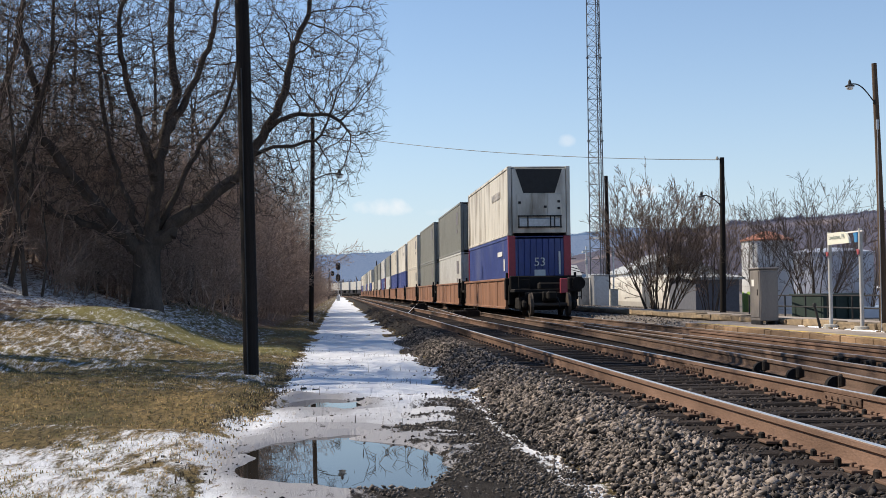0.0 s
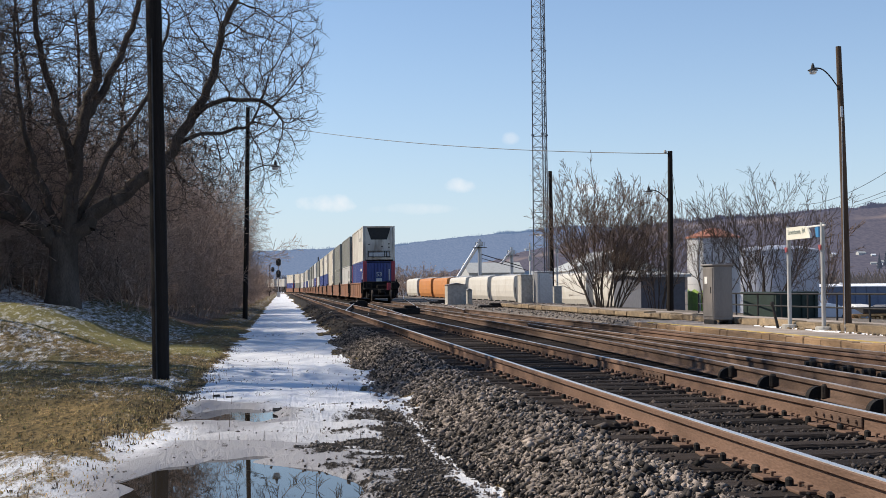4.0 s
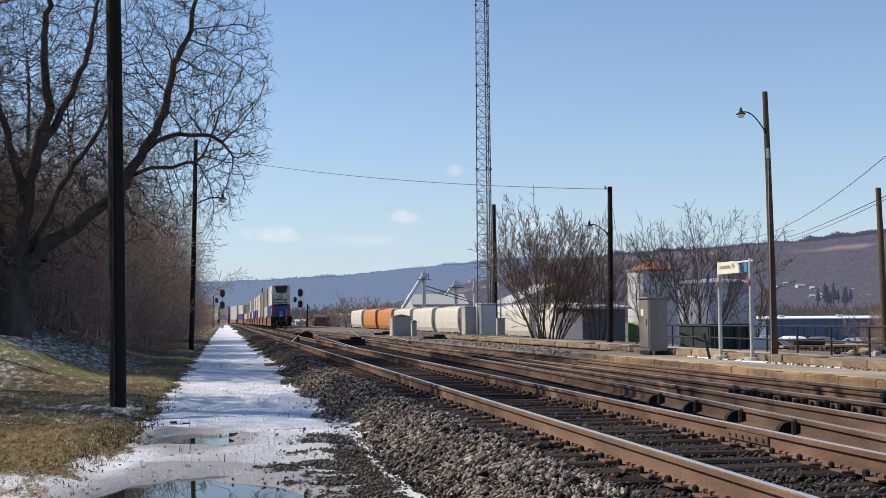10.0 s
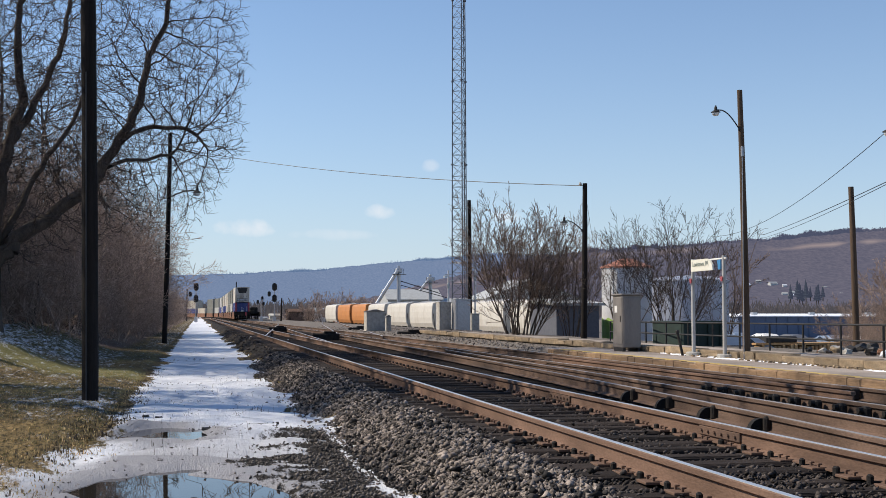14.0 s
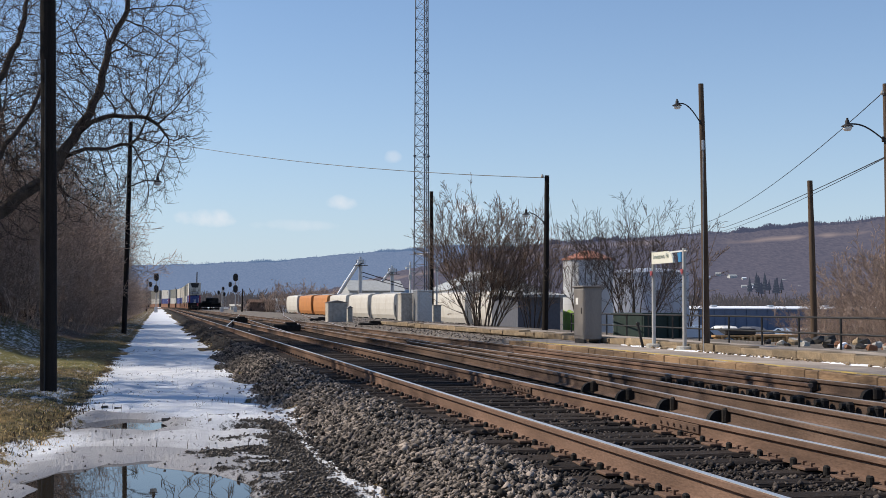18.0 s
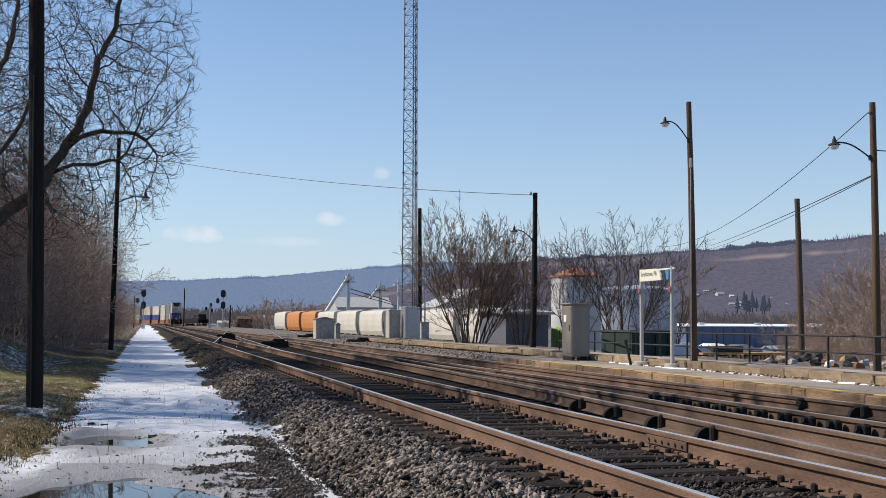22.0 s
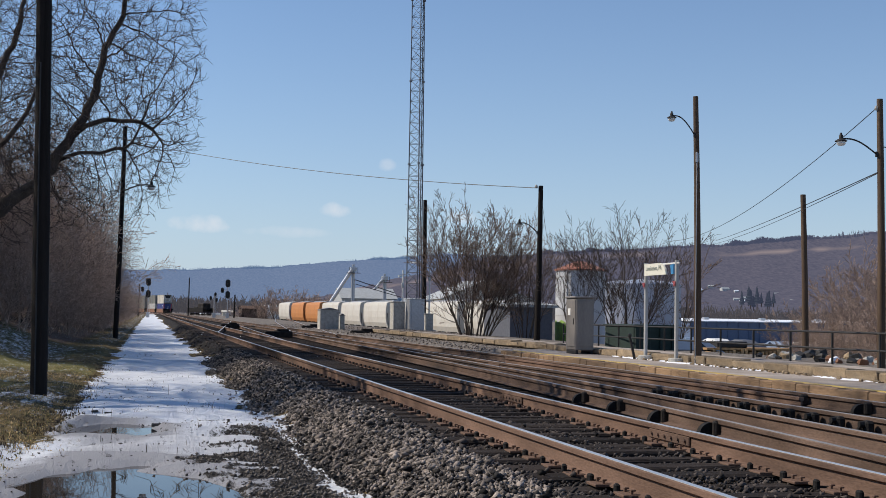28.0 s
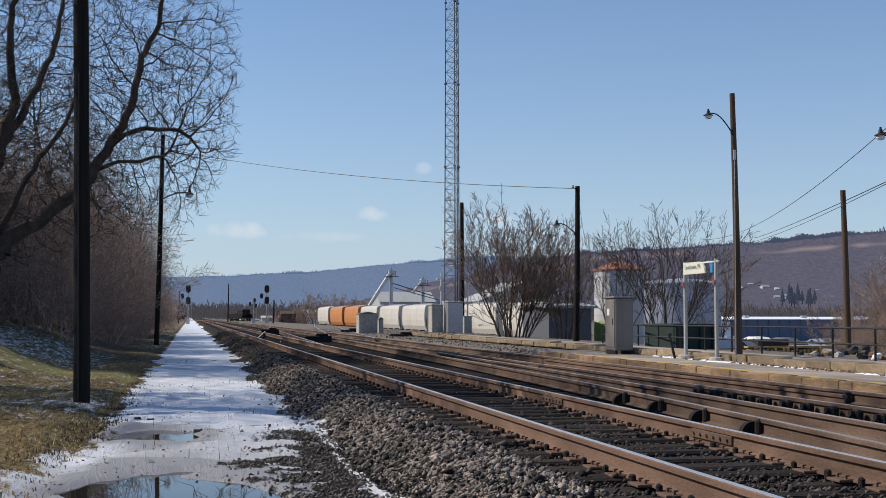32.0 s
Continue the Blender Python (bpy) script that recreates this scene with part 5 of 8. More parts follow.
def build_mast():
    """The guyed lattice radio mast."""
    th = thing("radio_mast", pose(18.66, 90.3, 0.35, 0, -0.18, 12), "tall slender galvanised lattice radio mast", "radio mast")
    H, w0, w1 = 46.0, 0.65, 0.43
    def corner(k, z):
        r = w0 + (w1 - w0) * min(1, z / H)
        a = 2 * math.pi * k / 3 + 0.35
        return Vector((r * math.cos(a), r * math.sin(a), z))
    for k in range(3):
        Geo().rod(corner(k, 0), corner(k, H), 0.045, 0.038, 8).done("leg", M_MAST, th)
    step_h, z = 0.78, 0.3
    while z < H - step_h:
        g = Geo()
        for k in range(3):
            a, b = corner(k, z), corner((k + 1) % 3, z)
            c = corner((k + 1) % 3, z + step_h)
            d = corner(k, z + step_h)
            g.rod(a, b, 0.016, n=5, caps=False).rod(a, c, 0.014, n=5, caps=False).rod(b, d, 0.014, n=5, caps=False)
        g.done("lattice_bay", M_MAST, th)
        z += step_h
    for i, z in enumerate((6.2, 12.1, 18.2, 24.2, 30.1, 36.2)):
        for k in range(3):
            Geo().box(corner(k, z), (0.16, 0.16, 0.12), 0.01).done("splice_plate", M_MAST, th)
    Geo().rod((0.2, -0.35, 0), (0.17, -0.28, H), 0.03, n=6).done("feed_line", M_IRON, th)
    # cabins at its foot
    for x, y, w, d, h, mat, lab in ((16.95, 88.0, 0.85, 0.9, 1.95, M_CONC, "pale grey equipment cabinet at the mast"), (18.05, 87.2, 1.1, 0.9, 2.15, M_GALV, "blue-grey steel equipment shelter at the mast"), (19.25, 88.5, 0.6, 0.7, 1.15, M_CONC, "low tan equipment box at the mast")):
        c = thing("equipment_cabinet", pose(x, y, 0.3, 0, 0, 6), lab, "cabinet", "cabinets at the mast")
        Geo().box((0, 0, h / 2 + 0.1), (w, d, h), 0.03).done("body", mat, c)
        Geo().box((0, 0, h + 0.13), (w + 0.08, d + 0.08, 0.06), 0.01).done("roof", mat, c)
        Geo().box((-0.1, -d / 2 - 0.012, h / 2 + 0.1), (w * 0.55, 0.02, h * 0.85), 0.005).done("door", mat, c)
        Geo().box((0, 0, 0.03), (w + 0.3, d + 0.3, 0.2), 0.01).done("plinth", M_CONC, c)
    for x, y, z in ((17.7, 90.0, 4.4), (20.1, 92.0, 5.0)):
        c = thing("antenna_post", pose(x, y, 0.3), "slim white post with small antennas", "antenna", "antennas")
        Geo().rod((0, 0, 0), (0, 0, z), 0.06, n=8).done("post", M_WHITE, c)
        Geo().box((0.0, 0, z - 0.3), (0.5, 0.05, 0.05)).done("antenna_bar", M_GALV, c)
        Geo().box((0.2, 0, z - 0.7), (0.3, 0.3, 0.06)).done("antenna_plate", M_GALV, c)
        Geo().box((0, 0, z - 1.1), (0.22, 0.2, 0.35), 0.03).done("radio_box", M_GALV, c)


build_mast()


def build_signals():
    def signal(x, y, h, lab, heads):
        th = thing("railway_signal", pose(x, y, 0.3), lab, "signal", "railway signals")
        Geo().rod((0, 0, 0), (0, 0, h), 0.09, n=10).done("mast", M_GALV, th)
        Geo().box((0, 0, 0.45), (0.6, 0.6, 0.9), 0.03).done("base_case", M_GALV, th)
        Geo().rod((0.3, 0.1, 0.9), (0.3, 0.1, h), 0.02, n=6).rod((0.55, 0.1, 0.9), (0.55, 0.1, h), 0.02, n=6).done("ladder", M_GALV, th)
        for dx, z, s in heads:
            a = [(s * 0.5 * math.cos(t), s * 0.5 * math.sin(t)) for t in np.linspace(0, math.pi, 10)]
            out = [(p[0], p[1] + s * 0.32) for p in a] + [(-p[0], -p[1] - s * 0.32) for p in a]
            k = len(out)
            hd = Geo().add([(dx + p[0], -0.22, z + p[1]) for p in out] + [(dx + p[0], -0.16, z + p[1]) for p in out], [tuple(range(k)), tuple(range(k, 2 * k))[::-1]] + [(i, (i + 1) % k, k + (i + 1) % k, k + i) for i in range(k)]).done("signal_head", M_IRON, th, "black oval signal target")
            for j in (-1, 0, 1):
                Geo().lathe([(0.13, 0), (0.13, 0.3)], (dx, -0.22, z + j * s * 0.33), 10, Euler((radians(90), 0, 0)).to_matrix()).done("hood", M_IRON, hd)
            Geo().rod((0, -0.1, z), (dx, -0.1, z), 0.03, n=6).done("bracket", M_GALV, th)

    signal(-0.35, 220, 6.3, "tall signal with black oval heads beside the lane", ((0.0, 5.95, 0.82), (0.0, 3.95, 0.78), (-0.95, 4.7, 0.55)))
    signal(12.85, 220, 6.4, "tall signal with black oval heads at the yard throat", ((0.0, 6.0, 0.82), (0.0, 4.05, 0.78), (-0.9, 4.8, 0.55)))
    signal(10.9, 226, 4.4, "short double signal beside the yard lead", ((-0.6, 3.5, 0.42), (0.4, 3.2, 0.42), (0.2, 4.2, 0.38)))
    for x, y, h in ((8.6, 300, 9.2), (14.5, 228, 4.5), (-2.6, 300, 7.5)):
        wood_pole("utility_pole", (x, y, 0.2), (x + 0.1, y, h), 0.16, 0.12, M_POLE, "distant wooden pole beside the line")


build_signals()

# ---- rolling stock ----
PITCH = 20.6
BOX_L, BOX_W, BOX_H = 16.15, 2.59, 2.88
moving = []


def corrugated_box(mat, L=BOX_L, H=BOX_H, end=True, post=None, smooth_side=False):
    """A container with corner posts, rails and ribbed sides; its origin is the middle of its floor, ends at +-L/2 along y."""
    th = new("container")
    W = BOX_W
    for s, turn in ((-1, 90), (1, -90)):
        m = pose(s * (W / 2 - 0.05), 0, 0.12, 0, 0, turn)
        if smooth_side:
            g = Geo().ribbed(m, L - 0.3, H - 0.24, 22, 0.02, 0.05, 0.012)
        else:
            g = Geo().ribbed(m, L - 0.3, H - 0.24, 40)
        g.done("side_wall", mat, th)
    for sx in (-1, 1):
        for sy in (-1, 1):
            g = Geo()
            pw = 0.3 if post else 0.16
            g.box((sx * (W / 2 + 0.02 - pw / 2), sy * (L / 2 - 0.06), H / 2), (pw, 0.16, H), 0.015)
            for z in (0.06, H - 0.06):
                g.box((sx * (W / 2 - 0.07), sy * (L / 2 - 0.08), z), (0.18, 0.2, 0.125), 0.015)
            g.done("corner_post", post or mat, th)
    g = Geo()
    for sx in (-1, 1):
        for z in (0.07, H - 0.05):
            g.box((sx * (W / 2 - 0.045), 0, z), (0.1, L - 0.2, 0.12), 0.012)
    g.box((0, 0, H - 0.03), (W - 0.1, L - 0.1, 0.05), 0.01)
    g.done("rail_frame", mat, th)
    if end:
        for s in (-1, 1):
            g = Geo().ribbed(pose(0, s * (L / 2 - 0.07), 0.12, 0, 0, 180 if s < 0 else 0), W - 0.3, H - 0.24, 9, 0.04, 0.05, 0.015)
            g.done("end_wall", mat, th)
    return th


def side_mark(th, y, z, w, h, mat, x=-BOX_W / 2 - 0.002):
    Geo().box((x, y, z), (0.008, w, h)).done("side_lettering", mat, th)


def reefer():
    th = corrugated_box(M_REEFER, smooth_side=True)
    L, H, W = BOX_L, BOX_H, BOX_W
    # nose with the cooling unit set into it, facing back along the line
    y = -L / 2
    Geo().box((0, y - 0.02, H / 2), (W - 0.34, 0.08, H - 0.2), 0.02).done("nose_panel", M_REEFER, th)
    vs = [(-0.98, y - 0.075, H - 0.12), (0.98, y - 0.075, H - 0.12), (0.66, y - 0.075, H - 1.12), (-0.66, y - 0.075, H - 1.12)]
    vs += [(a, b + 0.03, c) for a, b, c in vs]
    Geo().add(vs, [(0, 1, 2, 3), (7, 6, 5, 4), (0, 4, 5, 1), (1, 5, 6, 2), (2, 6, 7, 3), (3, 7, 4, 0)]).done("cooling_grille", M_BLACKPANEL, th, "black trapezoid cooling grille")
    for x in (-0.64, 0.0, 0.64):
        Geo().box((x, y - 0.075, 1.25), (0.6, 0.04, 0.95), 0.02).done("service_panel", M_REEFER, th)
    for x, z in ((-0.82, 1.36), (0.25, 1.18), (0.82, 1.4), (0.82, 1.12)):
        Geo().box((x, y - 0.105, z), (0.12, 0.03, 0.1), 0.01).done("latch", M_IRON, th)
    g = Geo()
    for x in (-0.88, -0.5, 0.45, 0.62, 0.88):
        g.box((x, y - 0.2, 0.55), (0.05, 0.05, 0.5), 0.008)
    for z in (0.34, 0.8):
        g.box((0, y - 0.2, z), (1.85, 0.05, 0.05), 0.008)
    g.done("guard_frame", M_IRON, th, "dark tubular guard frame")
    Geo().box((0, y - 0.1, 0.52), (1.7, 0.12, 0.36), 0.03).done("fuel_tank", M_GALV, th)
    for k, w in enumerate((0.34, 0.3, 0.36, 0.3, 0.34, 0.28, 0.3)):
        side_mark(th, -5.2 + 0.44 * k, 1.9, w, 0.3, M_DECALF)
    return tagged(th, "cream refrigerated container with a black cooling grille", "container", "train containers")


def blue53():
    th = corrugated_box(M_BLUEBOX, post=M_REDPOST)
    tagged(th, "dark blue container with red corner posts", "container", "train containers")
    lettering("53", 0.5, M_DECAL, Matrix(((1, 0, 0, 0.0), (0, 0, -1, -BOX_L / 2 - 0.03), (0, 1, 0, 1.78), (0, 0, 0, 1))), th, "size_mark", "white size number on the container's end")
    Geo().box((0.0, -BOX_L / 2 - 0.026, 1.3), (0.46, 0.006, 0.34)).done("end_lettering", M_DECAL, th)
    Geo().box((0.83, -BOX_L / 2 - 0.026, 1.75), (0.08, 0.006, 0.95)).done("end_lettering", M_DECAL, th)
    side_mark(th, -6.6, 1.7, 0.35, 0.5, M_DECAL)
    side_mark(th, -5.2, 2.2, 1.6, 0.2, M_DECAL)
    return th


def plain_box(mat, lab, mark=None):
    th = corrugated_box(mat)
    if mark:
        side_mark(th, -5.8, 2.05, 1.3, 0.75, mark)
        side_mark(th, -5.6, 1.3, 0.9, 0.2, mark)
    return tagged(th, lab, "container", "train containers")


def truck(parent, y):
    """A two-axle truck under a car's end; the wheels are parts of their own."""
    g = Geo()
    for s in (-1, 1):
        g.box((s * 0.99, y, 0.52), (0.14, 1.5, 0.24), 0.05).box((s * 0.99, y, 0.42), (0.18, 0.55, 0.42), 0.05)
        for a in (-0.86, 0.86):
            g.box((s * 0.99, y + a, 0.47), (0.18, 0.32, 0.26), 0.05)
    g.box((0, y, 0.55), (2.0, 0.4, 0.25), 0.03)
    tr = g.done("truck_frame", M_UNDER, parent)
    for a in (-0.86, 0.86):
        w = Geo()
        for s in (-1, 1):
            w.lathe([(0.4, -0.07), (0.455, -0.06), (0.455, 0.02), (0.49, 0.03), (0.49, 0.06), (0.2, 0.07)], (s * 0.75, y + a, 0.457), 18, Euler((0, radians(-90 * s), 0)).to_matrix())
        w.rod((-0.75, y + a, 0.457), (0.75, y + a, 0.457), 0.08, n=8)
        w.done("wheelset", M_WHEEL, tr)


def well_car():
    th = tagged(new("well_car"), "faded orange double-stack well car with sooty trucks", "rail car", "train cars")
    L = 16.9
    for s in (-1, 1):
        g = Geo()
        for i in range(18):
            y = -L / 2 + L * (i + 0.5) / 18
            g.box((s * 1.44, y, 0.9), (0.06 if i % 3 else 0.1, L / 18 + 0.002, 1.2), 0.008)
        g.box((s * 1.46, 0, 1.5), (0.14, L, 0.1), 0.015).box((s * 1.44, 0, 0.32), (0.18, L, 0.1), 0.015)
        g.done("side_sill", M_WELL, th)
        g = Geo()
        for y in (-L / 2 + 0.1, L / 2 - 0.1):
            g.box((s * 1.42, y, 1.1), (0.2, 0.3, 0.9), 0.03).box((s * 1.42, y, 1.6), (0.1, 0.12, 0.35), 0.02)
        g.done("end_bolster", M_UNDER, th)
    Geo().box((0, 0, 0.36), (2.75, L - 0.3, 0.12), 0.02).done("well_floor", M_UNDER, th)
    for s in (-1, 1):
        g = Geo()
        g.box((0, s * (L / 2 + 0.7), 1.02), (2.7, 1.7, 0.14), 0.03).box((0, s * (L / 2 + 0.1), 0.85), (2.8, 0.2, 0.8), 0.03)
        g.box((0, s * (L / 2 + 1.3), 0.78), (0.5, 1.3, 0.4), 0.04)
        g.box((0, s * (L / 2 + 0.3), 1.32), (2.72, 0.3, 0.62), 0.04).box((0, s * (L / 2 + 0.9), 0.72), (1.9, 1.5, 0.5), 0.06).box((0.3, s * (L / 2 + 1.0), 1.2), (1.2, 0.5, 0.3), 0.06).box((0, s * (L / 2 + 0.75), 0.5), (2.3, 1.6, 0.5), 0.06)
        g.done("end_platform", M_UNDER, th)
        truck(th, s * (L / 2 + 1.05))
    # rear end gear: coupler, hand brake, ladders, hoses
    y = -L / 2 - 1.9
    Geo().box((0, y, 0.82), (0.3, 0.6, 0.26), 0.05).box((0.05, y - 0.35, 0.82), (0.38, 0.28, 0.34), 0.06).done("coupler", M_UNDER, th)
    g = Geo()
    for x in (-1.15, 0.95):
        for z in (0.75, 1.1, 1.45):
            g.rod((x, y + 0.4, z), (x + 0.42, y + 0.4, z), 0.018, n=6)
        g.rod((x, y + 0.4, 0.65), (x, y + 0.4, 1.6), 0.02, n=6).rod((x + 0.42, y + 0.4, 0.65), (x + 0.42, y + 0.4, 1.6), 0.02, n=6)
    g.done("ladder", M_UNDER, th)
    Geo().box((1.1, y + 0.55, 1.25), (0.55, 0.35, 0.6), 0.06).lathe([(0.27, -0.02), (0.27, 0.02)], (1.25, y + 0.32, 1.3), 16, Euler((radians(90), 0, 0)).to_matrix()).done("hand_brake", M_UNDER, th)
    Geo().box((0.62, y + 0.2, 1.2), (0.3, 0.12, 0.6), 0.03).done("brake_cover", M_REDPOST, th, "dark red brake cover plate")
    Geo().pipe([(0.3, y - 0.1, 0.75), (0.36, y - 0.3, 0.5), (0.34, y - 0.35, 0.35)], 0.03, 6).done("air_hose", M_RUBBER, th)
    return th


def flat_trailer():
    """A highway trailer riding on its flat car."""
    car = tagged(new("flat_car"), "long flat car carrying highway trailers", "rail car", "train cars")
    Geo().box((0, 0, 1.0), (2.6, 19.5, 0.3), 0.03).done("deck", M_UNDER, car)
    for s in (-1, 1):
        truck(car, s * 8.2)
    return car


def van_box():
    th = tagged(new("van_trailer"), "white highway trailer riding on the train", "trailer", "train containers")
    g = Geo().box((0, 0, 2.45), (2.56, 16.1, 2.75), 0.05)
    for i in range(20):
        y = -7.8 + i * 0.82
        for s in (-1, 1):
            g.box((s * 1.285, y, 2.45), (0.012, 0.04, 2.5))
    g.done("body", M_LTBOX, th)
    Geo().box((0, 0, 1.05), (2.3, 15.6, 0.12), 0.02).done("frame", M_UNDER, th)
    w = Geo()
    for y in (-6.6, -5.3):
        for s in (-1, 1):
            w.lathe([(0.5, -0.25), (0.52, 0), (0.5, 0.25)], (s * 1.0, y, 0.52), 16, Euler((0, radians(90), 0)).to_matrix())
    w.done("wheels", M_RUBBER, th)
    return th


def build_train():
    car = well_car()
    kinds = {
        "r": reefer(), "b": blue53(),
        "g": plain_box(M_GREYBOX, "grey-green container with a dark maker's mark", M_DECALD),
        "l": plain_box(M_LTBOX, "light grey container with faint lettering", M_DECALD),
        "c": plain_box(M_CREAMBOX, "cream container stained by the road", M_DECALD),
        "u": plain_box(M_BLUEBOX, "plain dark blue container"),
    }
    flat, van = flat_trailer(), van_box()
    used = set()

    def place(ob, s, z):
        key = ob.name
        o = ob if key not in used else copy_thing(ob, pose(0, 0, 0))
        used.add(key)
        moving.append((o, s, z))

    low = "blgcuulblgculblg"
    top = "rggcrcglgggclgrc"
    for i in range(17):
        s = i * PITCH
        place(car, s, RAIL_Z)
        place(kinds[low[i % 16]], s, RAIL_Z + 0.42)
        if i not in (10,):
            place(kinds[top[i % 16]], s, RAIL_Z + 0.42 + BOX_H + 0.02)
    for i in range(17, 30):
        s = i * PITCH
        place(flat, s, RAIL_Z)
        place(van, s + 0.4, RAIL_Z + 1.16)


build_train()


def hopper_car(mat):
    th = tagged(new("hopper_car"), "", "rail car", "parked hopper cars")
    L, W, H = 14.6, 3.1, 4.5
    n = 7
    g = Geo()
    arc = [(W / 2 - 0.35, 1.3), (W / 2 - 0.08, 1.9), (W / 2, 2.6), (W / 2, 3.3), (W / 2 - 0.06, 4.0), (W / 2 - 0.14, 4.28), (W / 2 - 0.4, 4.42), (0.5, 4.5)]
    prof = arc + [(-a, b) for a, b in arc[::-1]]
    g.sweep(prof, [(0, -L / 2 + 0.75, 0, 0), (0, L / 2 - 0.75, 0, 0)])
    g.done("body", mat, th)
    for i in range(2):
        g = Geo()
        y = -L / 2 + 0.85 + i * (L - 1.7)
        g.sweep([(a * 1.012, b * 1.003) for a, b in prof], [(0, y - 0.05, 0, 0), (0, y + 0.05, 0, 0)])
        g.done("body_rib", mat, th)
    g = Geo()
    for i in range(3):
        y = -L / 2 + 3.2 + i * 4.1
        g.add([(-1.3, y - 1.5, 1.4), (1.3, y - 1.5, 1.4), (1.3, y + 1.5, 1.4), (-1.3, y + 1.5, 1.4), (-0.4, y - 0.4, 0.45), (0.4, y - 0.4, 0.45), (0.4, y + 0.4, 0.45), (-0.4, y + 0.4, 0.45)], [(3, 2, 1, 0), (4, 5, 6, 7), (0, 1, 5, 4), (1, 2, 6, 5), (2, 3, 7, 6), (3, 0, 4, 7)])
    g.done("discharge_chute", M_UNDER, th)
    Geo().box((0, 0, 4.5), (1.1, L - 3.2, 0.08), 0.01).box((0, 0, 4.58), (0.6, L - 4, 0.12), 0.02).done("roof_walk", M_GALV, th)
    for s in (-1, 1):
        Geo().box((0, s * (L / 2 - 0.6), 1.15), (2.7, 1.4, 0.2), 0.02).box((0, s * (L / 2 - 1.2), 2.6), (1.3, 0.12, 2.9), 0.02).done("end_frame", M_UNDER, th)
        g = Geo()
        for x in (-1.35, 1.35):
            g.rod((x, s * (L / 2 - 0.1), 1.1), (x, s * (L / 2 - 1.2), 4.3), 0.03, n=6)
        g.done("end_ladder", M_UNDER, th)
        truck(th, s * (L / 2 - 1.7))
    return th


def build_hoppers():
    w, o = hopper_car(M_HOPW), hopper_car(M_HOPO)
    labels = {"w": "white covered hopper car parked in the yard", "o": "orange covered hopper car parked in the yard"}
    rng = np.random.default_rng(9)
    # a long line that comes towards the viewer as it runs right
    x, y = 25.5, 234.7
    used = set()
    for i, k in enumerate("woowwwwww"):
        dx, dy = 0.045, -0.999
        src = w if k == "w" else o
        m = pose(x, y, -1.12 - 0.06 * i, 0, 0, math.degrees(math.atan2(-dx, dy)) + 180)
        if k in used:
            ob = copy_thing(src, m)
        else:
            ob = src
            ob.matrix_basis = m
            used.add(k)
        tagged(ob, labels[k])
        if i == 5:
            side = 1.58
            for j in range(14):
                Geo().box((side, rng.uniform(-3, 2.5), rng.uniform(1.6, 2.6)), (0.01, rng.uniform(0.4, 1.3), rng.uniform(0.25, 0.7)), 0, Euler((rng.uniform(-0.5, 0.5), 0, 0)).to_matrix()).done("spray_paint", M_GRAF1 if j % 2 else M_GRAF2, ob, "sprayed graffiti patch")
        x += dx * 15.4
        y += dy * 15.4
    # a dark work car standing on the far yard lead
    th = thing("work_car", pose(12.4, 326, 0.25, 0, 0, 15), "black low gondola loaded with dark machinery", "rail car")
    Geo().box((0, 0, 1.05), (2.9, 13, 0.35), 0.04).done("deck", M_UNDER, th)
    g = Geo()
    for s in (-1, 1):
        g.box((s * 1.4, 0, 1.6), (0.1, 13, 0.8), 0.02)
    g.done("side", M_UNDER, th)
    Geo().box((0.3, -2, 2.3), (2.0, 4.5, 1.8), 0.2).box((-0.7, -5.0, 1.9), (1.1, 2, 0.9), 0.15).rod((0.8, -3, 2.2), (0.8, -3, 3.1), 0.12, n=8).box((0.4, 3, 1.9), (1.6, 3, 1.0), 0.2).done("load", M_BRACE, th)
    for s in (-1, 1):
        truck(th, s * 4.7)


build_hoppers()

# ---- far yard, mill, tank and town ----


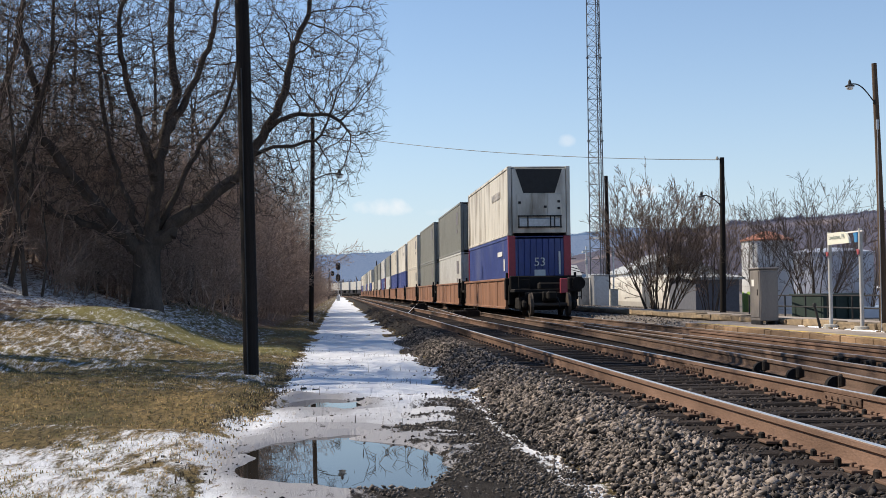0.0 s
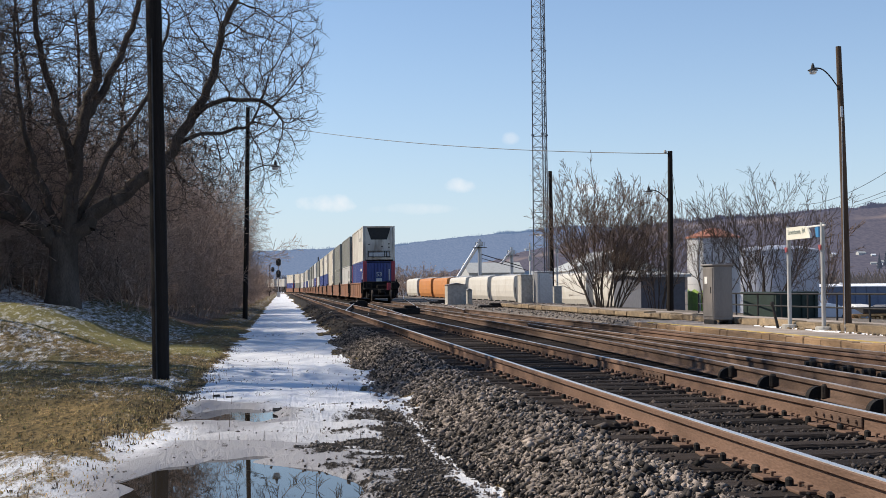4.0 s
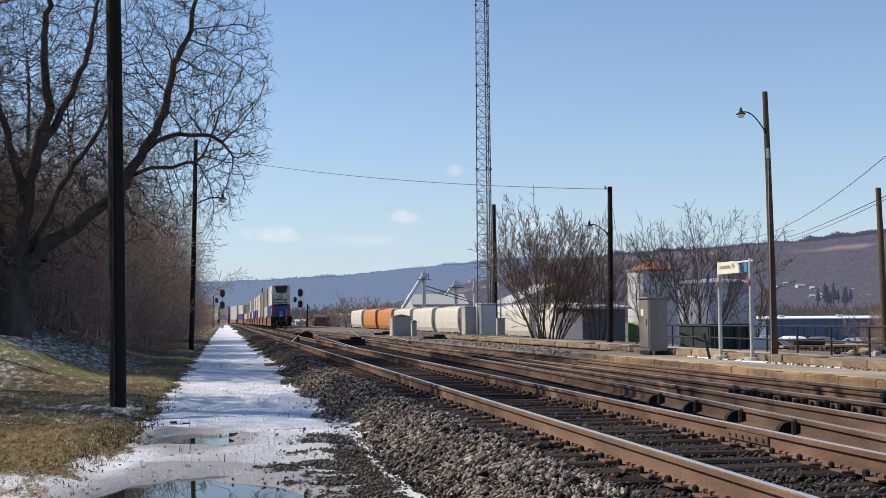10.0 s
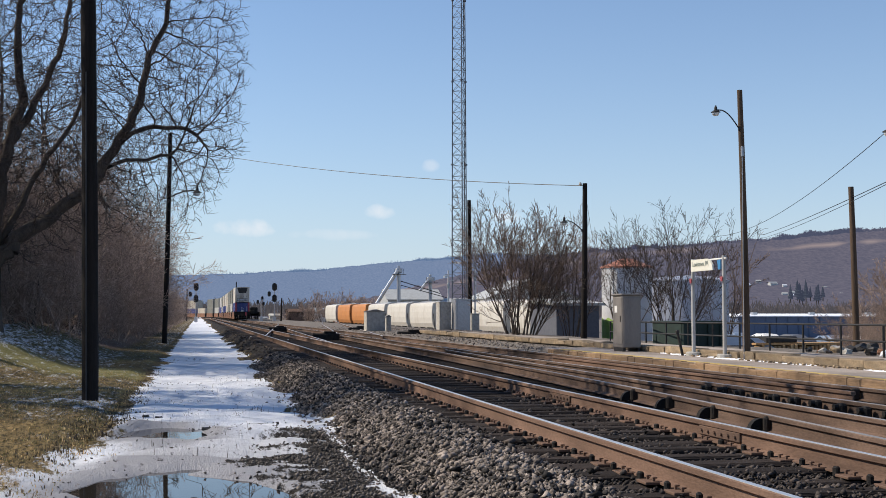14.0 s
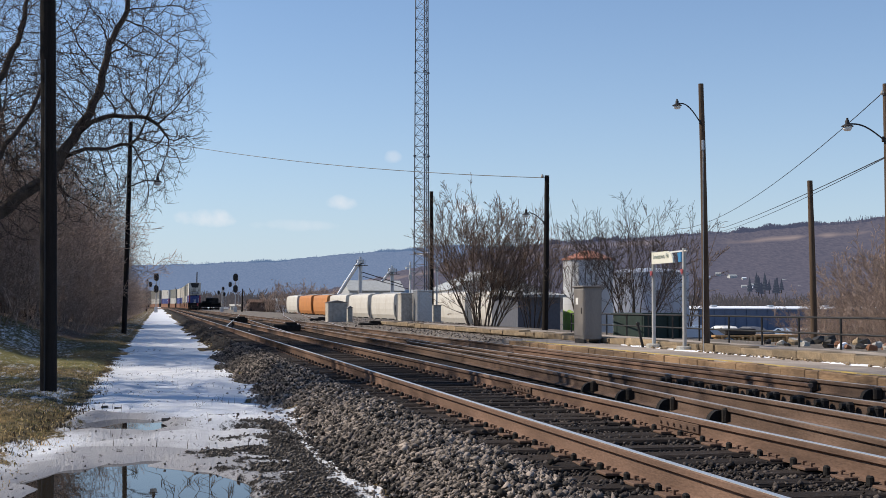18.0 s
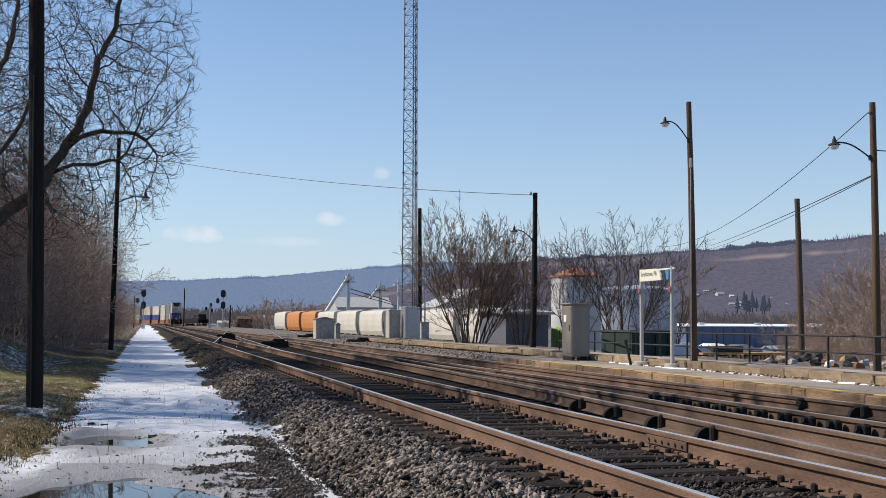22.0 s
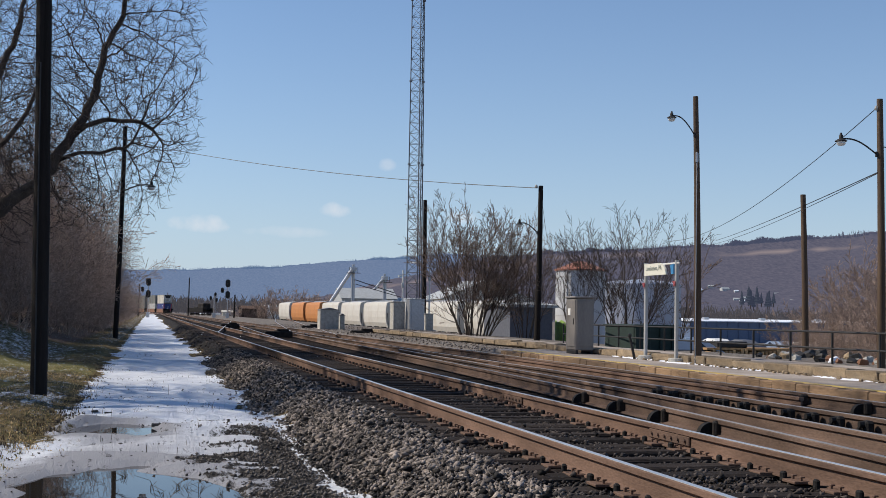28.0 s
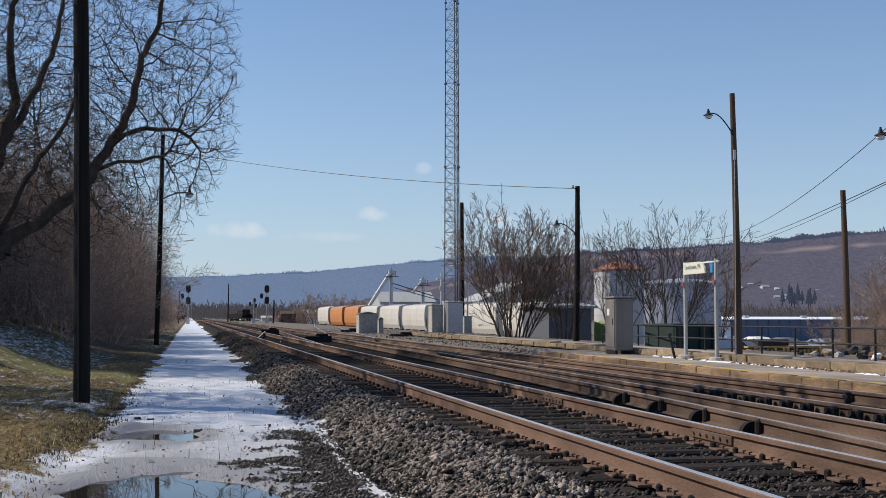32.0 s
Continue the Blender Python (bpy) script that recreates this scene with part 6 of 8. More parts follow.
def gable(parent, name, x0, x1, y0, y1, z0, ze, zr, wall, roof, along="x"):
    """Walls and a gabled roof with eaves."""
    g = Geo().box(((x0 + x1) / 2, (y0 + y1) / 2, (z0 + ze) / 2), (x1 - x0, y1 - y0, ze - z0), 0)
    if along == "x":
        ym = (y0 + y1) / 2
        g.add([(x0, y0, ze), (x0, y1, ze), (x0, ym, zr), (x1, y0, ze), (x1, y1, ze), (x1, ym, zr)], [(0, 1, 2), (5, 4, 3)])
        rf = Geo()
        for a in (y0 - 0.3, y1 + 0.3):
            k = 0.15 if ze < zr else 0
            rf.add([(x0 - .3, a, ze - k), (x1 + .3, a, ze - k), (x1 + .3, ym, zr), (x0 - .3, ym, zr), (x0 - .3, a, ze - k + .15), (x1 + .3, a, ze - k + .15), (x1 + .3, ym, zr + .15), (x0 - .3, ym, zr + .15)], [(0, 1, 2, 3), (7, 6, 5, 4), (0, 4, 5, 1), (1, 5, 6, 2), (2, 6, 7, 3), (3, 7, 4, 0)])
    else:
        xm = (x0 + x1) / 2
        g.add([(x0, y0, ze), (x1, y0, ze), (xm, y0, zr), (x0, y1, ze), (x1, y1, ze), (xm, y1, zr)], [(0, 1, 2), (5, 4, 3)])
        rf = Geo()
        for a in (x0 - 0.3, x1 + 0.3):
            rf.add([(a, y0 - .3, ze - .1), (a, y1 + .3, ze - .1), (xm, y1 + .3, zr), (xm, y0 - .3, zr), (a, y0 - .3, ze + .05), (a, y1 + .3, ze + .05), (xm, y1 + .3, zr + .15), (xm, y0 - .3, zr + .15)], [(0, 1, 2, 3), (7, 6, 5, 4), (0, 4, 5, 1), (1, 5, 6, 2), (2, 6, 7, 3), (3, 7, 4, 0)])
    g.done(name, wall, parent)
    rf.done("roof", roof, parent)


def build_mill():
    th = thing("feed_mill", pose(0, 0, 0), "grey metal feed mill with grain legs behind the hoppers", "mill building")
    gable(th, "wall", 44.3, 57.5, 300, 314, -1, 5.2, 7.6, M_GREYROOF, M_GREYROOF, "x")
    gable(th, "annex_wall", 56.5, 70, 300, 312, -1, 3.8, 5.4, M_CREAM, M_GREYROOF, "x")
    for x, z in ((46.6, 12.6), (54.2, 10.6)):
        Geo().rod((x, 298, -1), (x, 298, z), 0.45, n=8).box((x, 298, z - 0.6), (1.5, 1.2, 1.0), 0.1).box((x, 298, z + 0.2), (0.5, 0.5, 0.7), 0.05).done("grain_leg", M_GALV, th)
        g = Geo()
        for s in (-1, 1):
            g.rod((x + s, 297.5, z - 1.6), (x + s, 297.5, z - 0.2), 0.06, n=5)
        g.box((x, 297.5, z - 1.5), (3.2, 1.5, 0.12)).done("leg_platform", M_IRON, th)
    Geo().rod((46.3, 297.5, 12.0), (40.6, 297.5, 3.0), 0.42, n=8).done("conveyor_spout", M_GALV, th)
    Geo().rod((54.0, 297.5, 10.2), (51.6, 297.5, 7.2), 0.3, n=8).done("conveyor_spout", M_GALV, th)
    Geo().rod((47.0, 297.5, 9.5), (56.5, 297.5, 6.6), 0.1, n=6).rod((47, 297, 8.5), (58, 297, 5.6), 0.08, n=6).done("guy_cable", M_IRON, th)
    th = thing("feed_shed", pose(0, 0, 0), "long low shed roof behind the bare shrubs", "shed")
    gable(th, "wall", 60, 80, 262, 285, -1.2, 5.0, 9.2, M_CREAM, M_GREYROOF, "y")
    # low sheds and stored boxes by the throat of the yard
    for x, y, w, h, mat, lab in ((33, 420, 9, 4, M_RAIL, "rust-brown boxcar standing far off in the yard"), (41, 440, 5, 4.5, M_WHITE, "small white shed far off in the yard"), (24, 410, 3.0, 2.4, M_CREAM, "small pale hut far off by the tracks")):
        t = thing("yard_shed", pose(x, y, -0.6), lab, "shed", "sheds in the yard")
        gable(t, "wall", -w / 2, w / 2, 0, 3, 0, h * 0.8, h, mat, mat if h < 4.2 else M_GREYROOF, "x")


build_mill()


def build_tank():
    th = thing("storage_tank", pose(26.2, 75.7, -1.2), "white storage tank with rust-red conical roof and green mural", "storage tank")
    R, H = 1.55, 5.65
    n = 48
    g = Geo()
    for k in range(4):
        g.lathe([(R + 0.004 * (k % 2), H * k / 4), (R + 0.004 * (k % 2), H * (k + 1) / 4 - 0.01)], (0, 0, 0), n)
    g.done("shell", M_TANK, th, smooth=True)
    Geo().lathe([(R + 0.08, H - 0.05), (R + 0.08, H + 0.05), (0.4, H + 0.52), (0.2, H + 0.56)], (0, 0, 0), n).done("roof", M_TANKROOF, th, "rust-red conical tank roof", smooth=True)
    # painted green band along its foot
    vs, fs = [], []
    m = 26
    for i in range(m + 1):
        a = radians(140 + 130 * i / m)
        h = 2.45 + 0.08 * math.sin(i * 1.1)
        for r in (R + 0.012, R - 0.02):
            vs += [(r * math.cos(a), r * math.sin(a), 0), (r * math.cos(a), r * math.sin(a), h)]
    for i in range(m):
        b = 4 * i
        fs += [(b, b + 4, b + 5, b + 1), (b + 2, b + 3, b + 7, b + 6), (b + 1, b + 5, b + 7, b + 3)]
    Geo().add(vs, fs).done("mural_band", M_TANKGREEN, th, "lime-green painted band")
    Geo().pipe([(-R * 0.8, -R * 0.72, 0), (-R * 0.8, -R * 0.72, H)], 0.04, 6).done("down_pipe", M_GALV, th)
    t2 = thing("storage_tank", pose(34.2, 85.8, -1.4), "blue-grey storage tank behind the saplings", "storage tank")
    Geo().lathe([(2.9, 0), (2.9, 5.3)], (0, 0, 0), 40).done("shell", M_TANKB, t2, smooth=True)
    Geo().lathe([(2.98, 5.25), (2.98, 5.35), (1.8, 5.6), (0.3, 5.7)], (0, 0, 0), 40).done("roof", M_TANKB, t2, smooth=True)
    # a dark low block and a cream van-side beside the tank
    b = thing("brick_shed", pose(0, 0, 0), "dark grey flat-roofed shed beside the tank", "shed")
    gable(b, "wall", 20.6, 23.2, 72, 78, -1.2, 2.2, 2.25, M_SLATE, M_GREYROOF, "x")
    # the green skip and a parked car behind the railing
    s = thing("dumpster", pose(15.75, 39.6, 0.0, 0, 0, 10) @ Matrix.Diagonal((1, 1, 0.72, 1)), "dark green steel dumpster behind the railing", "dumpster")
    g = Geo().box((0, 0, 0.9), (1.5, 1.9, 1.7), 0.05)
    for i in range(4):
        g.box((-0.69 + i * 0.46, -0.98, 0.9), (0.1, 0.08, 1.6), 0.01)
    g.done("bin", M_DKGREEN, s)
    Geo().box((0, 0, 1.78), (1.6, 2.0, 0.08), 0.02).done("rim", M_DKGREEN, s)
    return th


build_tank()


def car_body(mat):
    th = tagged(new("parked_car"), "silver-blue hatchback parked below the railing", "car")
    sec = [(-2.15, 0.42, 0.80), (-2.05, 0.32, 0.92), (-1.2, 0.28, 0.98), (-0.55, 0.28, 1.38), (0.6, 0.28, 1.44), (1.4, 0.28, 1.22), (2.0, 0.3, 0.98), (2.1, 0.45, 0.75)]
    g = Geo()
    vs = []
    for y, lo, hi in sec:
        w = 0.86 if abs(y) < 2 else 0.72
        belt = min(hi, 0.92)
        tw = w if hi < 1.0 else w * 0.78
        vs += [(-w, y, lo), (-w, y, belt * 0.75), (-w * 0.98, y, belt), (-tw, y, hi), (tw, y, hi), (w * 0.98, y, belt), (w, y, belt * 0.75), (w, y, lo)]
    fs = []
    for i in range(len(sec) - 1):
        fs += [(i * 8 + j, i * 8 + (j + 1) % 8, (i + 1) * 8 + (j + 1) % 8, (i + 1) * 8 + j) for j in range(8)]
    fs += [tuple(range(8))[::-1], tuple(range(len(sec) * 8 - 8, len(sec) * 8))]
    g.add(vs, fs).done("body", mat, th, smooth=True)
    for s in (-1, 1):
        Geo().add([(s * 0.83, -0.75, 0.98), (s * 0.83, 1.2, 0.98), (s * 0.70, 0.9, 1.3), (s * 0.69, -0.35, 1.34)], [(0, 1, 2, 3)]).done("side_window", M_GLASSD, th)
        for y in (-1.3, 1.3):
            w = Geo().lathe([(0.26, -0.1), (0.32, -0.08), (0.32, 0.08), (0.26, 0.1)], (s * 0.78, y, 0.32), 16, Euler((0, radians(90), 0)).to_matrix()).done("wheel", M_RUBBER, th)
            Geo().lathe([(0.19, -0.015), (0.19, 0.015)], (s * 0.89, y, 0.32), 12, Euler((0, radians(90), 0)).to_matrix()).done("hubcap", M_GALV, w)
    return th


def build_lot():
    c = car_body(M_CAR)
    c.matrix_basis = pose(18.6, 42.0, -0.62, 0, 0, 70)
    for k, (x, y, turn) in enumerate(((46.0, 104, 12), (49.2, 105, 8), (52.3, 106, 14), (55.6, 106, 190), (58.8, 107, 10), (62.2, 108, 6))):
        z = float(land(np.array([x]), np.array([y]))[0])
        c = car_body((M_CAR, M_WHITE, M_SLATE)[k % 3])
        c.matrix_basis = pose(x, y, z, 0, 0, turn)
        tagged(c, ("silver-blue car parked in the lot below", "white car parked in the lot below", "dark grey car parked in the lot below")[k % 3], "car", "cars in the lot")
    # stacked pallets, logs and rubble heaps behind the railing
    rng = np.random.default_rng(12)
    p = thing("pallet_stack", pose(20.4, 41.5, -0.55, 0, 0, 5), "row of orange-brown wooden pallets", "pallets")
    for i in range(20):
        Geo().box((i * 0.16 - 1.6, 0, 0.5), (0.1, 1.1, 1.0 + rng.uniform(-0.1, 0.1)), 0.01).done("slat", M_ORANGE, p)
    Geo().box((0, 0, 1.05), (3.4, 1.0, 0.08), 0.01).done("top_board", M_ORANGE, p)
    Geo().box((-0.6, 0, 1.2), (1.2, 0.7, 0.22), 0.03).done("load", M_IRON, p)
    for x, y, s, m, lab in ((16.6, 31.2, 0.26, M_WALLSTONE, "broken sandstone block on the bank"), (17.3, 30.6, 0.3, M_IRON, "black scrap bundle on the bank"), (17.6, 29.4, 0.34, M_IRON, "dark scrap drum lying on the bank"), (16.4, 30.3, 0.22, M_CONC, "pale rubble block on the bank"), (16.9, 27.2, 0.22, M_CONC, "white sack of rubbish on the bank"), (17.4, 27.6, 0.26, M_CONC, "grey rubble block on the bank"), (16.6, 26.2, 0.24, M_WALLSTONE, "sandstone block on the bank"), (17.2, 28.6, 0.2, M_CONC, "white scrap panel on the bank"), (18.0, 31.8, 0.4, M_IRON, "dark timber baulk on the bank"), (17.9, 28.2, 0.3, M_WALLSTONE, "brown rubble heap on the bank"), (16.3, 28.9, 0.2, M_IRON, "small dark scrap heap on the bank"), (16.2, 25.3, 0.2, M_CONC, "grey rubble lump on the bank")):
        s *= 0.72
        g = Geo().box((0, 0, s * 0.5), (s * 1.5, s * 1.1, s), s * 0.2)
        v = np.array(g.v) + rng.normal(0, 0.02, (len(g.v), 3))
        g.v = [tuple(a) for a in v]
        o = g.done("rubble_block", m)
        z = float(land(np.array([x]), np.array([y]))[0])
        o.matrix_basis = pose(x, y, z - 0.05, 0, 0, rng.uniform(0, 90))
        tagged(o, lab, "rubble", "rubble on the bank")
    g = thing("barrier_panel", pose(16.3, 25.3, 0.42, 0, 0, -20), "yellow slatted steel barrier panel behind the railing", "barrier")
    for i in range(6):
        Geo().box((-0.15 + i * 0.13, 0, 0.5), (0.085, 0.03, 0.86), 0.006).done("slat", M_SAFETY, g)
    for z in (0.1, 0.92):
        Geo().box((0.17, 0.03, z), (0.86, 0.04, 0.07), 0.008).done("cross_bar", M_SAFETY, g)
    for x in (-0.2, 0.54):
        Geo().box((x, 0.03, 0.46), (0.06, 0.06, 1.0), 0.01).done("post", M_SAFETY, g)
    # broken stone, boards and sacks tipped along the bank
    mats = ((M_WALLSTONE, "broken sandstone lump on the bank"), (M_CONC, "pale lump of rubble on the bank"), (M_IRON, "dark scrap lump on the bank"), (M_SNOWLUMP, "white sack of rubbish on the bank"), (M_WELL, "rusty scrap lump on the bank"))
    for i in range(34):
        x, y = rng.uniform(16.0, 18.6), rng.uniform(24.5, 33)
        sz = rng.uniform(0.07, 0.2)
        o = Geo().box((0, 0, 0), (sz * rng.uniform(1, 2.2), sz * rng.uniform(0.7, 1.6), sz), sz * 0.25)
        v = np.array(o.v) * (1 + rng.normal(0, 0.16, (len(o.v), 3)))
        o.v = [tuple(a) for a in v]
        mat, lab = mats[int(rng.integers(0, 5))]
        o = o.done("rubble_block", mat)
        o.matrix_basis = pose(x, y, float(land(np.array([x]), np.array([y]))[0]) + sz * 0.3, rng.uniform(-25, 25), rng.uniform(-25, 25), rng.uniform(0, 180))
        tagged(o, lab, "rubble", "rubble on the bank")
    # the long blue building in the valley and houses on the slope
    b = thing("warehouse", pose(0, 0, 0), "long low blue metal warehouse with a pale roof", "warehouse")
    gable(b, "wall", 91, 150, 205, 240, -4, 1.35, 1.6, M_BLUEROOF, M_SNOWLUMP, "x")
    for i in range(5):
        Geo().box((97 + i * 11, 212, 1.75), (0.9, 0.9, 0.4)).done("roof_vent", M_GALV, b)
    for i in range(30):
        Geo().box((92 + i * 2, 204.93, -1.3), (0.12, 0.14, 5.2)).done("siding_rib", M_BLUEROOF, b)


build_lot()

# ---- hills ----


def ridge(name, mat, dist, prof, depth, label, rough, seed, foot=-0.6, fieldline=None):
    """A wooded ridge: prof gives (azimuth, height of its skyline) in degrees as seen from the line."""
    az = np.concatenate([np.arange(-75, -4, 3.0), np.arange(-4, 42, 0.05), np.arange(42, 100, 3.0)])
    pa, pe = np.array(prof).T
    el = np.interp(az, pa, pe)
    smooth_el = el + rough * 0.8 * (wave(az * 10, az * 0, seed, 9) - 0.5)
    el = smooth_el + rough * (0.9 * wave(az * 10, az * 0, seed + 1, 1.9) * wave(az * 10, az * 0, seed + 6, 14) + 0.45 * wave(az * 10, az * 0, seed + 5, 0.73))
    rows = 26
    V, field = [], []
    for k in range(rows):
        t = k / (rows - 1)
        d = dist * (0.62 + 0.38 * t)
        rise = (t ** 1.4)
        e = foot + (smooth_el - foot) * rise if k < rows - 1 else el
        zz = np.tan(np.radians(e)) * d + 1.5
        zz = zz + (wave(az * 10, az * 0 + k * 1.6, seed + 2, 5) - 0.5) * dist * 0.00006 * (1 if k < rows - 1 else 0)
        V.append(np.stack([np.sin(np.radians(az)) * d, np.cos(np.radians(az)) * d, zz], axis=1))
        f = np.zeros_like(az)
        if fieldline:
            fl = np.interp(az, [a for a, b in fieldline], [b for a, b in fieldline])
            f = np.exp(-((e - fl) / 0.12) ** 2) * (0.5 + 0.4 * wave(az * 10, az * 0, seed + 8, 7))
        f = f + 0.12 * (wave(az * 10, az * 0 + k * 9, seed + 4, 12) > 0.66) * (t > 0.2) * (t < 0.85)
        field.append(f)
    V = np.concatenate(V)
    n = len(az)
    i = np.arange(n - 1)[None, :] + n * np.arange(rows - 1)[:, None]
    F = np.stack([i, i + 1, i + n + 1, i + n], axis=-1).reshape(-1, 4)
    ob = raw(name, V, F, mat, smooth=True)
    at = ob.data.attributes.new("field", "FLOAT", "POINT")
    at.data.foreach_set("value", np.concatenate(field).astype(np.float32))
    return tagged(ob, label, "hill", kind="structure")


ridge("backdrop_far_ridge", M_RIDGEFAR, 4200, [(-75, 2.2), (-20, 1.9), (-0.5, 1.72), (3, 1.88), (5.3, 1.98), (7.3, 2.2), (9, 2.4), (11.3, 2.55), (13.1, 2.75), (16, 2.6), (24, 2.2), (40, 2.0), (100, 2.0)], 0, "wooded ridge far across the valley, its blue haze added as a glow", 0.06, 40)
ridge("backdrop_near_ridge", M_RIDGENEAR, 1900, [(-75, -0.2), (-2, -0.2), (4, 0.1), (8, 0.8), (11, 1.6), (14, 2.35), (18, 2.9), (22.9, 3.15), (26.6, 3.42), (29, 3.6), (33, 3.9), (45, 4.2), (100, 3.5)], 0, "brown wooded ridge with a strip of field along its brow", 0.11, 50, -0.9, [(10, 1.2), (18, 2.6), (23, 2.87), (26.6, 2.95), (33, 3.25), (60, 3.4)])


def crest_trees():
    """Bare trees standing along the brows of the two ridges."""
    rng = np.random.default_rng(33)
    for dist, lo, hi, prof, h0, n, mat, lab, seed in (
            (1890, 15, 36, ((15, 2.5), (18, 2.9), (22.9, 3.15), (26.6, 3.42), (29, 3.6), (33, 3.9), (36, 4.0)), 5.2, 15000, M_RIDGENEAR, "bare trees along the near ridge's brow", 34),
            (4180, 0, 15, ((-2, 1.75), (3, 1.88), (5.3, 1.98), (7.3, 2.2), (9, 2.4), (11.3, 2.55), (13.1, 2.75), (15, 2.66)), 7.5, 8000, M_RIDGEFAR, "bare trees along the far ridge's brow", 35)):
        az = rng.uniform(lo, hi, n)
        az = az[rng.random(n) < 0.08 + 0.92 * step(0.45, 0.7, wave(az * 10, az * 0, seed, 11))]
        el = np.interp(az, [a for a, b in prof], [b for a, b in prof]) - rng.uniform(0, 0.1, len(az))
        x, y, z = np.sin(np.radians(az)) * dist, np.cos(np.radians(az)) * dist, 1.5 + np.tan(np.radians(el)) * dist
        h = h0 * rng.uniform(0.4, 1.2, len(az)) * (0.4 + wave(az * 10, az * 0, seed + 3, 3))
        lean = rng.normal(0, 0.4, len(az)) * h
        segs = np.stack([x, y, z - 4, x + lean, y, z + h, rng.uniform(0.35, 0.7, len(az)) * h0 / 7, np.full(len(az), 0.25)], axis=1)
        V, F = tubes(segs, 4)
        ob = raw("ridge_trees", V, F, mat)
        ob.data.attributes.new("field", "FLOAT", "POINT")
        tagged(ob, lab, "woods", kind="stuff")


def build_houses():
    rng = np.random.default_rng(31)
    k = 0
    for az, el, d, w in ((24.3, 1.35, 700, 12), (24.8, 1.5, 720, 9), (25.4, 1.4, 690, 14), (25.9, 1.3, 690, 7), (27.6, 1.2, 700, 10), (11.6, 2.35, 3300, 60), (11.9, 2.4, 3350, 45), (12.4, 2.42, 3400, 50), (11.0, 1.75, 2600, 26), (9.5, 0.35, 900, 9), (3.4, 0.25, 800, 9), (1.7, 0.25, 820, 8), (5.5, 0.2, 700, 10), (25.9, 0.95, 690, 9), (26.3, 1.0, 700, 12), (26.15, 0.88, 680, 8), (28.3, 0.92, 690, 9), (29.8, 0.9, 640, 9), (31.2, 0.7, 610, 10), (0.6, 0.2, 900, 12), (1.2, 0.2, 1000, 16), (2.3, 0.2, 950, 18), (2.9, 0.2, 1100, 14), (4.1, 0.2, 760, 9), (4.7, 0.2, 980, 20), (6.2, 0.2, 1050, 18), (6.9, 0.2, 900, 12)):
        # stand each house on the slope of its ridge
        dist, foot, brow = (1900, -0.9, 3.3) if az > 20 else (4200, -0.6, 2.55) if el > 1 else (0, 0, 0)
        if dist:
            k_d = dist * (0.62 + 0.38 * ((el - foot) / (brow - foot)) ** (1 / 1.4)) - 12
            w, d = w * k_d / d, k_d
        else:
            el = math.degrees(math.atan2(-2.3, d))
        x, y, z = math.sin(radians(az)) * d, math.cos(radians(az)) * d, 1.5 + math.tan(radians(el)) * d
        t = thing("house", pose(x, y, z - w * 0.12, 0, 0, rng.uniform(-25, 25)), "small white house far off on the wooded slope", "house", "houses on the slope")
        w = w * 0.32
        gable(t, "wall", -w / 2, w / 2, -w * 0.3, w * 0.3, -w * 0.4, w * 0.28, w * 0.5, M_LTBOX, M_SNOWLUMP if k % 3 == 0 else M_GREYROOF, "x")
        k += 1


build_houses()


def build_conifers():
    """A few dark evergreens standing among the houses on the slope."""
    rng = np.random.default_rng(35)
    for k in range(9):
        az, el = radians(26.2 + 0.16 * k + rng.normal(0, 0.05)), 0.95 + 0.1 * math.sin(k * 1.7)
        d = 1330
        h = rng.uniform(11, 20)
        th = thing("conifer", pose(math.sin(az) * d, math.cos(az) * d, 1.5 + math.tan(radians(el)) * d - 7), "dark evergreen tree far off on the slope", "tree", "evergreens on the slope")
        Geo().rod((0, 0, -3), (0, 0, h * 0.3), 0.5, 0.4, 6).done("trunk", M_BARK, th)
        prof = []
        for t in range(6):
            r = h * 0.24 * (1 - t / 6.4)
            prof += [(r, h * (0.06 + 0.155 * t)), (r * 0.62, h * (0.13 + 0.155 * t))]
        g = Geo().lathe(prof + [(0.1, h)], (0, 0, 0), 9)
        v = np.array(g.v) * (1 + rng.normal(0, 0.07, (len(g.v), 1)))
        g.v = [tuple(p) for p in v]
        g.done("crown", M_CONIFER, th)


build_conifers()

# ---- trees and plants ----


def tubes(segs, sides):
    """Tapered tubes for an array of segments (x0 y0 z0 x1 y1 z1 r0 r1)."""
    S = np.asarray(segs, float)
    p, q, r0, r1 = S[:, 0:3], S[:, 3:6], S[:, 6], S[:, 7]
    d = q - p
    ln = np.linalg.norm(d, axis=1, keepdims=True)
    d = d / np.maximum(ln, 1e-6)
    ref = np.where(np.abs(d[:, 2:3]) > 0.9, np.array([[1.0, 0, 0]]), np.array([[0, 0, 1.0]]))
    a = np.cross(d, ref)
    a /= np.linalg.norm(a, axis=1, keepdims=True)
    b = np.cross(d, a)
    ang = 2 * np.pi * np.arange(sides) / sides
    ring = a[:, None, :] * np.cos(ang)[None, :, None] + b[:, None, :] * np.sin(ang)[None, :, None]
    V = np.concatenate([p[:, None, :] - d[:, None, :] * (r0[:, None, None] * 0.3) + ring * r0[:, None, None], q[:, None, :] + ring * r1[:, None, None]], axis=1)
    n = len(S)
    i = np.arange(sides)
    f = np.stack([i, (i + 1) % sides, sides + (i + 1) % sides, sides + i], axis=1)
    F = (f[None] + (np.arange(n) * 2 * sides)[:, None, None]).reshape(-1, 4)
    return V.reshape(-1, 3), F


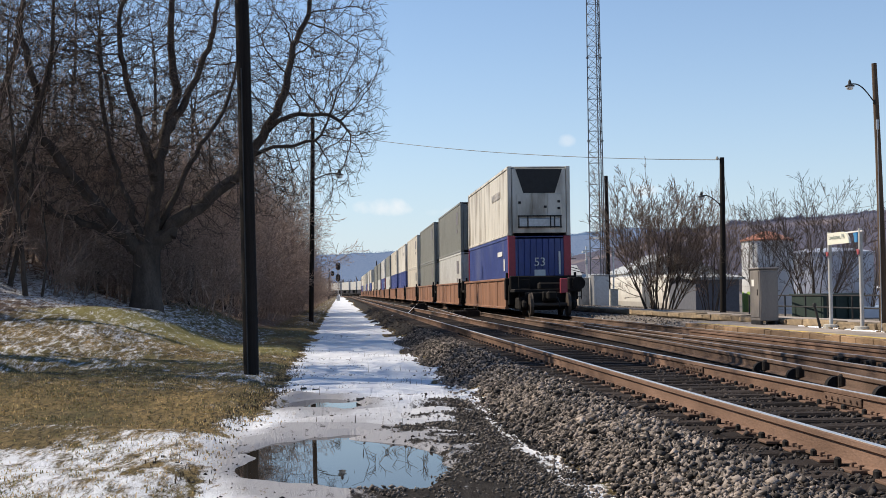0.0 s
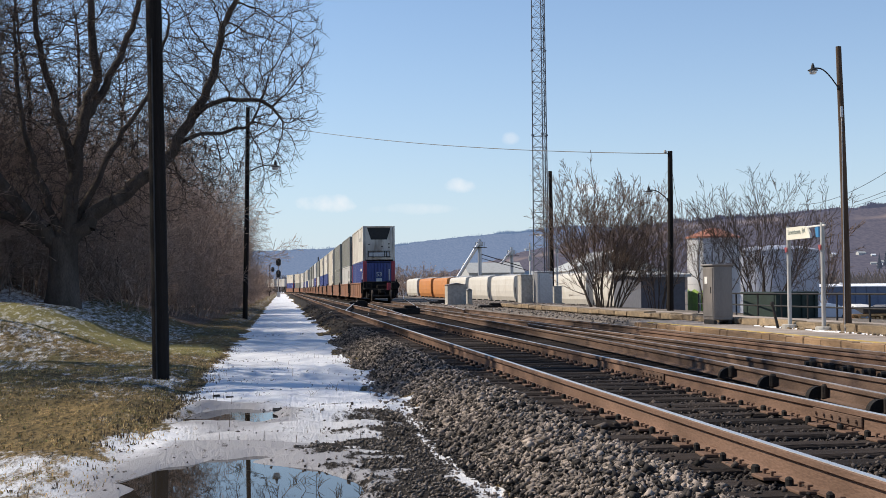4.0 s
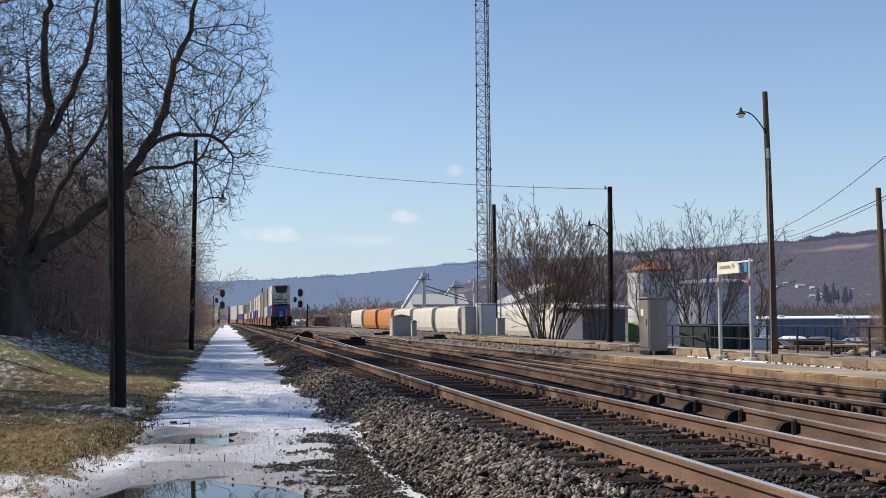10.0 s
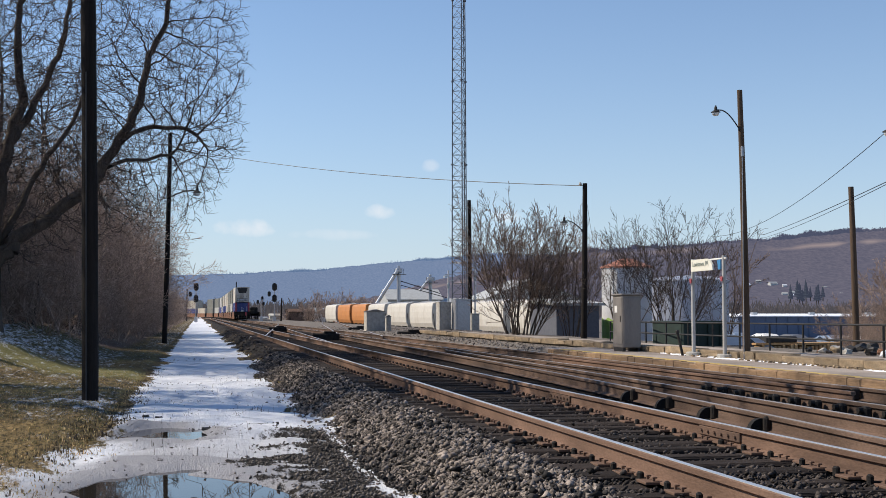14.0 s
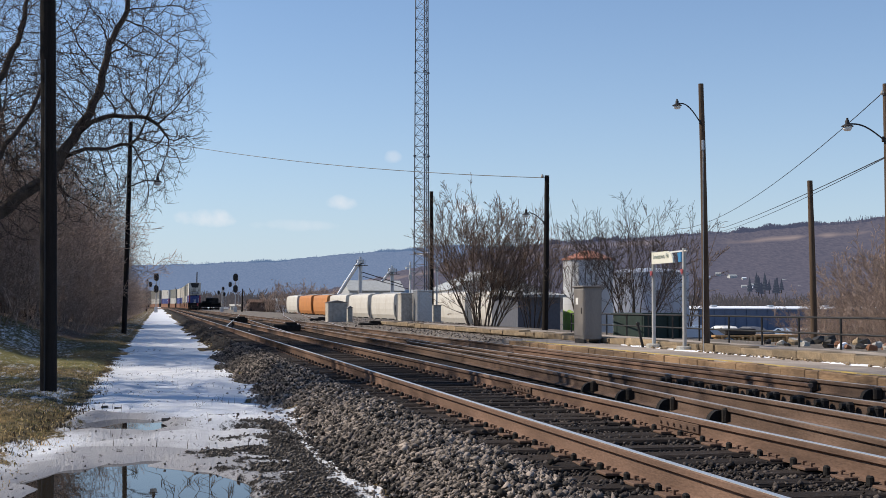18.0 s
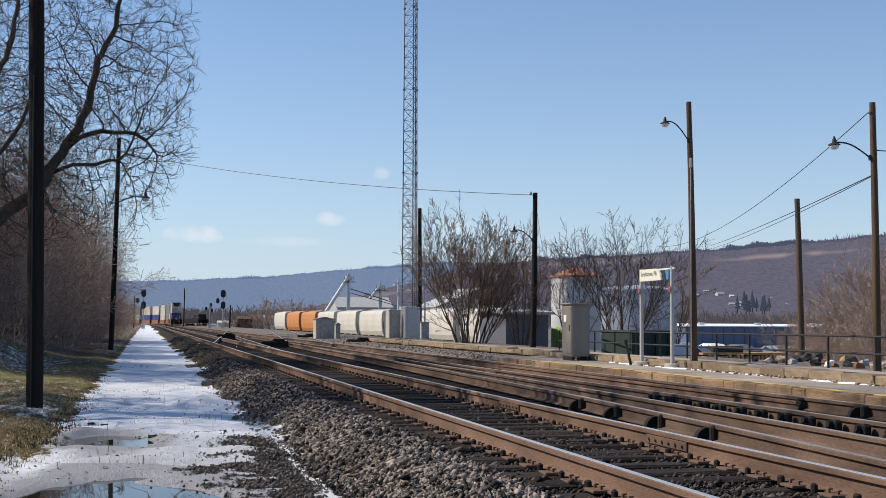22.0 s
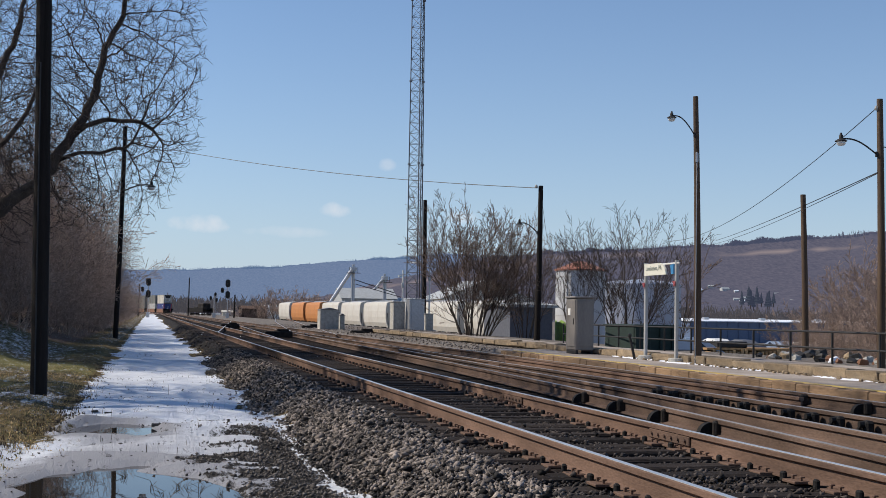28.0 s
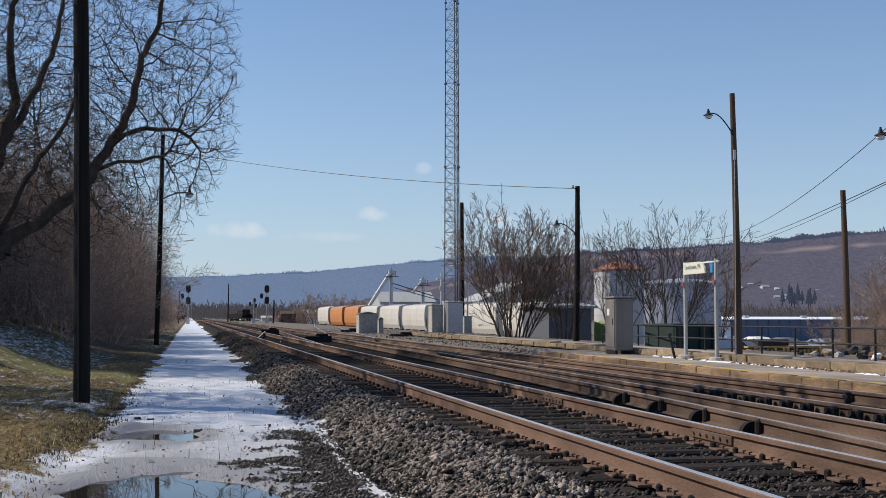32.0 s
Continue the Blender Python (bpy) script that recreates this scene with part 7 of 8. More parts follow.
def branch(rng, p, d, r, length, level, out, spec):
    """A limb that wanders, tapers and forks; its segments go to out[0] (thick) or out[1] (twigs)."""
    n = max(2, int(length / spec["step"][min(level, len(spec["step"]) - 1)]))
    seg = length / n
    d = d / np.linalg.norm(d)
    kids = spec["kids"][min(level, len(spec["kids"]) - 1)]
    spots = np.sort(rng.uniform(spec["bare"][min(level, len(spec["bare"]) - 1)], 1.0, kids)) if kids else []
    k = 0
    for i in range(n):
        t0, t1 = i / n, (i + 1) / n
        k_t = 0.9 if level == 0 else 0.75
        ra, rb = r * (1 - k_t * t0), r * (1 - k_t * t1)
        d = d + rng.normal(0, spec["crook"], 3) + np.array([0, 0, spec["lift"][min(level, len(spec["lift"]) - 1)]]) * seg
        d = d / np.linalg.norm(d)
        q = p + d * seg
        (out[0] if ra > spec["thick"] else out[1]).append((*p, *q, max(ra, spec["thin"]), max(rb, spec["thin"])))
        while k < len(spots) and spots[k] <= t1:
            if level < spec["depth"]:
                ax = rng.normal(0, 1, 3)
                ax -= d * ax.dot(d)
                ax /= np.linalg.norm(ax)
                ang = rng.normal(spec["angle"][min(level, len(spec["angle"]) - 1)], 0.16)
                nd = d * math.cos(ang) + ax * math.sin(ang)
                ratio = spec["ratio"][min(level, len(spec["ratio"]) - 1)] * rng.uniform(0.7, 1.2)
                branch(rng, p + (q - p) * rng.random(), nd, max(ra * spec["shrink"] * rng.uniform(0.75, 1.1), spec["thin"]), length * ratio * (1.15 - 0.45 * t1), level + 1, out, spec)
            k += 1
        p = q
    return p, d


TREE = dict(step=(0.6, 0.5, 0.42, 0.36, 0.3), kids=(7, 8, 8, 6, 0), bare=(0.3, 0.2, 0.15, 0.1), crook=0.15, lift=(0.03, 0.05, 0.05, 0.03), depth=4, angle=(0.75, 0.75, 0.7, 0.65), ratio=(0.62, 0.58, 0.5, 0.45), shrink=0.42, thick=0.03, thin=0.005)


def tree_object(name, segs, m, label, category, group, bark, twig):
    th = thing(name, m, label, category, group)
    V, F = tubes(segs[0][0] if len(segs[0]) == 1 else segs[0], 7)
    raw("trunk", V, F, bark, th, smooth=True)
    if segs[1]:
        V, F = tubes(segs[1], 3)
        raw("crown", V, F, twig, th, label="bare crown of fine twigs")
    return th


def forest_tree(seed, h, r, lean=0.1, spec=TREE):
    rng = np.random.default_rng(seed)
    out = ([], [])
    d = np.array([rng.normal(0, lean), rng.normal(0, lean), 1.0])
    out[0].append((0, 0, -0.4, 0, 0, 0.05, r * 1.5, r * 1.12))
    branch(rng, np.zeros(3), d, r, h, 0, out, spec)
    return out


def grow(P, par, R, goals, rng, step_len=0.24, kill=0.32, reach=2.2, rise=0.15, tip=0.006, spur=2, spur_len=0.3, rounds=90, hold=0.6, jitter=0.14):
    """Lets twigs grow from a skeleton of nodes towards goal points until the crown is filled, and thickens them by what
    they carry; gives thick and fine segments. P, par, R: nodes, their parents and least radii."""
    P, par, R = [np.array(p, float) for p in P], list(par), list(R)
    goals = np.asarray(goals, float)
    best, near = np.full(len(goals), 1e9), np.zeros(len(goals), int)
    fresh, kids = list(range(len(P))), collections.Counter(p for p in par if p >= 0)
    for _ in range(rounds):
        F = np.array([P[i] for i in fresh])
        for a in range(0, len(F), 400):
            d = np.linalg.norm(goals[:, None, :] - F[None, a:a + 400, :], axis=2)
            k = d.argmin(axis=1)
            m = d[np.arange(len(goals)), k]
            up = m < best
            best[up], near[up] = m[up], np.array(fresh)[a + k[up]]
        live = best > kill
        goals, best, near = goals[live], best[live], near[live]
        pull = {}
        for g in np.nonzero(best < reach)[0]:
            n = near[g]
            v = (goals[g] - P[n]) / best[g]
            pull[n] = pull.get(n, 0) + v
        fresh = []
        for n, v in pull.items():
            if kids[n] >= 3:
                continue
            v = v / (np.linalg.norm(v) + 1e-6) + np.array([0, 0, rise]) + rng.normal(0, jitter, 3)
            if par[n] >= 0:
                b = P[n] - P[par[n]]
                v = v + hold * b / (np.linalg.norm(b) + 1e-6)
            P.append(P[n] + step_len * v / np.linalg.norm(v))
            par.append(n)
            R.append(tip)
            kids[n] += 1
            fresh.append(len(P) - 1)
        if not fresh or not len(goals):
            break
    load = np.zeros(len(P))
    for i in range(len(P) - 1, -1, -1):
        load[i] = max(load[i], tip ** 2.25)
        if par[i] >= 0:
            load[par[i]] += load[i]
    rad = np.maximum(load ** (1 / 2.25), R)
    thick, fine = collections.defaultdict(list), []
    root = list(range(len(P)))
    for i, p in enumerate(par):
        if p < 0:
            continue
        r0 = min(rad[p], rad[i] * 1.3)
        root[i] = root[p]
        (thick[root[i]] if rad[i] > 0.022 else fine).append((*P[p], *P[i], r0, rad[i]))
        if rad[i] < 0.025:
            d = P[i] - P[p]
            d = d / (np.linalg.norm(d) + 1e-6)
            for j in range(spur):
                u = d + rng.normal(0, 0.55, 3) + np.array([0, 0, 0.2])
                a = P[i]
                for h in (0.55, 0.45):
                    u = u / np.linalg.norm(u)
                    b = a + u * spur_len * h * rng.uniform(0.6, 1.4)
                    fine.append((*a, *b, tip * (0.95 if h > 0.5 else 0.8), tip * (0.8 if h > 0.5 else 0.6)))
                    a, u = b, u + rng.normal(0, 0.3, 3) + np.array([0, 0, 0.25])
    return list(thick.values()), fine


def ball(rng, n, c, r, hollow=0.0, low=-1.0):
    """Points strewn through an ellipsoid, thinner towards its middle."""
    out = []
    while len(out) < n:
        p = rng.uniform(-1, 1, 3)
        d = np.linalg.norm(p)
        if d < 1 and p[2] > low and rng.random() > hollow * (1 - d):
            out.append(p)
    return np.array(out) * np.array(r) + np.array(c)


def great_tree():
    """The broad old tree at the wood's edge: a short thick trunk that breaks into long limbs leaning over the lane."""
    rng = np.random.default_rng(77)
    P, par, R = [(0, 0, -0.5), (0, 0, 0.25), (0.02, 0, 0.8), (0.02, 0, 1.4), (0.03, 0, 2.05)], [-1, 0, 1, 2, 3], [0.75, 0.54, 0.46, 0.43, 0.44]
    # the limbs that set its outline, then the ones that fill it: way from the trunk (across, up), radii, depth at the tip
    for ways, r0, r1, depth in (
            (((0.2, 2.0), (1.0, 2.9), (2.0, 3.6), (3.1, 4.6), (3.8, 5.8), (4.4, 6.9), (4.7, 8.6), (5.2, 9.8), (5.4, 11.5)), 0.27, 0.05, 0.6),
            (((3.1, 4.7), (3.8, 5.25), (4.5, 5.3), (5.2, 5.55), (5.5, 5.5), (5.7, 6.0)), 0.08, 0.025, 0.4),
            (((3.5, 5.3), (4.1, 6.0), (4.9, 6.3), (5.8, 6.2), (6.4, 5.7)), 0.06, 0.02, -0.5),
            (((-0.15, 1.9), (-0.9, 2.6), (-2.5, 4.5), (-3.3, 5.7), (-3.35, 6.9), (-3.9, 9.0), (-3.6, 11.0)), 0.25, 0.06, -0.5),
            (((0.05, 2.0), (0.3, 3.9), (0.55, 5.6), (0.9, 7.1), (0.7, 8.9), (1.0, 11.5)), 0.26, 0.07, 0.3),
            (((0.3, 4.0), (-0.1, 5.6), (-0.5, 7.1), (-0.8, 8.8), (-0.4, 10.5)), 0.16, 0.05, -1.2),
            (((0.55, 5.6), (1.4, 7.3), (2.0, 8.8), (2.3, 11.0)), 0.15, 0.05, 0.8),
            (((-0.3, 1.9), (-1.5, 2.7), (-2.9, 3.1), (-4.3, 4.4), (-5.6, 5.0)), 0.15, 0.04, 0.9),
            (((0.1, 2.1), (0.9, 3.8), (1.6, 5.4), (2.4, 6.8), (2.9, 9.0)), 0.13, 0.04, 2.4),
            (((-0.1, 2.1), (-1.0, 4.4), (-1.6, 6.5), (-1.9, 8.8)), 0.13, 0.04, 2.4),
            (((-2.4, 4.4), (-3.6, 4.6), (-4.8, 5.4), (-5.6, 7.0)), 0.1, 0.03, -1.6)):
        w = np.array(ways, float)
        t = np.concatenate([[0], np.cumsum(np.hypot(*np.diff(w, axis=0).T))])
        n = int(t[-1] / 0.3)
        u = np.linspace(0, t[-1], n)
        x, z = np.interp(u, t, w[:, 0]) + rng.normal(0, 0.035, n), np.interp(u, t, w[:, 1]) + rng.normal(0, 0.035, n)
        y = depth * u / t[-1] + np.cumsum(rng.normal(0, 0.05, n))
        base = int(np.argmin([np.hypot(p[0] - x[0], p[2] - z[0]) for p in P]))
        y += P[base][1]
        for k in range(n):
            P.append((x[k], y[k], z[k]))
            par.append(base if k == 0 else len(P) - 2)
            R.append(r0 + (r1 - r0) * (u[k] / t[-1]) ** 0.8)
    goals = np.concatenate([ball(rng, 9300, (0.5, 0, 8.2), (7.3, 4.6, 6.3), 0.8), ball(rng, 1500, (5.2, 0, 6.2), (2.5, 2.0, 3.2))])
    return grow(P, par, R, goals, rng, 0.2, 0.25, 2.6, 0.02, 0.0066, 2, 0.3, 110, 0.55, 0.2)


def grown_tree(seed, h, r, spread, count, tip=0.0062, mid=0.62, half=0.4):
    """A woodland tree: a wandering stem and a tall crown that fills its own share of the light."""
    rng = np.random.default_rng(seed)
    P, par, R = [(0, 0, -0.4)], [-1], [r * 1.4]
    d = np.array([rng.normal(0, 0.06), rng.normal(0, 0.06), 1.0])
    n = int(h * 0.8 / 0.4)
    for k in range(n):
        d = d + rng.normal(0, 0.06, 3) + np.array([0, 0, 0.06])
        d /= np.linalg.norm(d)
        P.append(tuple(np.array(P[-1]) + d * 0.4))
        par.append(k)
        R.append(r * (1 - 0.85 * k / n))
    top = P[-1]
    goals = ball(rng, count, (top[0] * 0.8, top[1] * 0.8, h * mid), (spread, spread, h * half), 0.5)
    return grow(P, par, R, goals, rng, 0.3, 0.38, 3.0, 0.2, tip, 1, 0.4)


def grown_shrub(seed, n, h, spread, kids, r=0.03, tip=0.006, low=0.25):
    """Many straight stems that fan out of one root and fork into upright twigs."""
    rng = np.random.default_rng(seed)
    spec = dict(step=(0.5, 0.4, 0.3, 0.25), kids=kids + (0,), bare=(low, 0.15, 0.1), crook=0.075, lift=(0.0, 0.16, 0.2, 0.15), depth=len(kids), angle=(0.5, 0.52, 0.55), ratio=(0.42, 0.45, 0.45), shrink=0.5, thick=0.012, thin=tip)
    stems, twigs = [], []
    for j in range(n):
        a, q = 2.4 * j + rng.normal(0, 0.3), math.sqrt((j + 0.5) / n)
        p = np.array([spread * 0.1 * q * math.cos(a), spread * 0.1 * q * math.sin(a), -0.25])
        d = np.array([0.42 * spread / h * q * math.cos(a), 0.42 * spread / h * q * math.sin(a), 1.0])
        out = ([], twigs)
        branch(rng, p, d, r * rng.uniform(0.75, 1.2), (h + 0.25) * (1.02 - 0.2 * q) * rng.uniform(0.86, 1.06), 0, out, spec)
        stems.append(out[0])
    return stems, twigs


def build_trees():
    rng = np.random.default_rng(5)
    def zz(x, y):
        return float(land(np.array([x]), np.array([y]))[0])
    tree_object("old_tree", great_tree(), pose(-6.25, 40, 1.05), "broad old bare tree at the edge of the wood", "tree", "trees in the wood", M_BARK, M_TWIG)
    protos = [grown_tree(200 + k, h, r, sp, n) for k, (h, r, sp, n) in enumerate(((13, 0.17, 3.2, 1000), (12, 0.14, 2.8, 850), (14, 0.19, 3.5, 1100), (10, 0.1, 2.2, 650)))]
    protos += [grown_tree(210 + k, h, r, sp, n, 0.009) for k, (h, r, sp, n) in enumerate(((14, 0.17, 3.2, 900), (12, 0.14, 2.8, 800)))]
    made = [None] * 6
    spots = [(-9.8, 28, 0), (-13, 24.5, 2), (-11.2, 33.5, 1), (-16, 30, 2), (-10.8, 39, 2), (-9.0, 46, 1), (-12.5, 42, 2), (-7.2, 52, 0), (-10.5, 55, 3), (-5.6, 62, 1), (-8.2, 68, 2), (-5.4, 78, 3), (-7.0, 88, 0), (-15.5, 42, 1), (-17, 48, 2), (-13, 62, 0), (-19, 46, 3), (-5.0, 100, 1), (-8.5, 108, 2), (-5.2, 122, 0), (-4.8, 145, 3), (-6.5, 160, 1), (-22, 52, 0), (-11.5, 76, 1), (-5.5, 182, 2), (-26, 60, 2), (-16, 72, 2), (-5.0, 210, 0), (-21, 66, 1)]
    # five more added left of the view to throw shade on the lane
    spots += [(-9.6, 25.6, 0), (-12.5, 25.5, 2), (-11.2, 28.5, 2), (-14, 29, 2), (-13.5, 22.6, 2)]
    for i, (x, y, k) in enumerate(spots):
        k = 4 + k % 2 if y > 56 else k
        sc = rng.uniform(0.85, 1.12)
        m = pose(x, y, zz(x, y), 0, 0, rng.uniform(0, 360)) @ Matrix.Scale(sc, 4)
        if made[k] is None:
            made[k] = tree_object("bare_tree", protos[k], m, "tall bare woodland tree on the bank", "tree", "trees in the wood", M_BARK, M_TWIG)
        else:
            o = copy_thing(made[k], m)
            o.scale = (sc, sc, sc)
    def stems_and_twigs(name, segs, lab, group):
        th = thing(name, pose(0, 0, 0), lab, "shrub", group)
        for part_name, some in (("trunk", segs[0]), ("crown", segs[1])):
            V, F = tubes(some, 3)
            tagged(raw(part_name, V, F, M_BRUSH, th), kind="stuff")
        return th

    # tall trees added unseen on the bank beside the lawn, high crowns shading the ballast
    tall = None
    for x, y, turn in ((-9.2, 23.0, 130), (-9.9, 27.5, 220)):
        m = pose(x, y, zz(x, y), 0, 0, turn)
        if tall is None:
            tall = tree_object("tall_tree", grown_tree(230, 18, 0.24, 3.9, 1700, 0.01, 0.74, 0.27), m, "tall bare tree added out of view on the bank, its high crown shading the ballast", "tree", "trees in the wood", M_BARK, M_TWIG)
        else:
            copy_thing(tall, m)
    # saplings and brush that fill the wood's edge
    brush = []
    for k in range(3):
        r2 = np.random.default_rng(300 + k)
        out = ([], [])
        sp = dict(TREE, step=(0.5, 0.35, 0.28), kids=(10, 7, 0), depth=2, angle=(0.7, 0.8), ratio=(0.5, 0.5), crook=0.22, lift=(0.04, 0.04, 0.02), thick=0.011, thin=0.007, bare=(0.12, 0.1))
        for j in range(9):
            a = r2.uniform(0, 6.28)
            d = np.array([0.5 * math.cos(a), 0.5 * math.sin(a), 1.0])
            branch(r2, np.array([0.6 * math.cos(a) * r2.random(), 0.6 * math.sin(a) * r2.random(), -0.1]), d, r2.uniform(0.012, 0.028), r2.uniform(2.2, 4.6), 0, out, sp)
        brush.append(stems_and_twigs("brush", out, "tangled brown brush under the trees", "brush at the wood's edge"))
    first = [True] * 3
    bs = []
    for i in range(68):
        t = i / 68
        y = 33 + 200 * t ** 1.45
        lo = np.interp(y, [33, 40, 46, 56, 80, 240], [-13, -8.4, -4.8, -3.7, -3.2, -2.9])
        x = lo - abs(rng.normal(0, 1.0)) * (1.0 + 3.2 * rng.random())
        bs.append((x, y))
    for i, (x, y) in enumerate(bs):
        k = i % 3
        sc = rng.uniform(0.7, 1.25)
        m = pose(x, y, zz(x, y), 0, 0, rng.uniform(0, 360)) @ Matrix.Scale(sc, 4)
        if first[k]:
            first[k], brush[k].matrix_basis = False, m
        else:
            copy_thing(brush[k], m).scale = (sc, sc, sc)
    # slender saplings standing close behind the wood's edge
    sap = dict(TREE, step=(0.8, 0.6, 0.5), kids=(13, 4, 0), depth=2, angle=(0.55, 0.6), ratio=(0.3, 0.45), crook=0.07, lift=(0.03, 0.08, 0.05), thick=0.025, thin=0.007, bare=(0.15, 0.1), shrink=0.35)
    kinds = [None] * 4
    for i in range(52):
        k = i % 4
        y = 38 + 120 * rng.random() ** 1.7
        x = np.interp(y, [38, 46, 56, 80, 240], [-9.5, -6.4, -4.6, -4.0, -3.6]) - 11 * rng.random() ** 1.3
        sc = rng.uniform(0.75, 1.25)
        m = pose(x, y, zz(x, y), 0, 0, rng.uniform(0, 360)) @ Matrix.Scale(sc, 4)
        if kinds[k] is None:
            kinds[k] = tree_object("sapling", forest_tree(500 + k, (8.5, 7, 10, 6)[k], (0.07, 0.055, 0.085, 0.045)[k], 0.08, sap), m, "slender bare sapling among the trees", "tree", "saplings in the wood", M_BARK, M_BRUSH)
        else:
            copy_thing(kinds[k], m).scale = (sc, sc, sc)
    # close-grown thickets that fill the wood behind
    thick = dict(TREE, step=(0.8, 0.45, 0.3), kids=(13, 7, 0), depth=2, angle=(0.75, 0.85), ratio=(0.34, 0.5), crook=0.17, lift=(0.04, 0.05, 0.03), thick=0.02, thin=0.01, bare=(0.08, 0.1), shrink=0.45)
    packs = []
    for k in range(3):
        r2 = np.random.default_rng(330 + k)
        out = ([], [])
        for j in range(13):
            branch(r2, np.array([r2.uniform(-2.0, 2.0), r2.uniform(-1.5, 1.5), -0.2]), np.array([r2.normal(0, 0.12), r2.normal(0, 0.12), 1.0]), r2.uniform(0.02, 0.05), r2.uniform(4.0, 9.2), 0, out, thick)
        packs.append(stems_and_twigs("thicket", out, "close-grown thicket of brown saplings in the wood", "thickets in the wood"))
    for i in range(84):
        y = 43 + 95 * rng.random() ** 1.5 if i < 58 else 47 + 55 * rng.random()
        edge = np.interp(y, [43, 50, 60, 80, 240], [-8.5, -6.5, -5.2, -4.6, -4.2])
        x = edge - (14 * rng.random() ** 1.2 if i < 58 else 0.5 + 3.5 * rng.random())
        sc = rng.uniform(0.7, 1.1)
        m = pose(x, y, zz(x, y), 0, 0, rng.uniform(0, 360)) @ Matrix.Scale(sc, 4)
        if i < 3:
            packs[i].matrix_basis = m
        else:
            copy_thing(packs[i % 3], m).scale = (sc, sc, sc)
    # many-stemmed shrubs beyond the platform
    def shrub(segs, twig, m, lab, group="shrubs beyond the platform"):
        th = thing("bare_shrub", m, lab, "shrub", group)
        for stem in segs[0]:
            V, F = tubes(stem, 5)
            raw("stem", V, F, M_BARK, th, smooth=True)
        V, F = tubes(segs[1], 3)
        raw("crown", V, F, twig, th, label="bare crown of fine twigs")
        return th
    shrub(grown_shrub(401, 22, 6.35, 5.6, (12, 6, 4), 0.05, 0.0085), M_REDTWIG, pose(16.1, 63, 0.0), "dense many-stemmed bare shrub beyond the kerb wall")
    shrub(grown_shrub(402, 13, 5.8, 3.9, (10, 5, 4), 0.032, 0.0068), M_REDTWIG, pose(18.9, 63, 0.0), "reddish many-stemmed bare shrub beyond the kerb wall")
    shrub(grown_shrub(403, 13, 5.25, 4.4, (11, 5, 3), 0.034, 0.006), M_TWIG, pose(18.0, 46.5, 0.0), "open bare sapling clump in front of the tank")
    shrub(grown_shrub(404, 4, 4.8, 2.4, (10, 5, 3), 0.032, 0.006), M_TWIG, pose(15.9, 46.5, 0.0), "thin bare sapling clump in front of the tank")
    shrub(grown_shrub(405, 4, 4.3, 2.8, (10, 5, 3), 0.03, 0.006), M_REDTWIG, pose(19.6, 45.6, -0.3), "bare sapling clump beside the tank")
    low = [grown_shrub(420 + k, 14, 3.5, 5.4, (13, 7, 4), 0.022, 0.0055, 0.05) for k in range(3)]
    first = []
    for k, (x, y, h) in enumerate(((27.5, 40, 2.6), (30, 47, 3.4), (26.5, 47, 1.7), (34, 52, 4.6), (31, 38, 3.3), (38, 60, 5.2), (25.4, 36, 1.5), (31, 56, 2.6), (35, 45, 4.6), (26.2, 42, 1.6), (28.8, 51, 2.2), (32.5, 42, 3.9), (29, 36, 2.8), (28.2, 46, 2.2), (33, 47, 4.4), (29.8, 41, 3.1), (40, 54, 5.2), (36, 50, 4.8), (37, 40, 4.2), (34, 58, 3.6), (42, 64, 5.6))):
        sc = h / 3.1
        m = pose(x, y, zz(x, y) - 0.1, 0, 0, rng.uniform(0, 360)) @ Matrix.Scale(sc, 4)
        if k < 3:
            first.append(shrub(low[k], M_BRUSH, m, "brownish bare thicket below the railing", "thickets below the railing"))
        else:
            copy_thing(first[k % 3], m).scale = (sc, sc, sc)
    far = None
    for x, y, h in ((21, 255, 6.0), (25, 262, 8.5), (29, 270, 9), (34, 268, 7.5), (40, 300, 8), (17, 300, 4), (38, 330, 8), (46, 330, 8)):
        sc = h / 3.4
        m = pose(x + 6, y + 60, -0.9, 0, 0, rng.uniform(0, 360)) @ Matrix.Scale(sc, 4)
        if far is None:
            far = shrub(grown_shrub(440, 10, 3.3, 5.0, (10, 6, 3), 0.03, 0.009, 0.05), M_BRUSH, m, "low rounded bare tree behind the yard", "trees behind the yard")
        else:
            copy_thing(far, m).scale = (sc, sc, sc)


build_trees()


def far_woods():
    """Rough brown tree masses on the valley floor."""
    rng = np.random.default_rng(61)
    segs = []
    for i in range(30000):
        az = radians(rng.uniform(-3, 36))
        d = rng.uniform(480, 1100)
        x, y = math.sin(az) * d, math.cos(az) * d
        z = float(-8 * max(0, min(1, (x - 200) / 400))) - 1
        h = rng.uniform(4, 10)
        a = rng.uniform(0, 6.28)
        u = rng.uniform(0.15, 0.5) * h
        segs.append((x, y, z + h - u * 1.4, x + u * 0.5 * math.cos(a), y, z + h - u * 0.4, rng.uniform(0.12, 0.3), 0.08))
    V, F = tubes(segs, 4)
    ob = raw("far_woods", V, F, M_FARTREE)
    at = ob.data.attributes.new("field", "FLOAT", "POINT")
    tagged(ob, "brown bare woods along the valley floor", "woods", kind="stuff")


far_woods()
crest_trees()


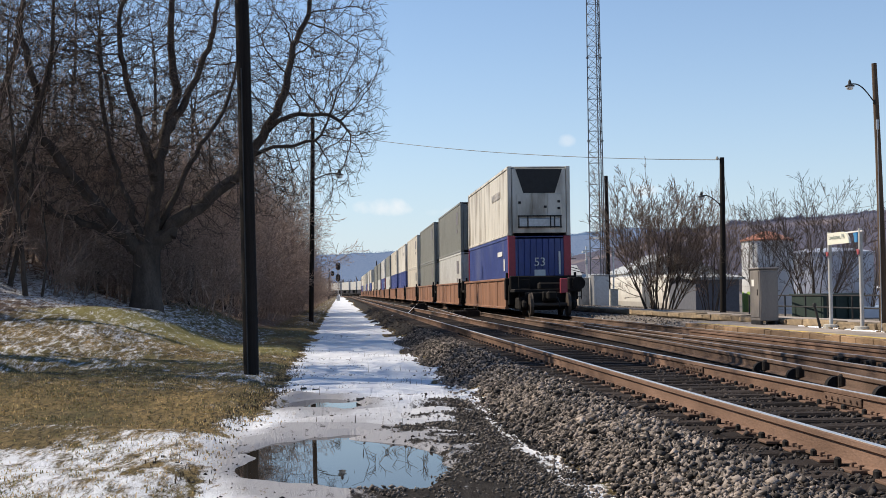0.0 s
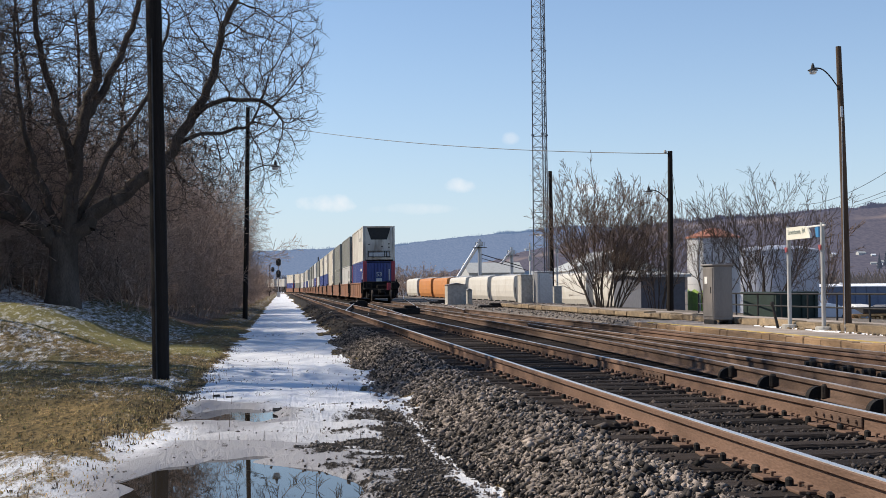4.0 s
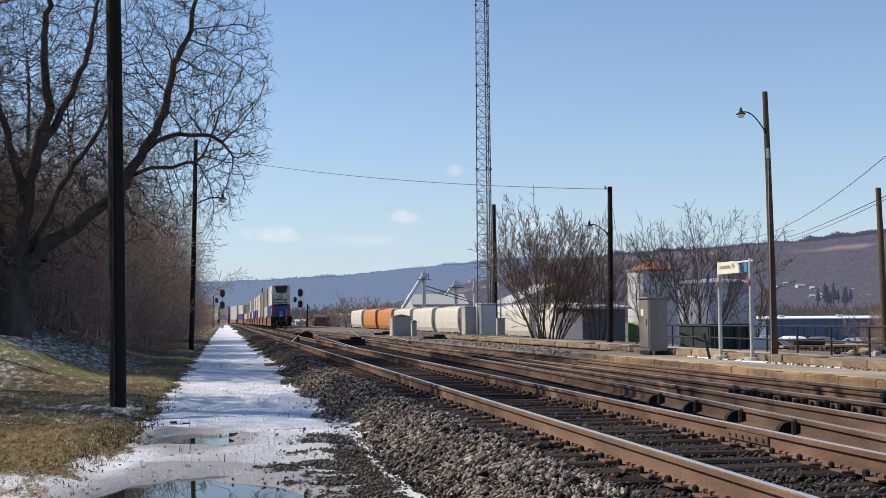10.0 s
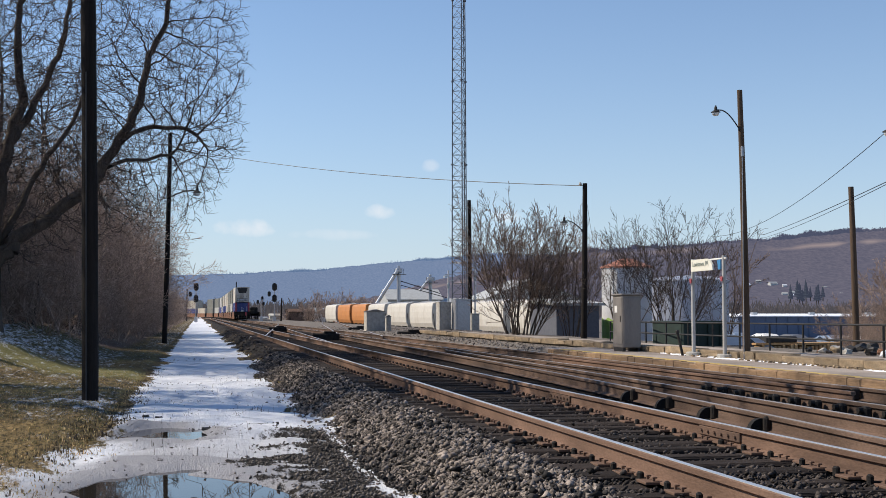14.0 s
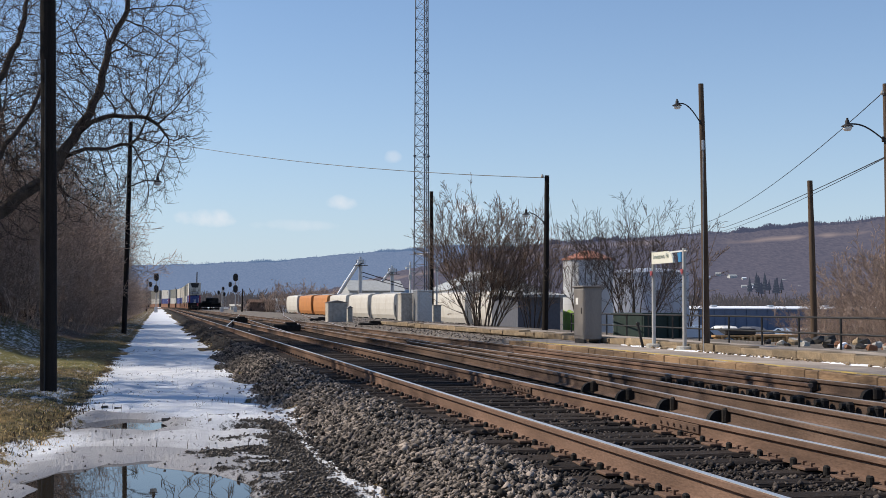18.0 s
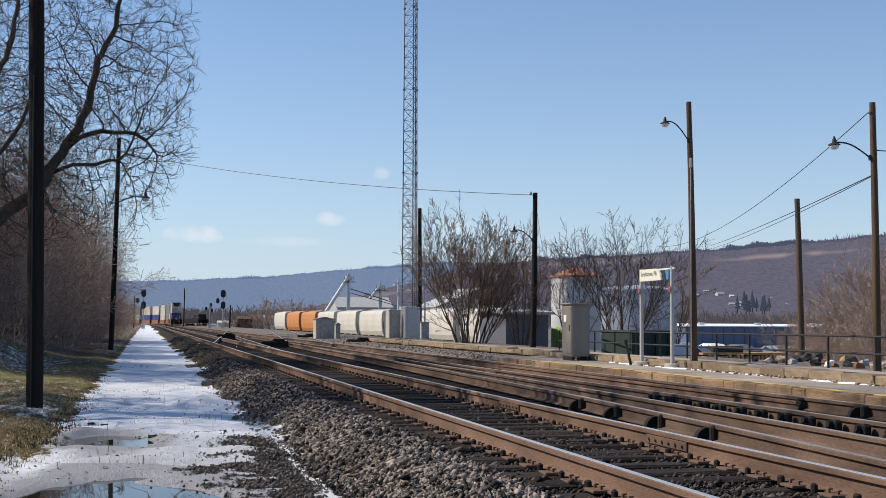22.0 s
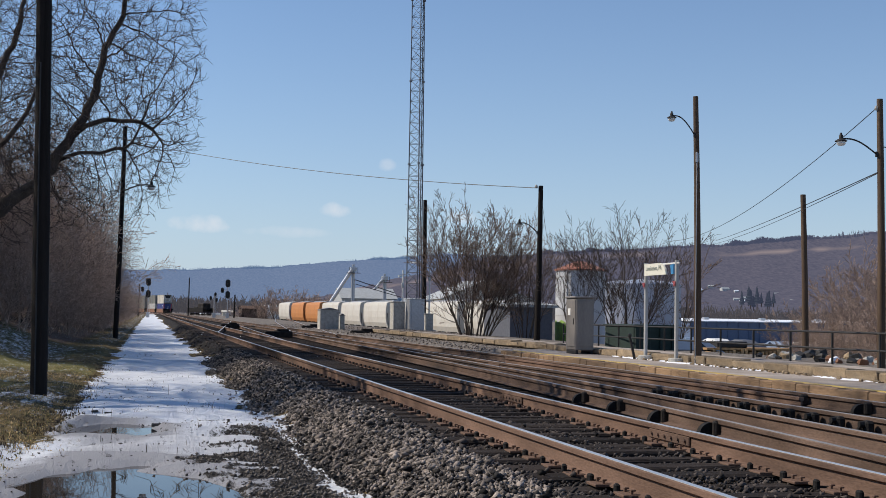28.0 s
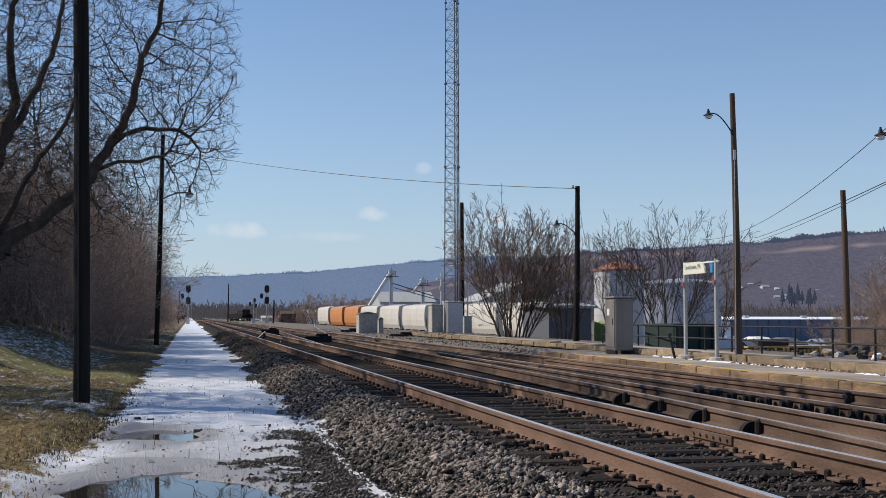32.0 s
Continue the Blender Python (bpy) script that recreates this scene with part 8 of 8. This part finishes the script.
def blades(name, mat, label, count, region, height, seed, width=0.006, droop=0.5):
    rng = np.random.default_rng(seed)
    x, y = region(rng, count)
    n = len(x)
    z = land(x, y)
    h = height * rng.lognormal(0, 0.35, n)
    a = rng.uniform(0, 2 * np.pi, n)
    lean = rng.uniform(0.15, 1.0, n) * droop
    w = width * rng.uniform(0.6, 1.4, n)
    dx, dy = np.cos(a), np.sin(a)
    P0 = np.stack([x - dy * w, y + dx * w, z - 0.005], 1)
    P1 = np.stack([x + dy * w, y - dx * w, z - 0.005], 1)
    M0 = np.stack([x + dx * h * lean * 0.35 - dy * w * 0.7, y + dy * h * lean * 0.35 + dx * w * 0.7, z + h * 0.6], 1)
    M1 = np.stack([x + dx * h * lean * 0.35 + dy * w * 0.7, y + dy * h * lean * 0.35 - dx * w * 0.7, z + h * 0.6], 1)
    T = np.stack([x + dx * h * lean, y + dy * h * lean, z + h * (1 - 0.35 * lean)], 1)
    V = np.stack([P0, P1, M0, M1, T], 1).reshape(-1, 3)
    f = np.array([(0, 1, 3), (0, 3, 2), (2, 3, 4)])
    F = (f[None] + (np.arange(n) * 5)[:, None, None]).reshape(-1, 3)
    return tagged(raw(name, V, F, mat), label, "grass", kind="stuff")


def verge(rng, n):
    y = 14 + 17 * rng.power(0.6, n)
    x = -1.3 + rng.normal(0, 0.2, n)
    keep = rng.random(n) < wave(x, y, 72, 0.3)
    return x[keep], y[keep]


def lawn(rng, n):
    y = 8 + 24 * rng.power(0.75, n)
    x = -1.2 - (0.45 + 0.27 * y) * rng.random(n)
    keep = rng.random(n) < (0.12 + 0.88 * step(0.35, 0.7, 0.5 * wave(x, y, 74, 1.1) + 0.5 * wave(x, y, 75, 0.22))) * (0.25 + 0.75 * step(12.5, 16, y))
    return x[keep], y[keep]


def tufts(rng, n):
    y = 9 + 26 * rng.power(0.7, n)
    x = -1.15 - 0.35 * (1 - step(11, 18, y)) + rng.normal(0, 0.17, n)
    keep = (rng.random(n) < step(0.5, 0.75, 0.4 * wave(x, y, 76, 0.9) + 0.6 * wave(x, y, 77, 0.16))) & (basin(x, y) < 0.2) & (rng.random(n) < 0.25 + 0.75 * step(11, 14, y))
    return x[keep], y[keep]


def lane_weeds(rng, n):
    y = 9 + 22 * rng.random(n)
    x = rng.uniform(-0.9, 1.6, n)
    keep = wave(x, y, 73, 0.5) > 0.83
    return x[keep], y[keep]


def build_plants():
    blades("verge_grass", M_GRASSD, "ragged dead grass along the lane's edge", 1500, verge, 0.025, 83, 0.006, 1.2)
    blades("lane_weeds", M_WEED, "thin dead weed stalks poking through the snow", 900, lane_weeds, 0.09, 84, 0.004, 0.35)
    blades("lawn_grass", M_GRASSD, "short matted dead grass of the lawn", 52000, lawn, 0.024, 86, 0.005, 1.6)
    blades("lawn_green_grass", M_GRASSG, "short winter-green grass among the dead blades", 26000, lawn, 0.022, 87, 0.005, 1.5)
    blades("verge_tufts", M_WEED, "dark clumps of dead grass along the snow's edge", 5000, tufts, 0.045, 89, 0.006, 1.0)
    scatter("verge_clods", M_WET, "crumbs of dark wet earth along the lane's edge", 1400, tufts, 0.024, 90, plain=True)
    rng = np.random.default_rng(85)
    # weeds standing in the large puddle and on its rim
    for x, y, h in ((0.12, 10.6, 0.42), (0.42, 10.9, 0.45), (0.55, 10.4, 0.36), (0.78, 10.6, 0.34), (0.3, 11.4, 0.22), (-0.2, 12.2, 0.2), (0.62, 19.3, 0.4), (0.9, 20.2, 0.45), (-0.1, 19.0, 0.35)):
        out = []
        h *= 0.36
        for j in range(4):
            p = np.array([x + rng.normal(0, 0.03), y + rng.normal(0, 0.03), -0.1])
            d = np.array([rng.normal(0, 0.25), rng.normal(0, 0.2), 1.0])
            for s in range(6):
                q = p + d * h / 6
                out.append((*p, *q, 0.003, 0.002))
                if s > 1:
                    e = q + np.array([rng.normal(0, 0.05), rng.normal(0, 0.04), 0.04])
                    out.append((*q, *e, 0.002, 0.0015))
                p = q
                d = d + rng.normal(0, 0.12, 3)
        V, F = tubes(out, 3)
        tagged(raw("dead_weed", V, F, M_WEED), "dead weed stalk rising from the slush", "weed", "dead weeds")
    # the wet stick and clods lying in the snow
    th = thing("stick", pose(-0.24, 14.3, 0.0, 0, 0, 84) @ Matrix.Scale(0.62, 4), "short wet black stick lying in the snow", "stick")
    g = Geo()
    pts = [(-0.03, -0.28, 0.01), (0.0, -0.1, 0.02), (0.01, 0.1, 0.015), (0.0, 0.26, 0.012)]
    for a, b, r in zip(pts, pts[1:], (0.03, 0.034, 0.028)):
        g.rod(a, b, r, r * 0.9, 8)
    g.done("wood", M_WET, th)
    for i, (x, y, s) in enumerate(((0.12, 17.2, 0.08), (0.22, 16.7, 0.06), (-0.75, 19.6, 0.06), (-0.55, 19.3, 0.06), (0.35, 16.2, 0.07))):
        g = Geo().box((0, 0, s * 0.2), (s * 1.6, s, s * 0.5), s * 0.15)
        v = np.array(g.v) + rng.normal(0, s * 0.1, (len(g.v), 3))
        g.v = [tuple(a) for a in v]
        o = g.done("clod", M_WET)
        o.matrix_basis = pose(x, y, -0.02, 0, 0, rng.uniform(0, 180))
        tagged(o, "clod of wet black earth in the slush", "clod", "clods")
    # leaves and twigs on the floor of the wood
    def litter(r, n):
        y = 26 + 34 * r.random(n)
        x = -3.5 - 12 * r.random(n)
        keep = r.random(n) < step(-5.5, -9, x + 2.0 * (wave(x, y, 15, 4) - 0.5))
        return x[keep], y[keep]
    blades("leaf_litter", M_LEAF, "fallen leaves and dead stems under the trees", 6000, litter, 0.03, 88, 0.02, 3.0)


build_plants()


def motions():
    """The train draws away along the second track."""
    times = list(range(0, 33, 2))
    for ob, s, z in moving:
        rows = []
        for t in times:
            way = START + SPEED * t + s + 10.35
            off, yy, a = bend(way)
            rows.append((t, pose(TRACK_2 * math.cos(a) + off, yy + TRACK_2 * math.sin(a), z, 0, 0, math.degrees(a))))
        walk(ob, rows)


START, SPEED = 49.1, 13.6
motions()
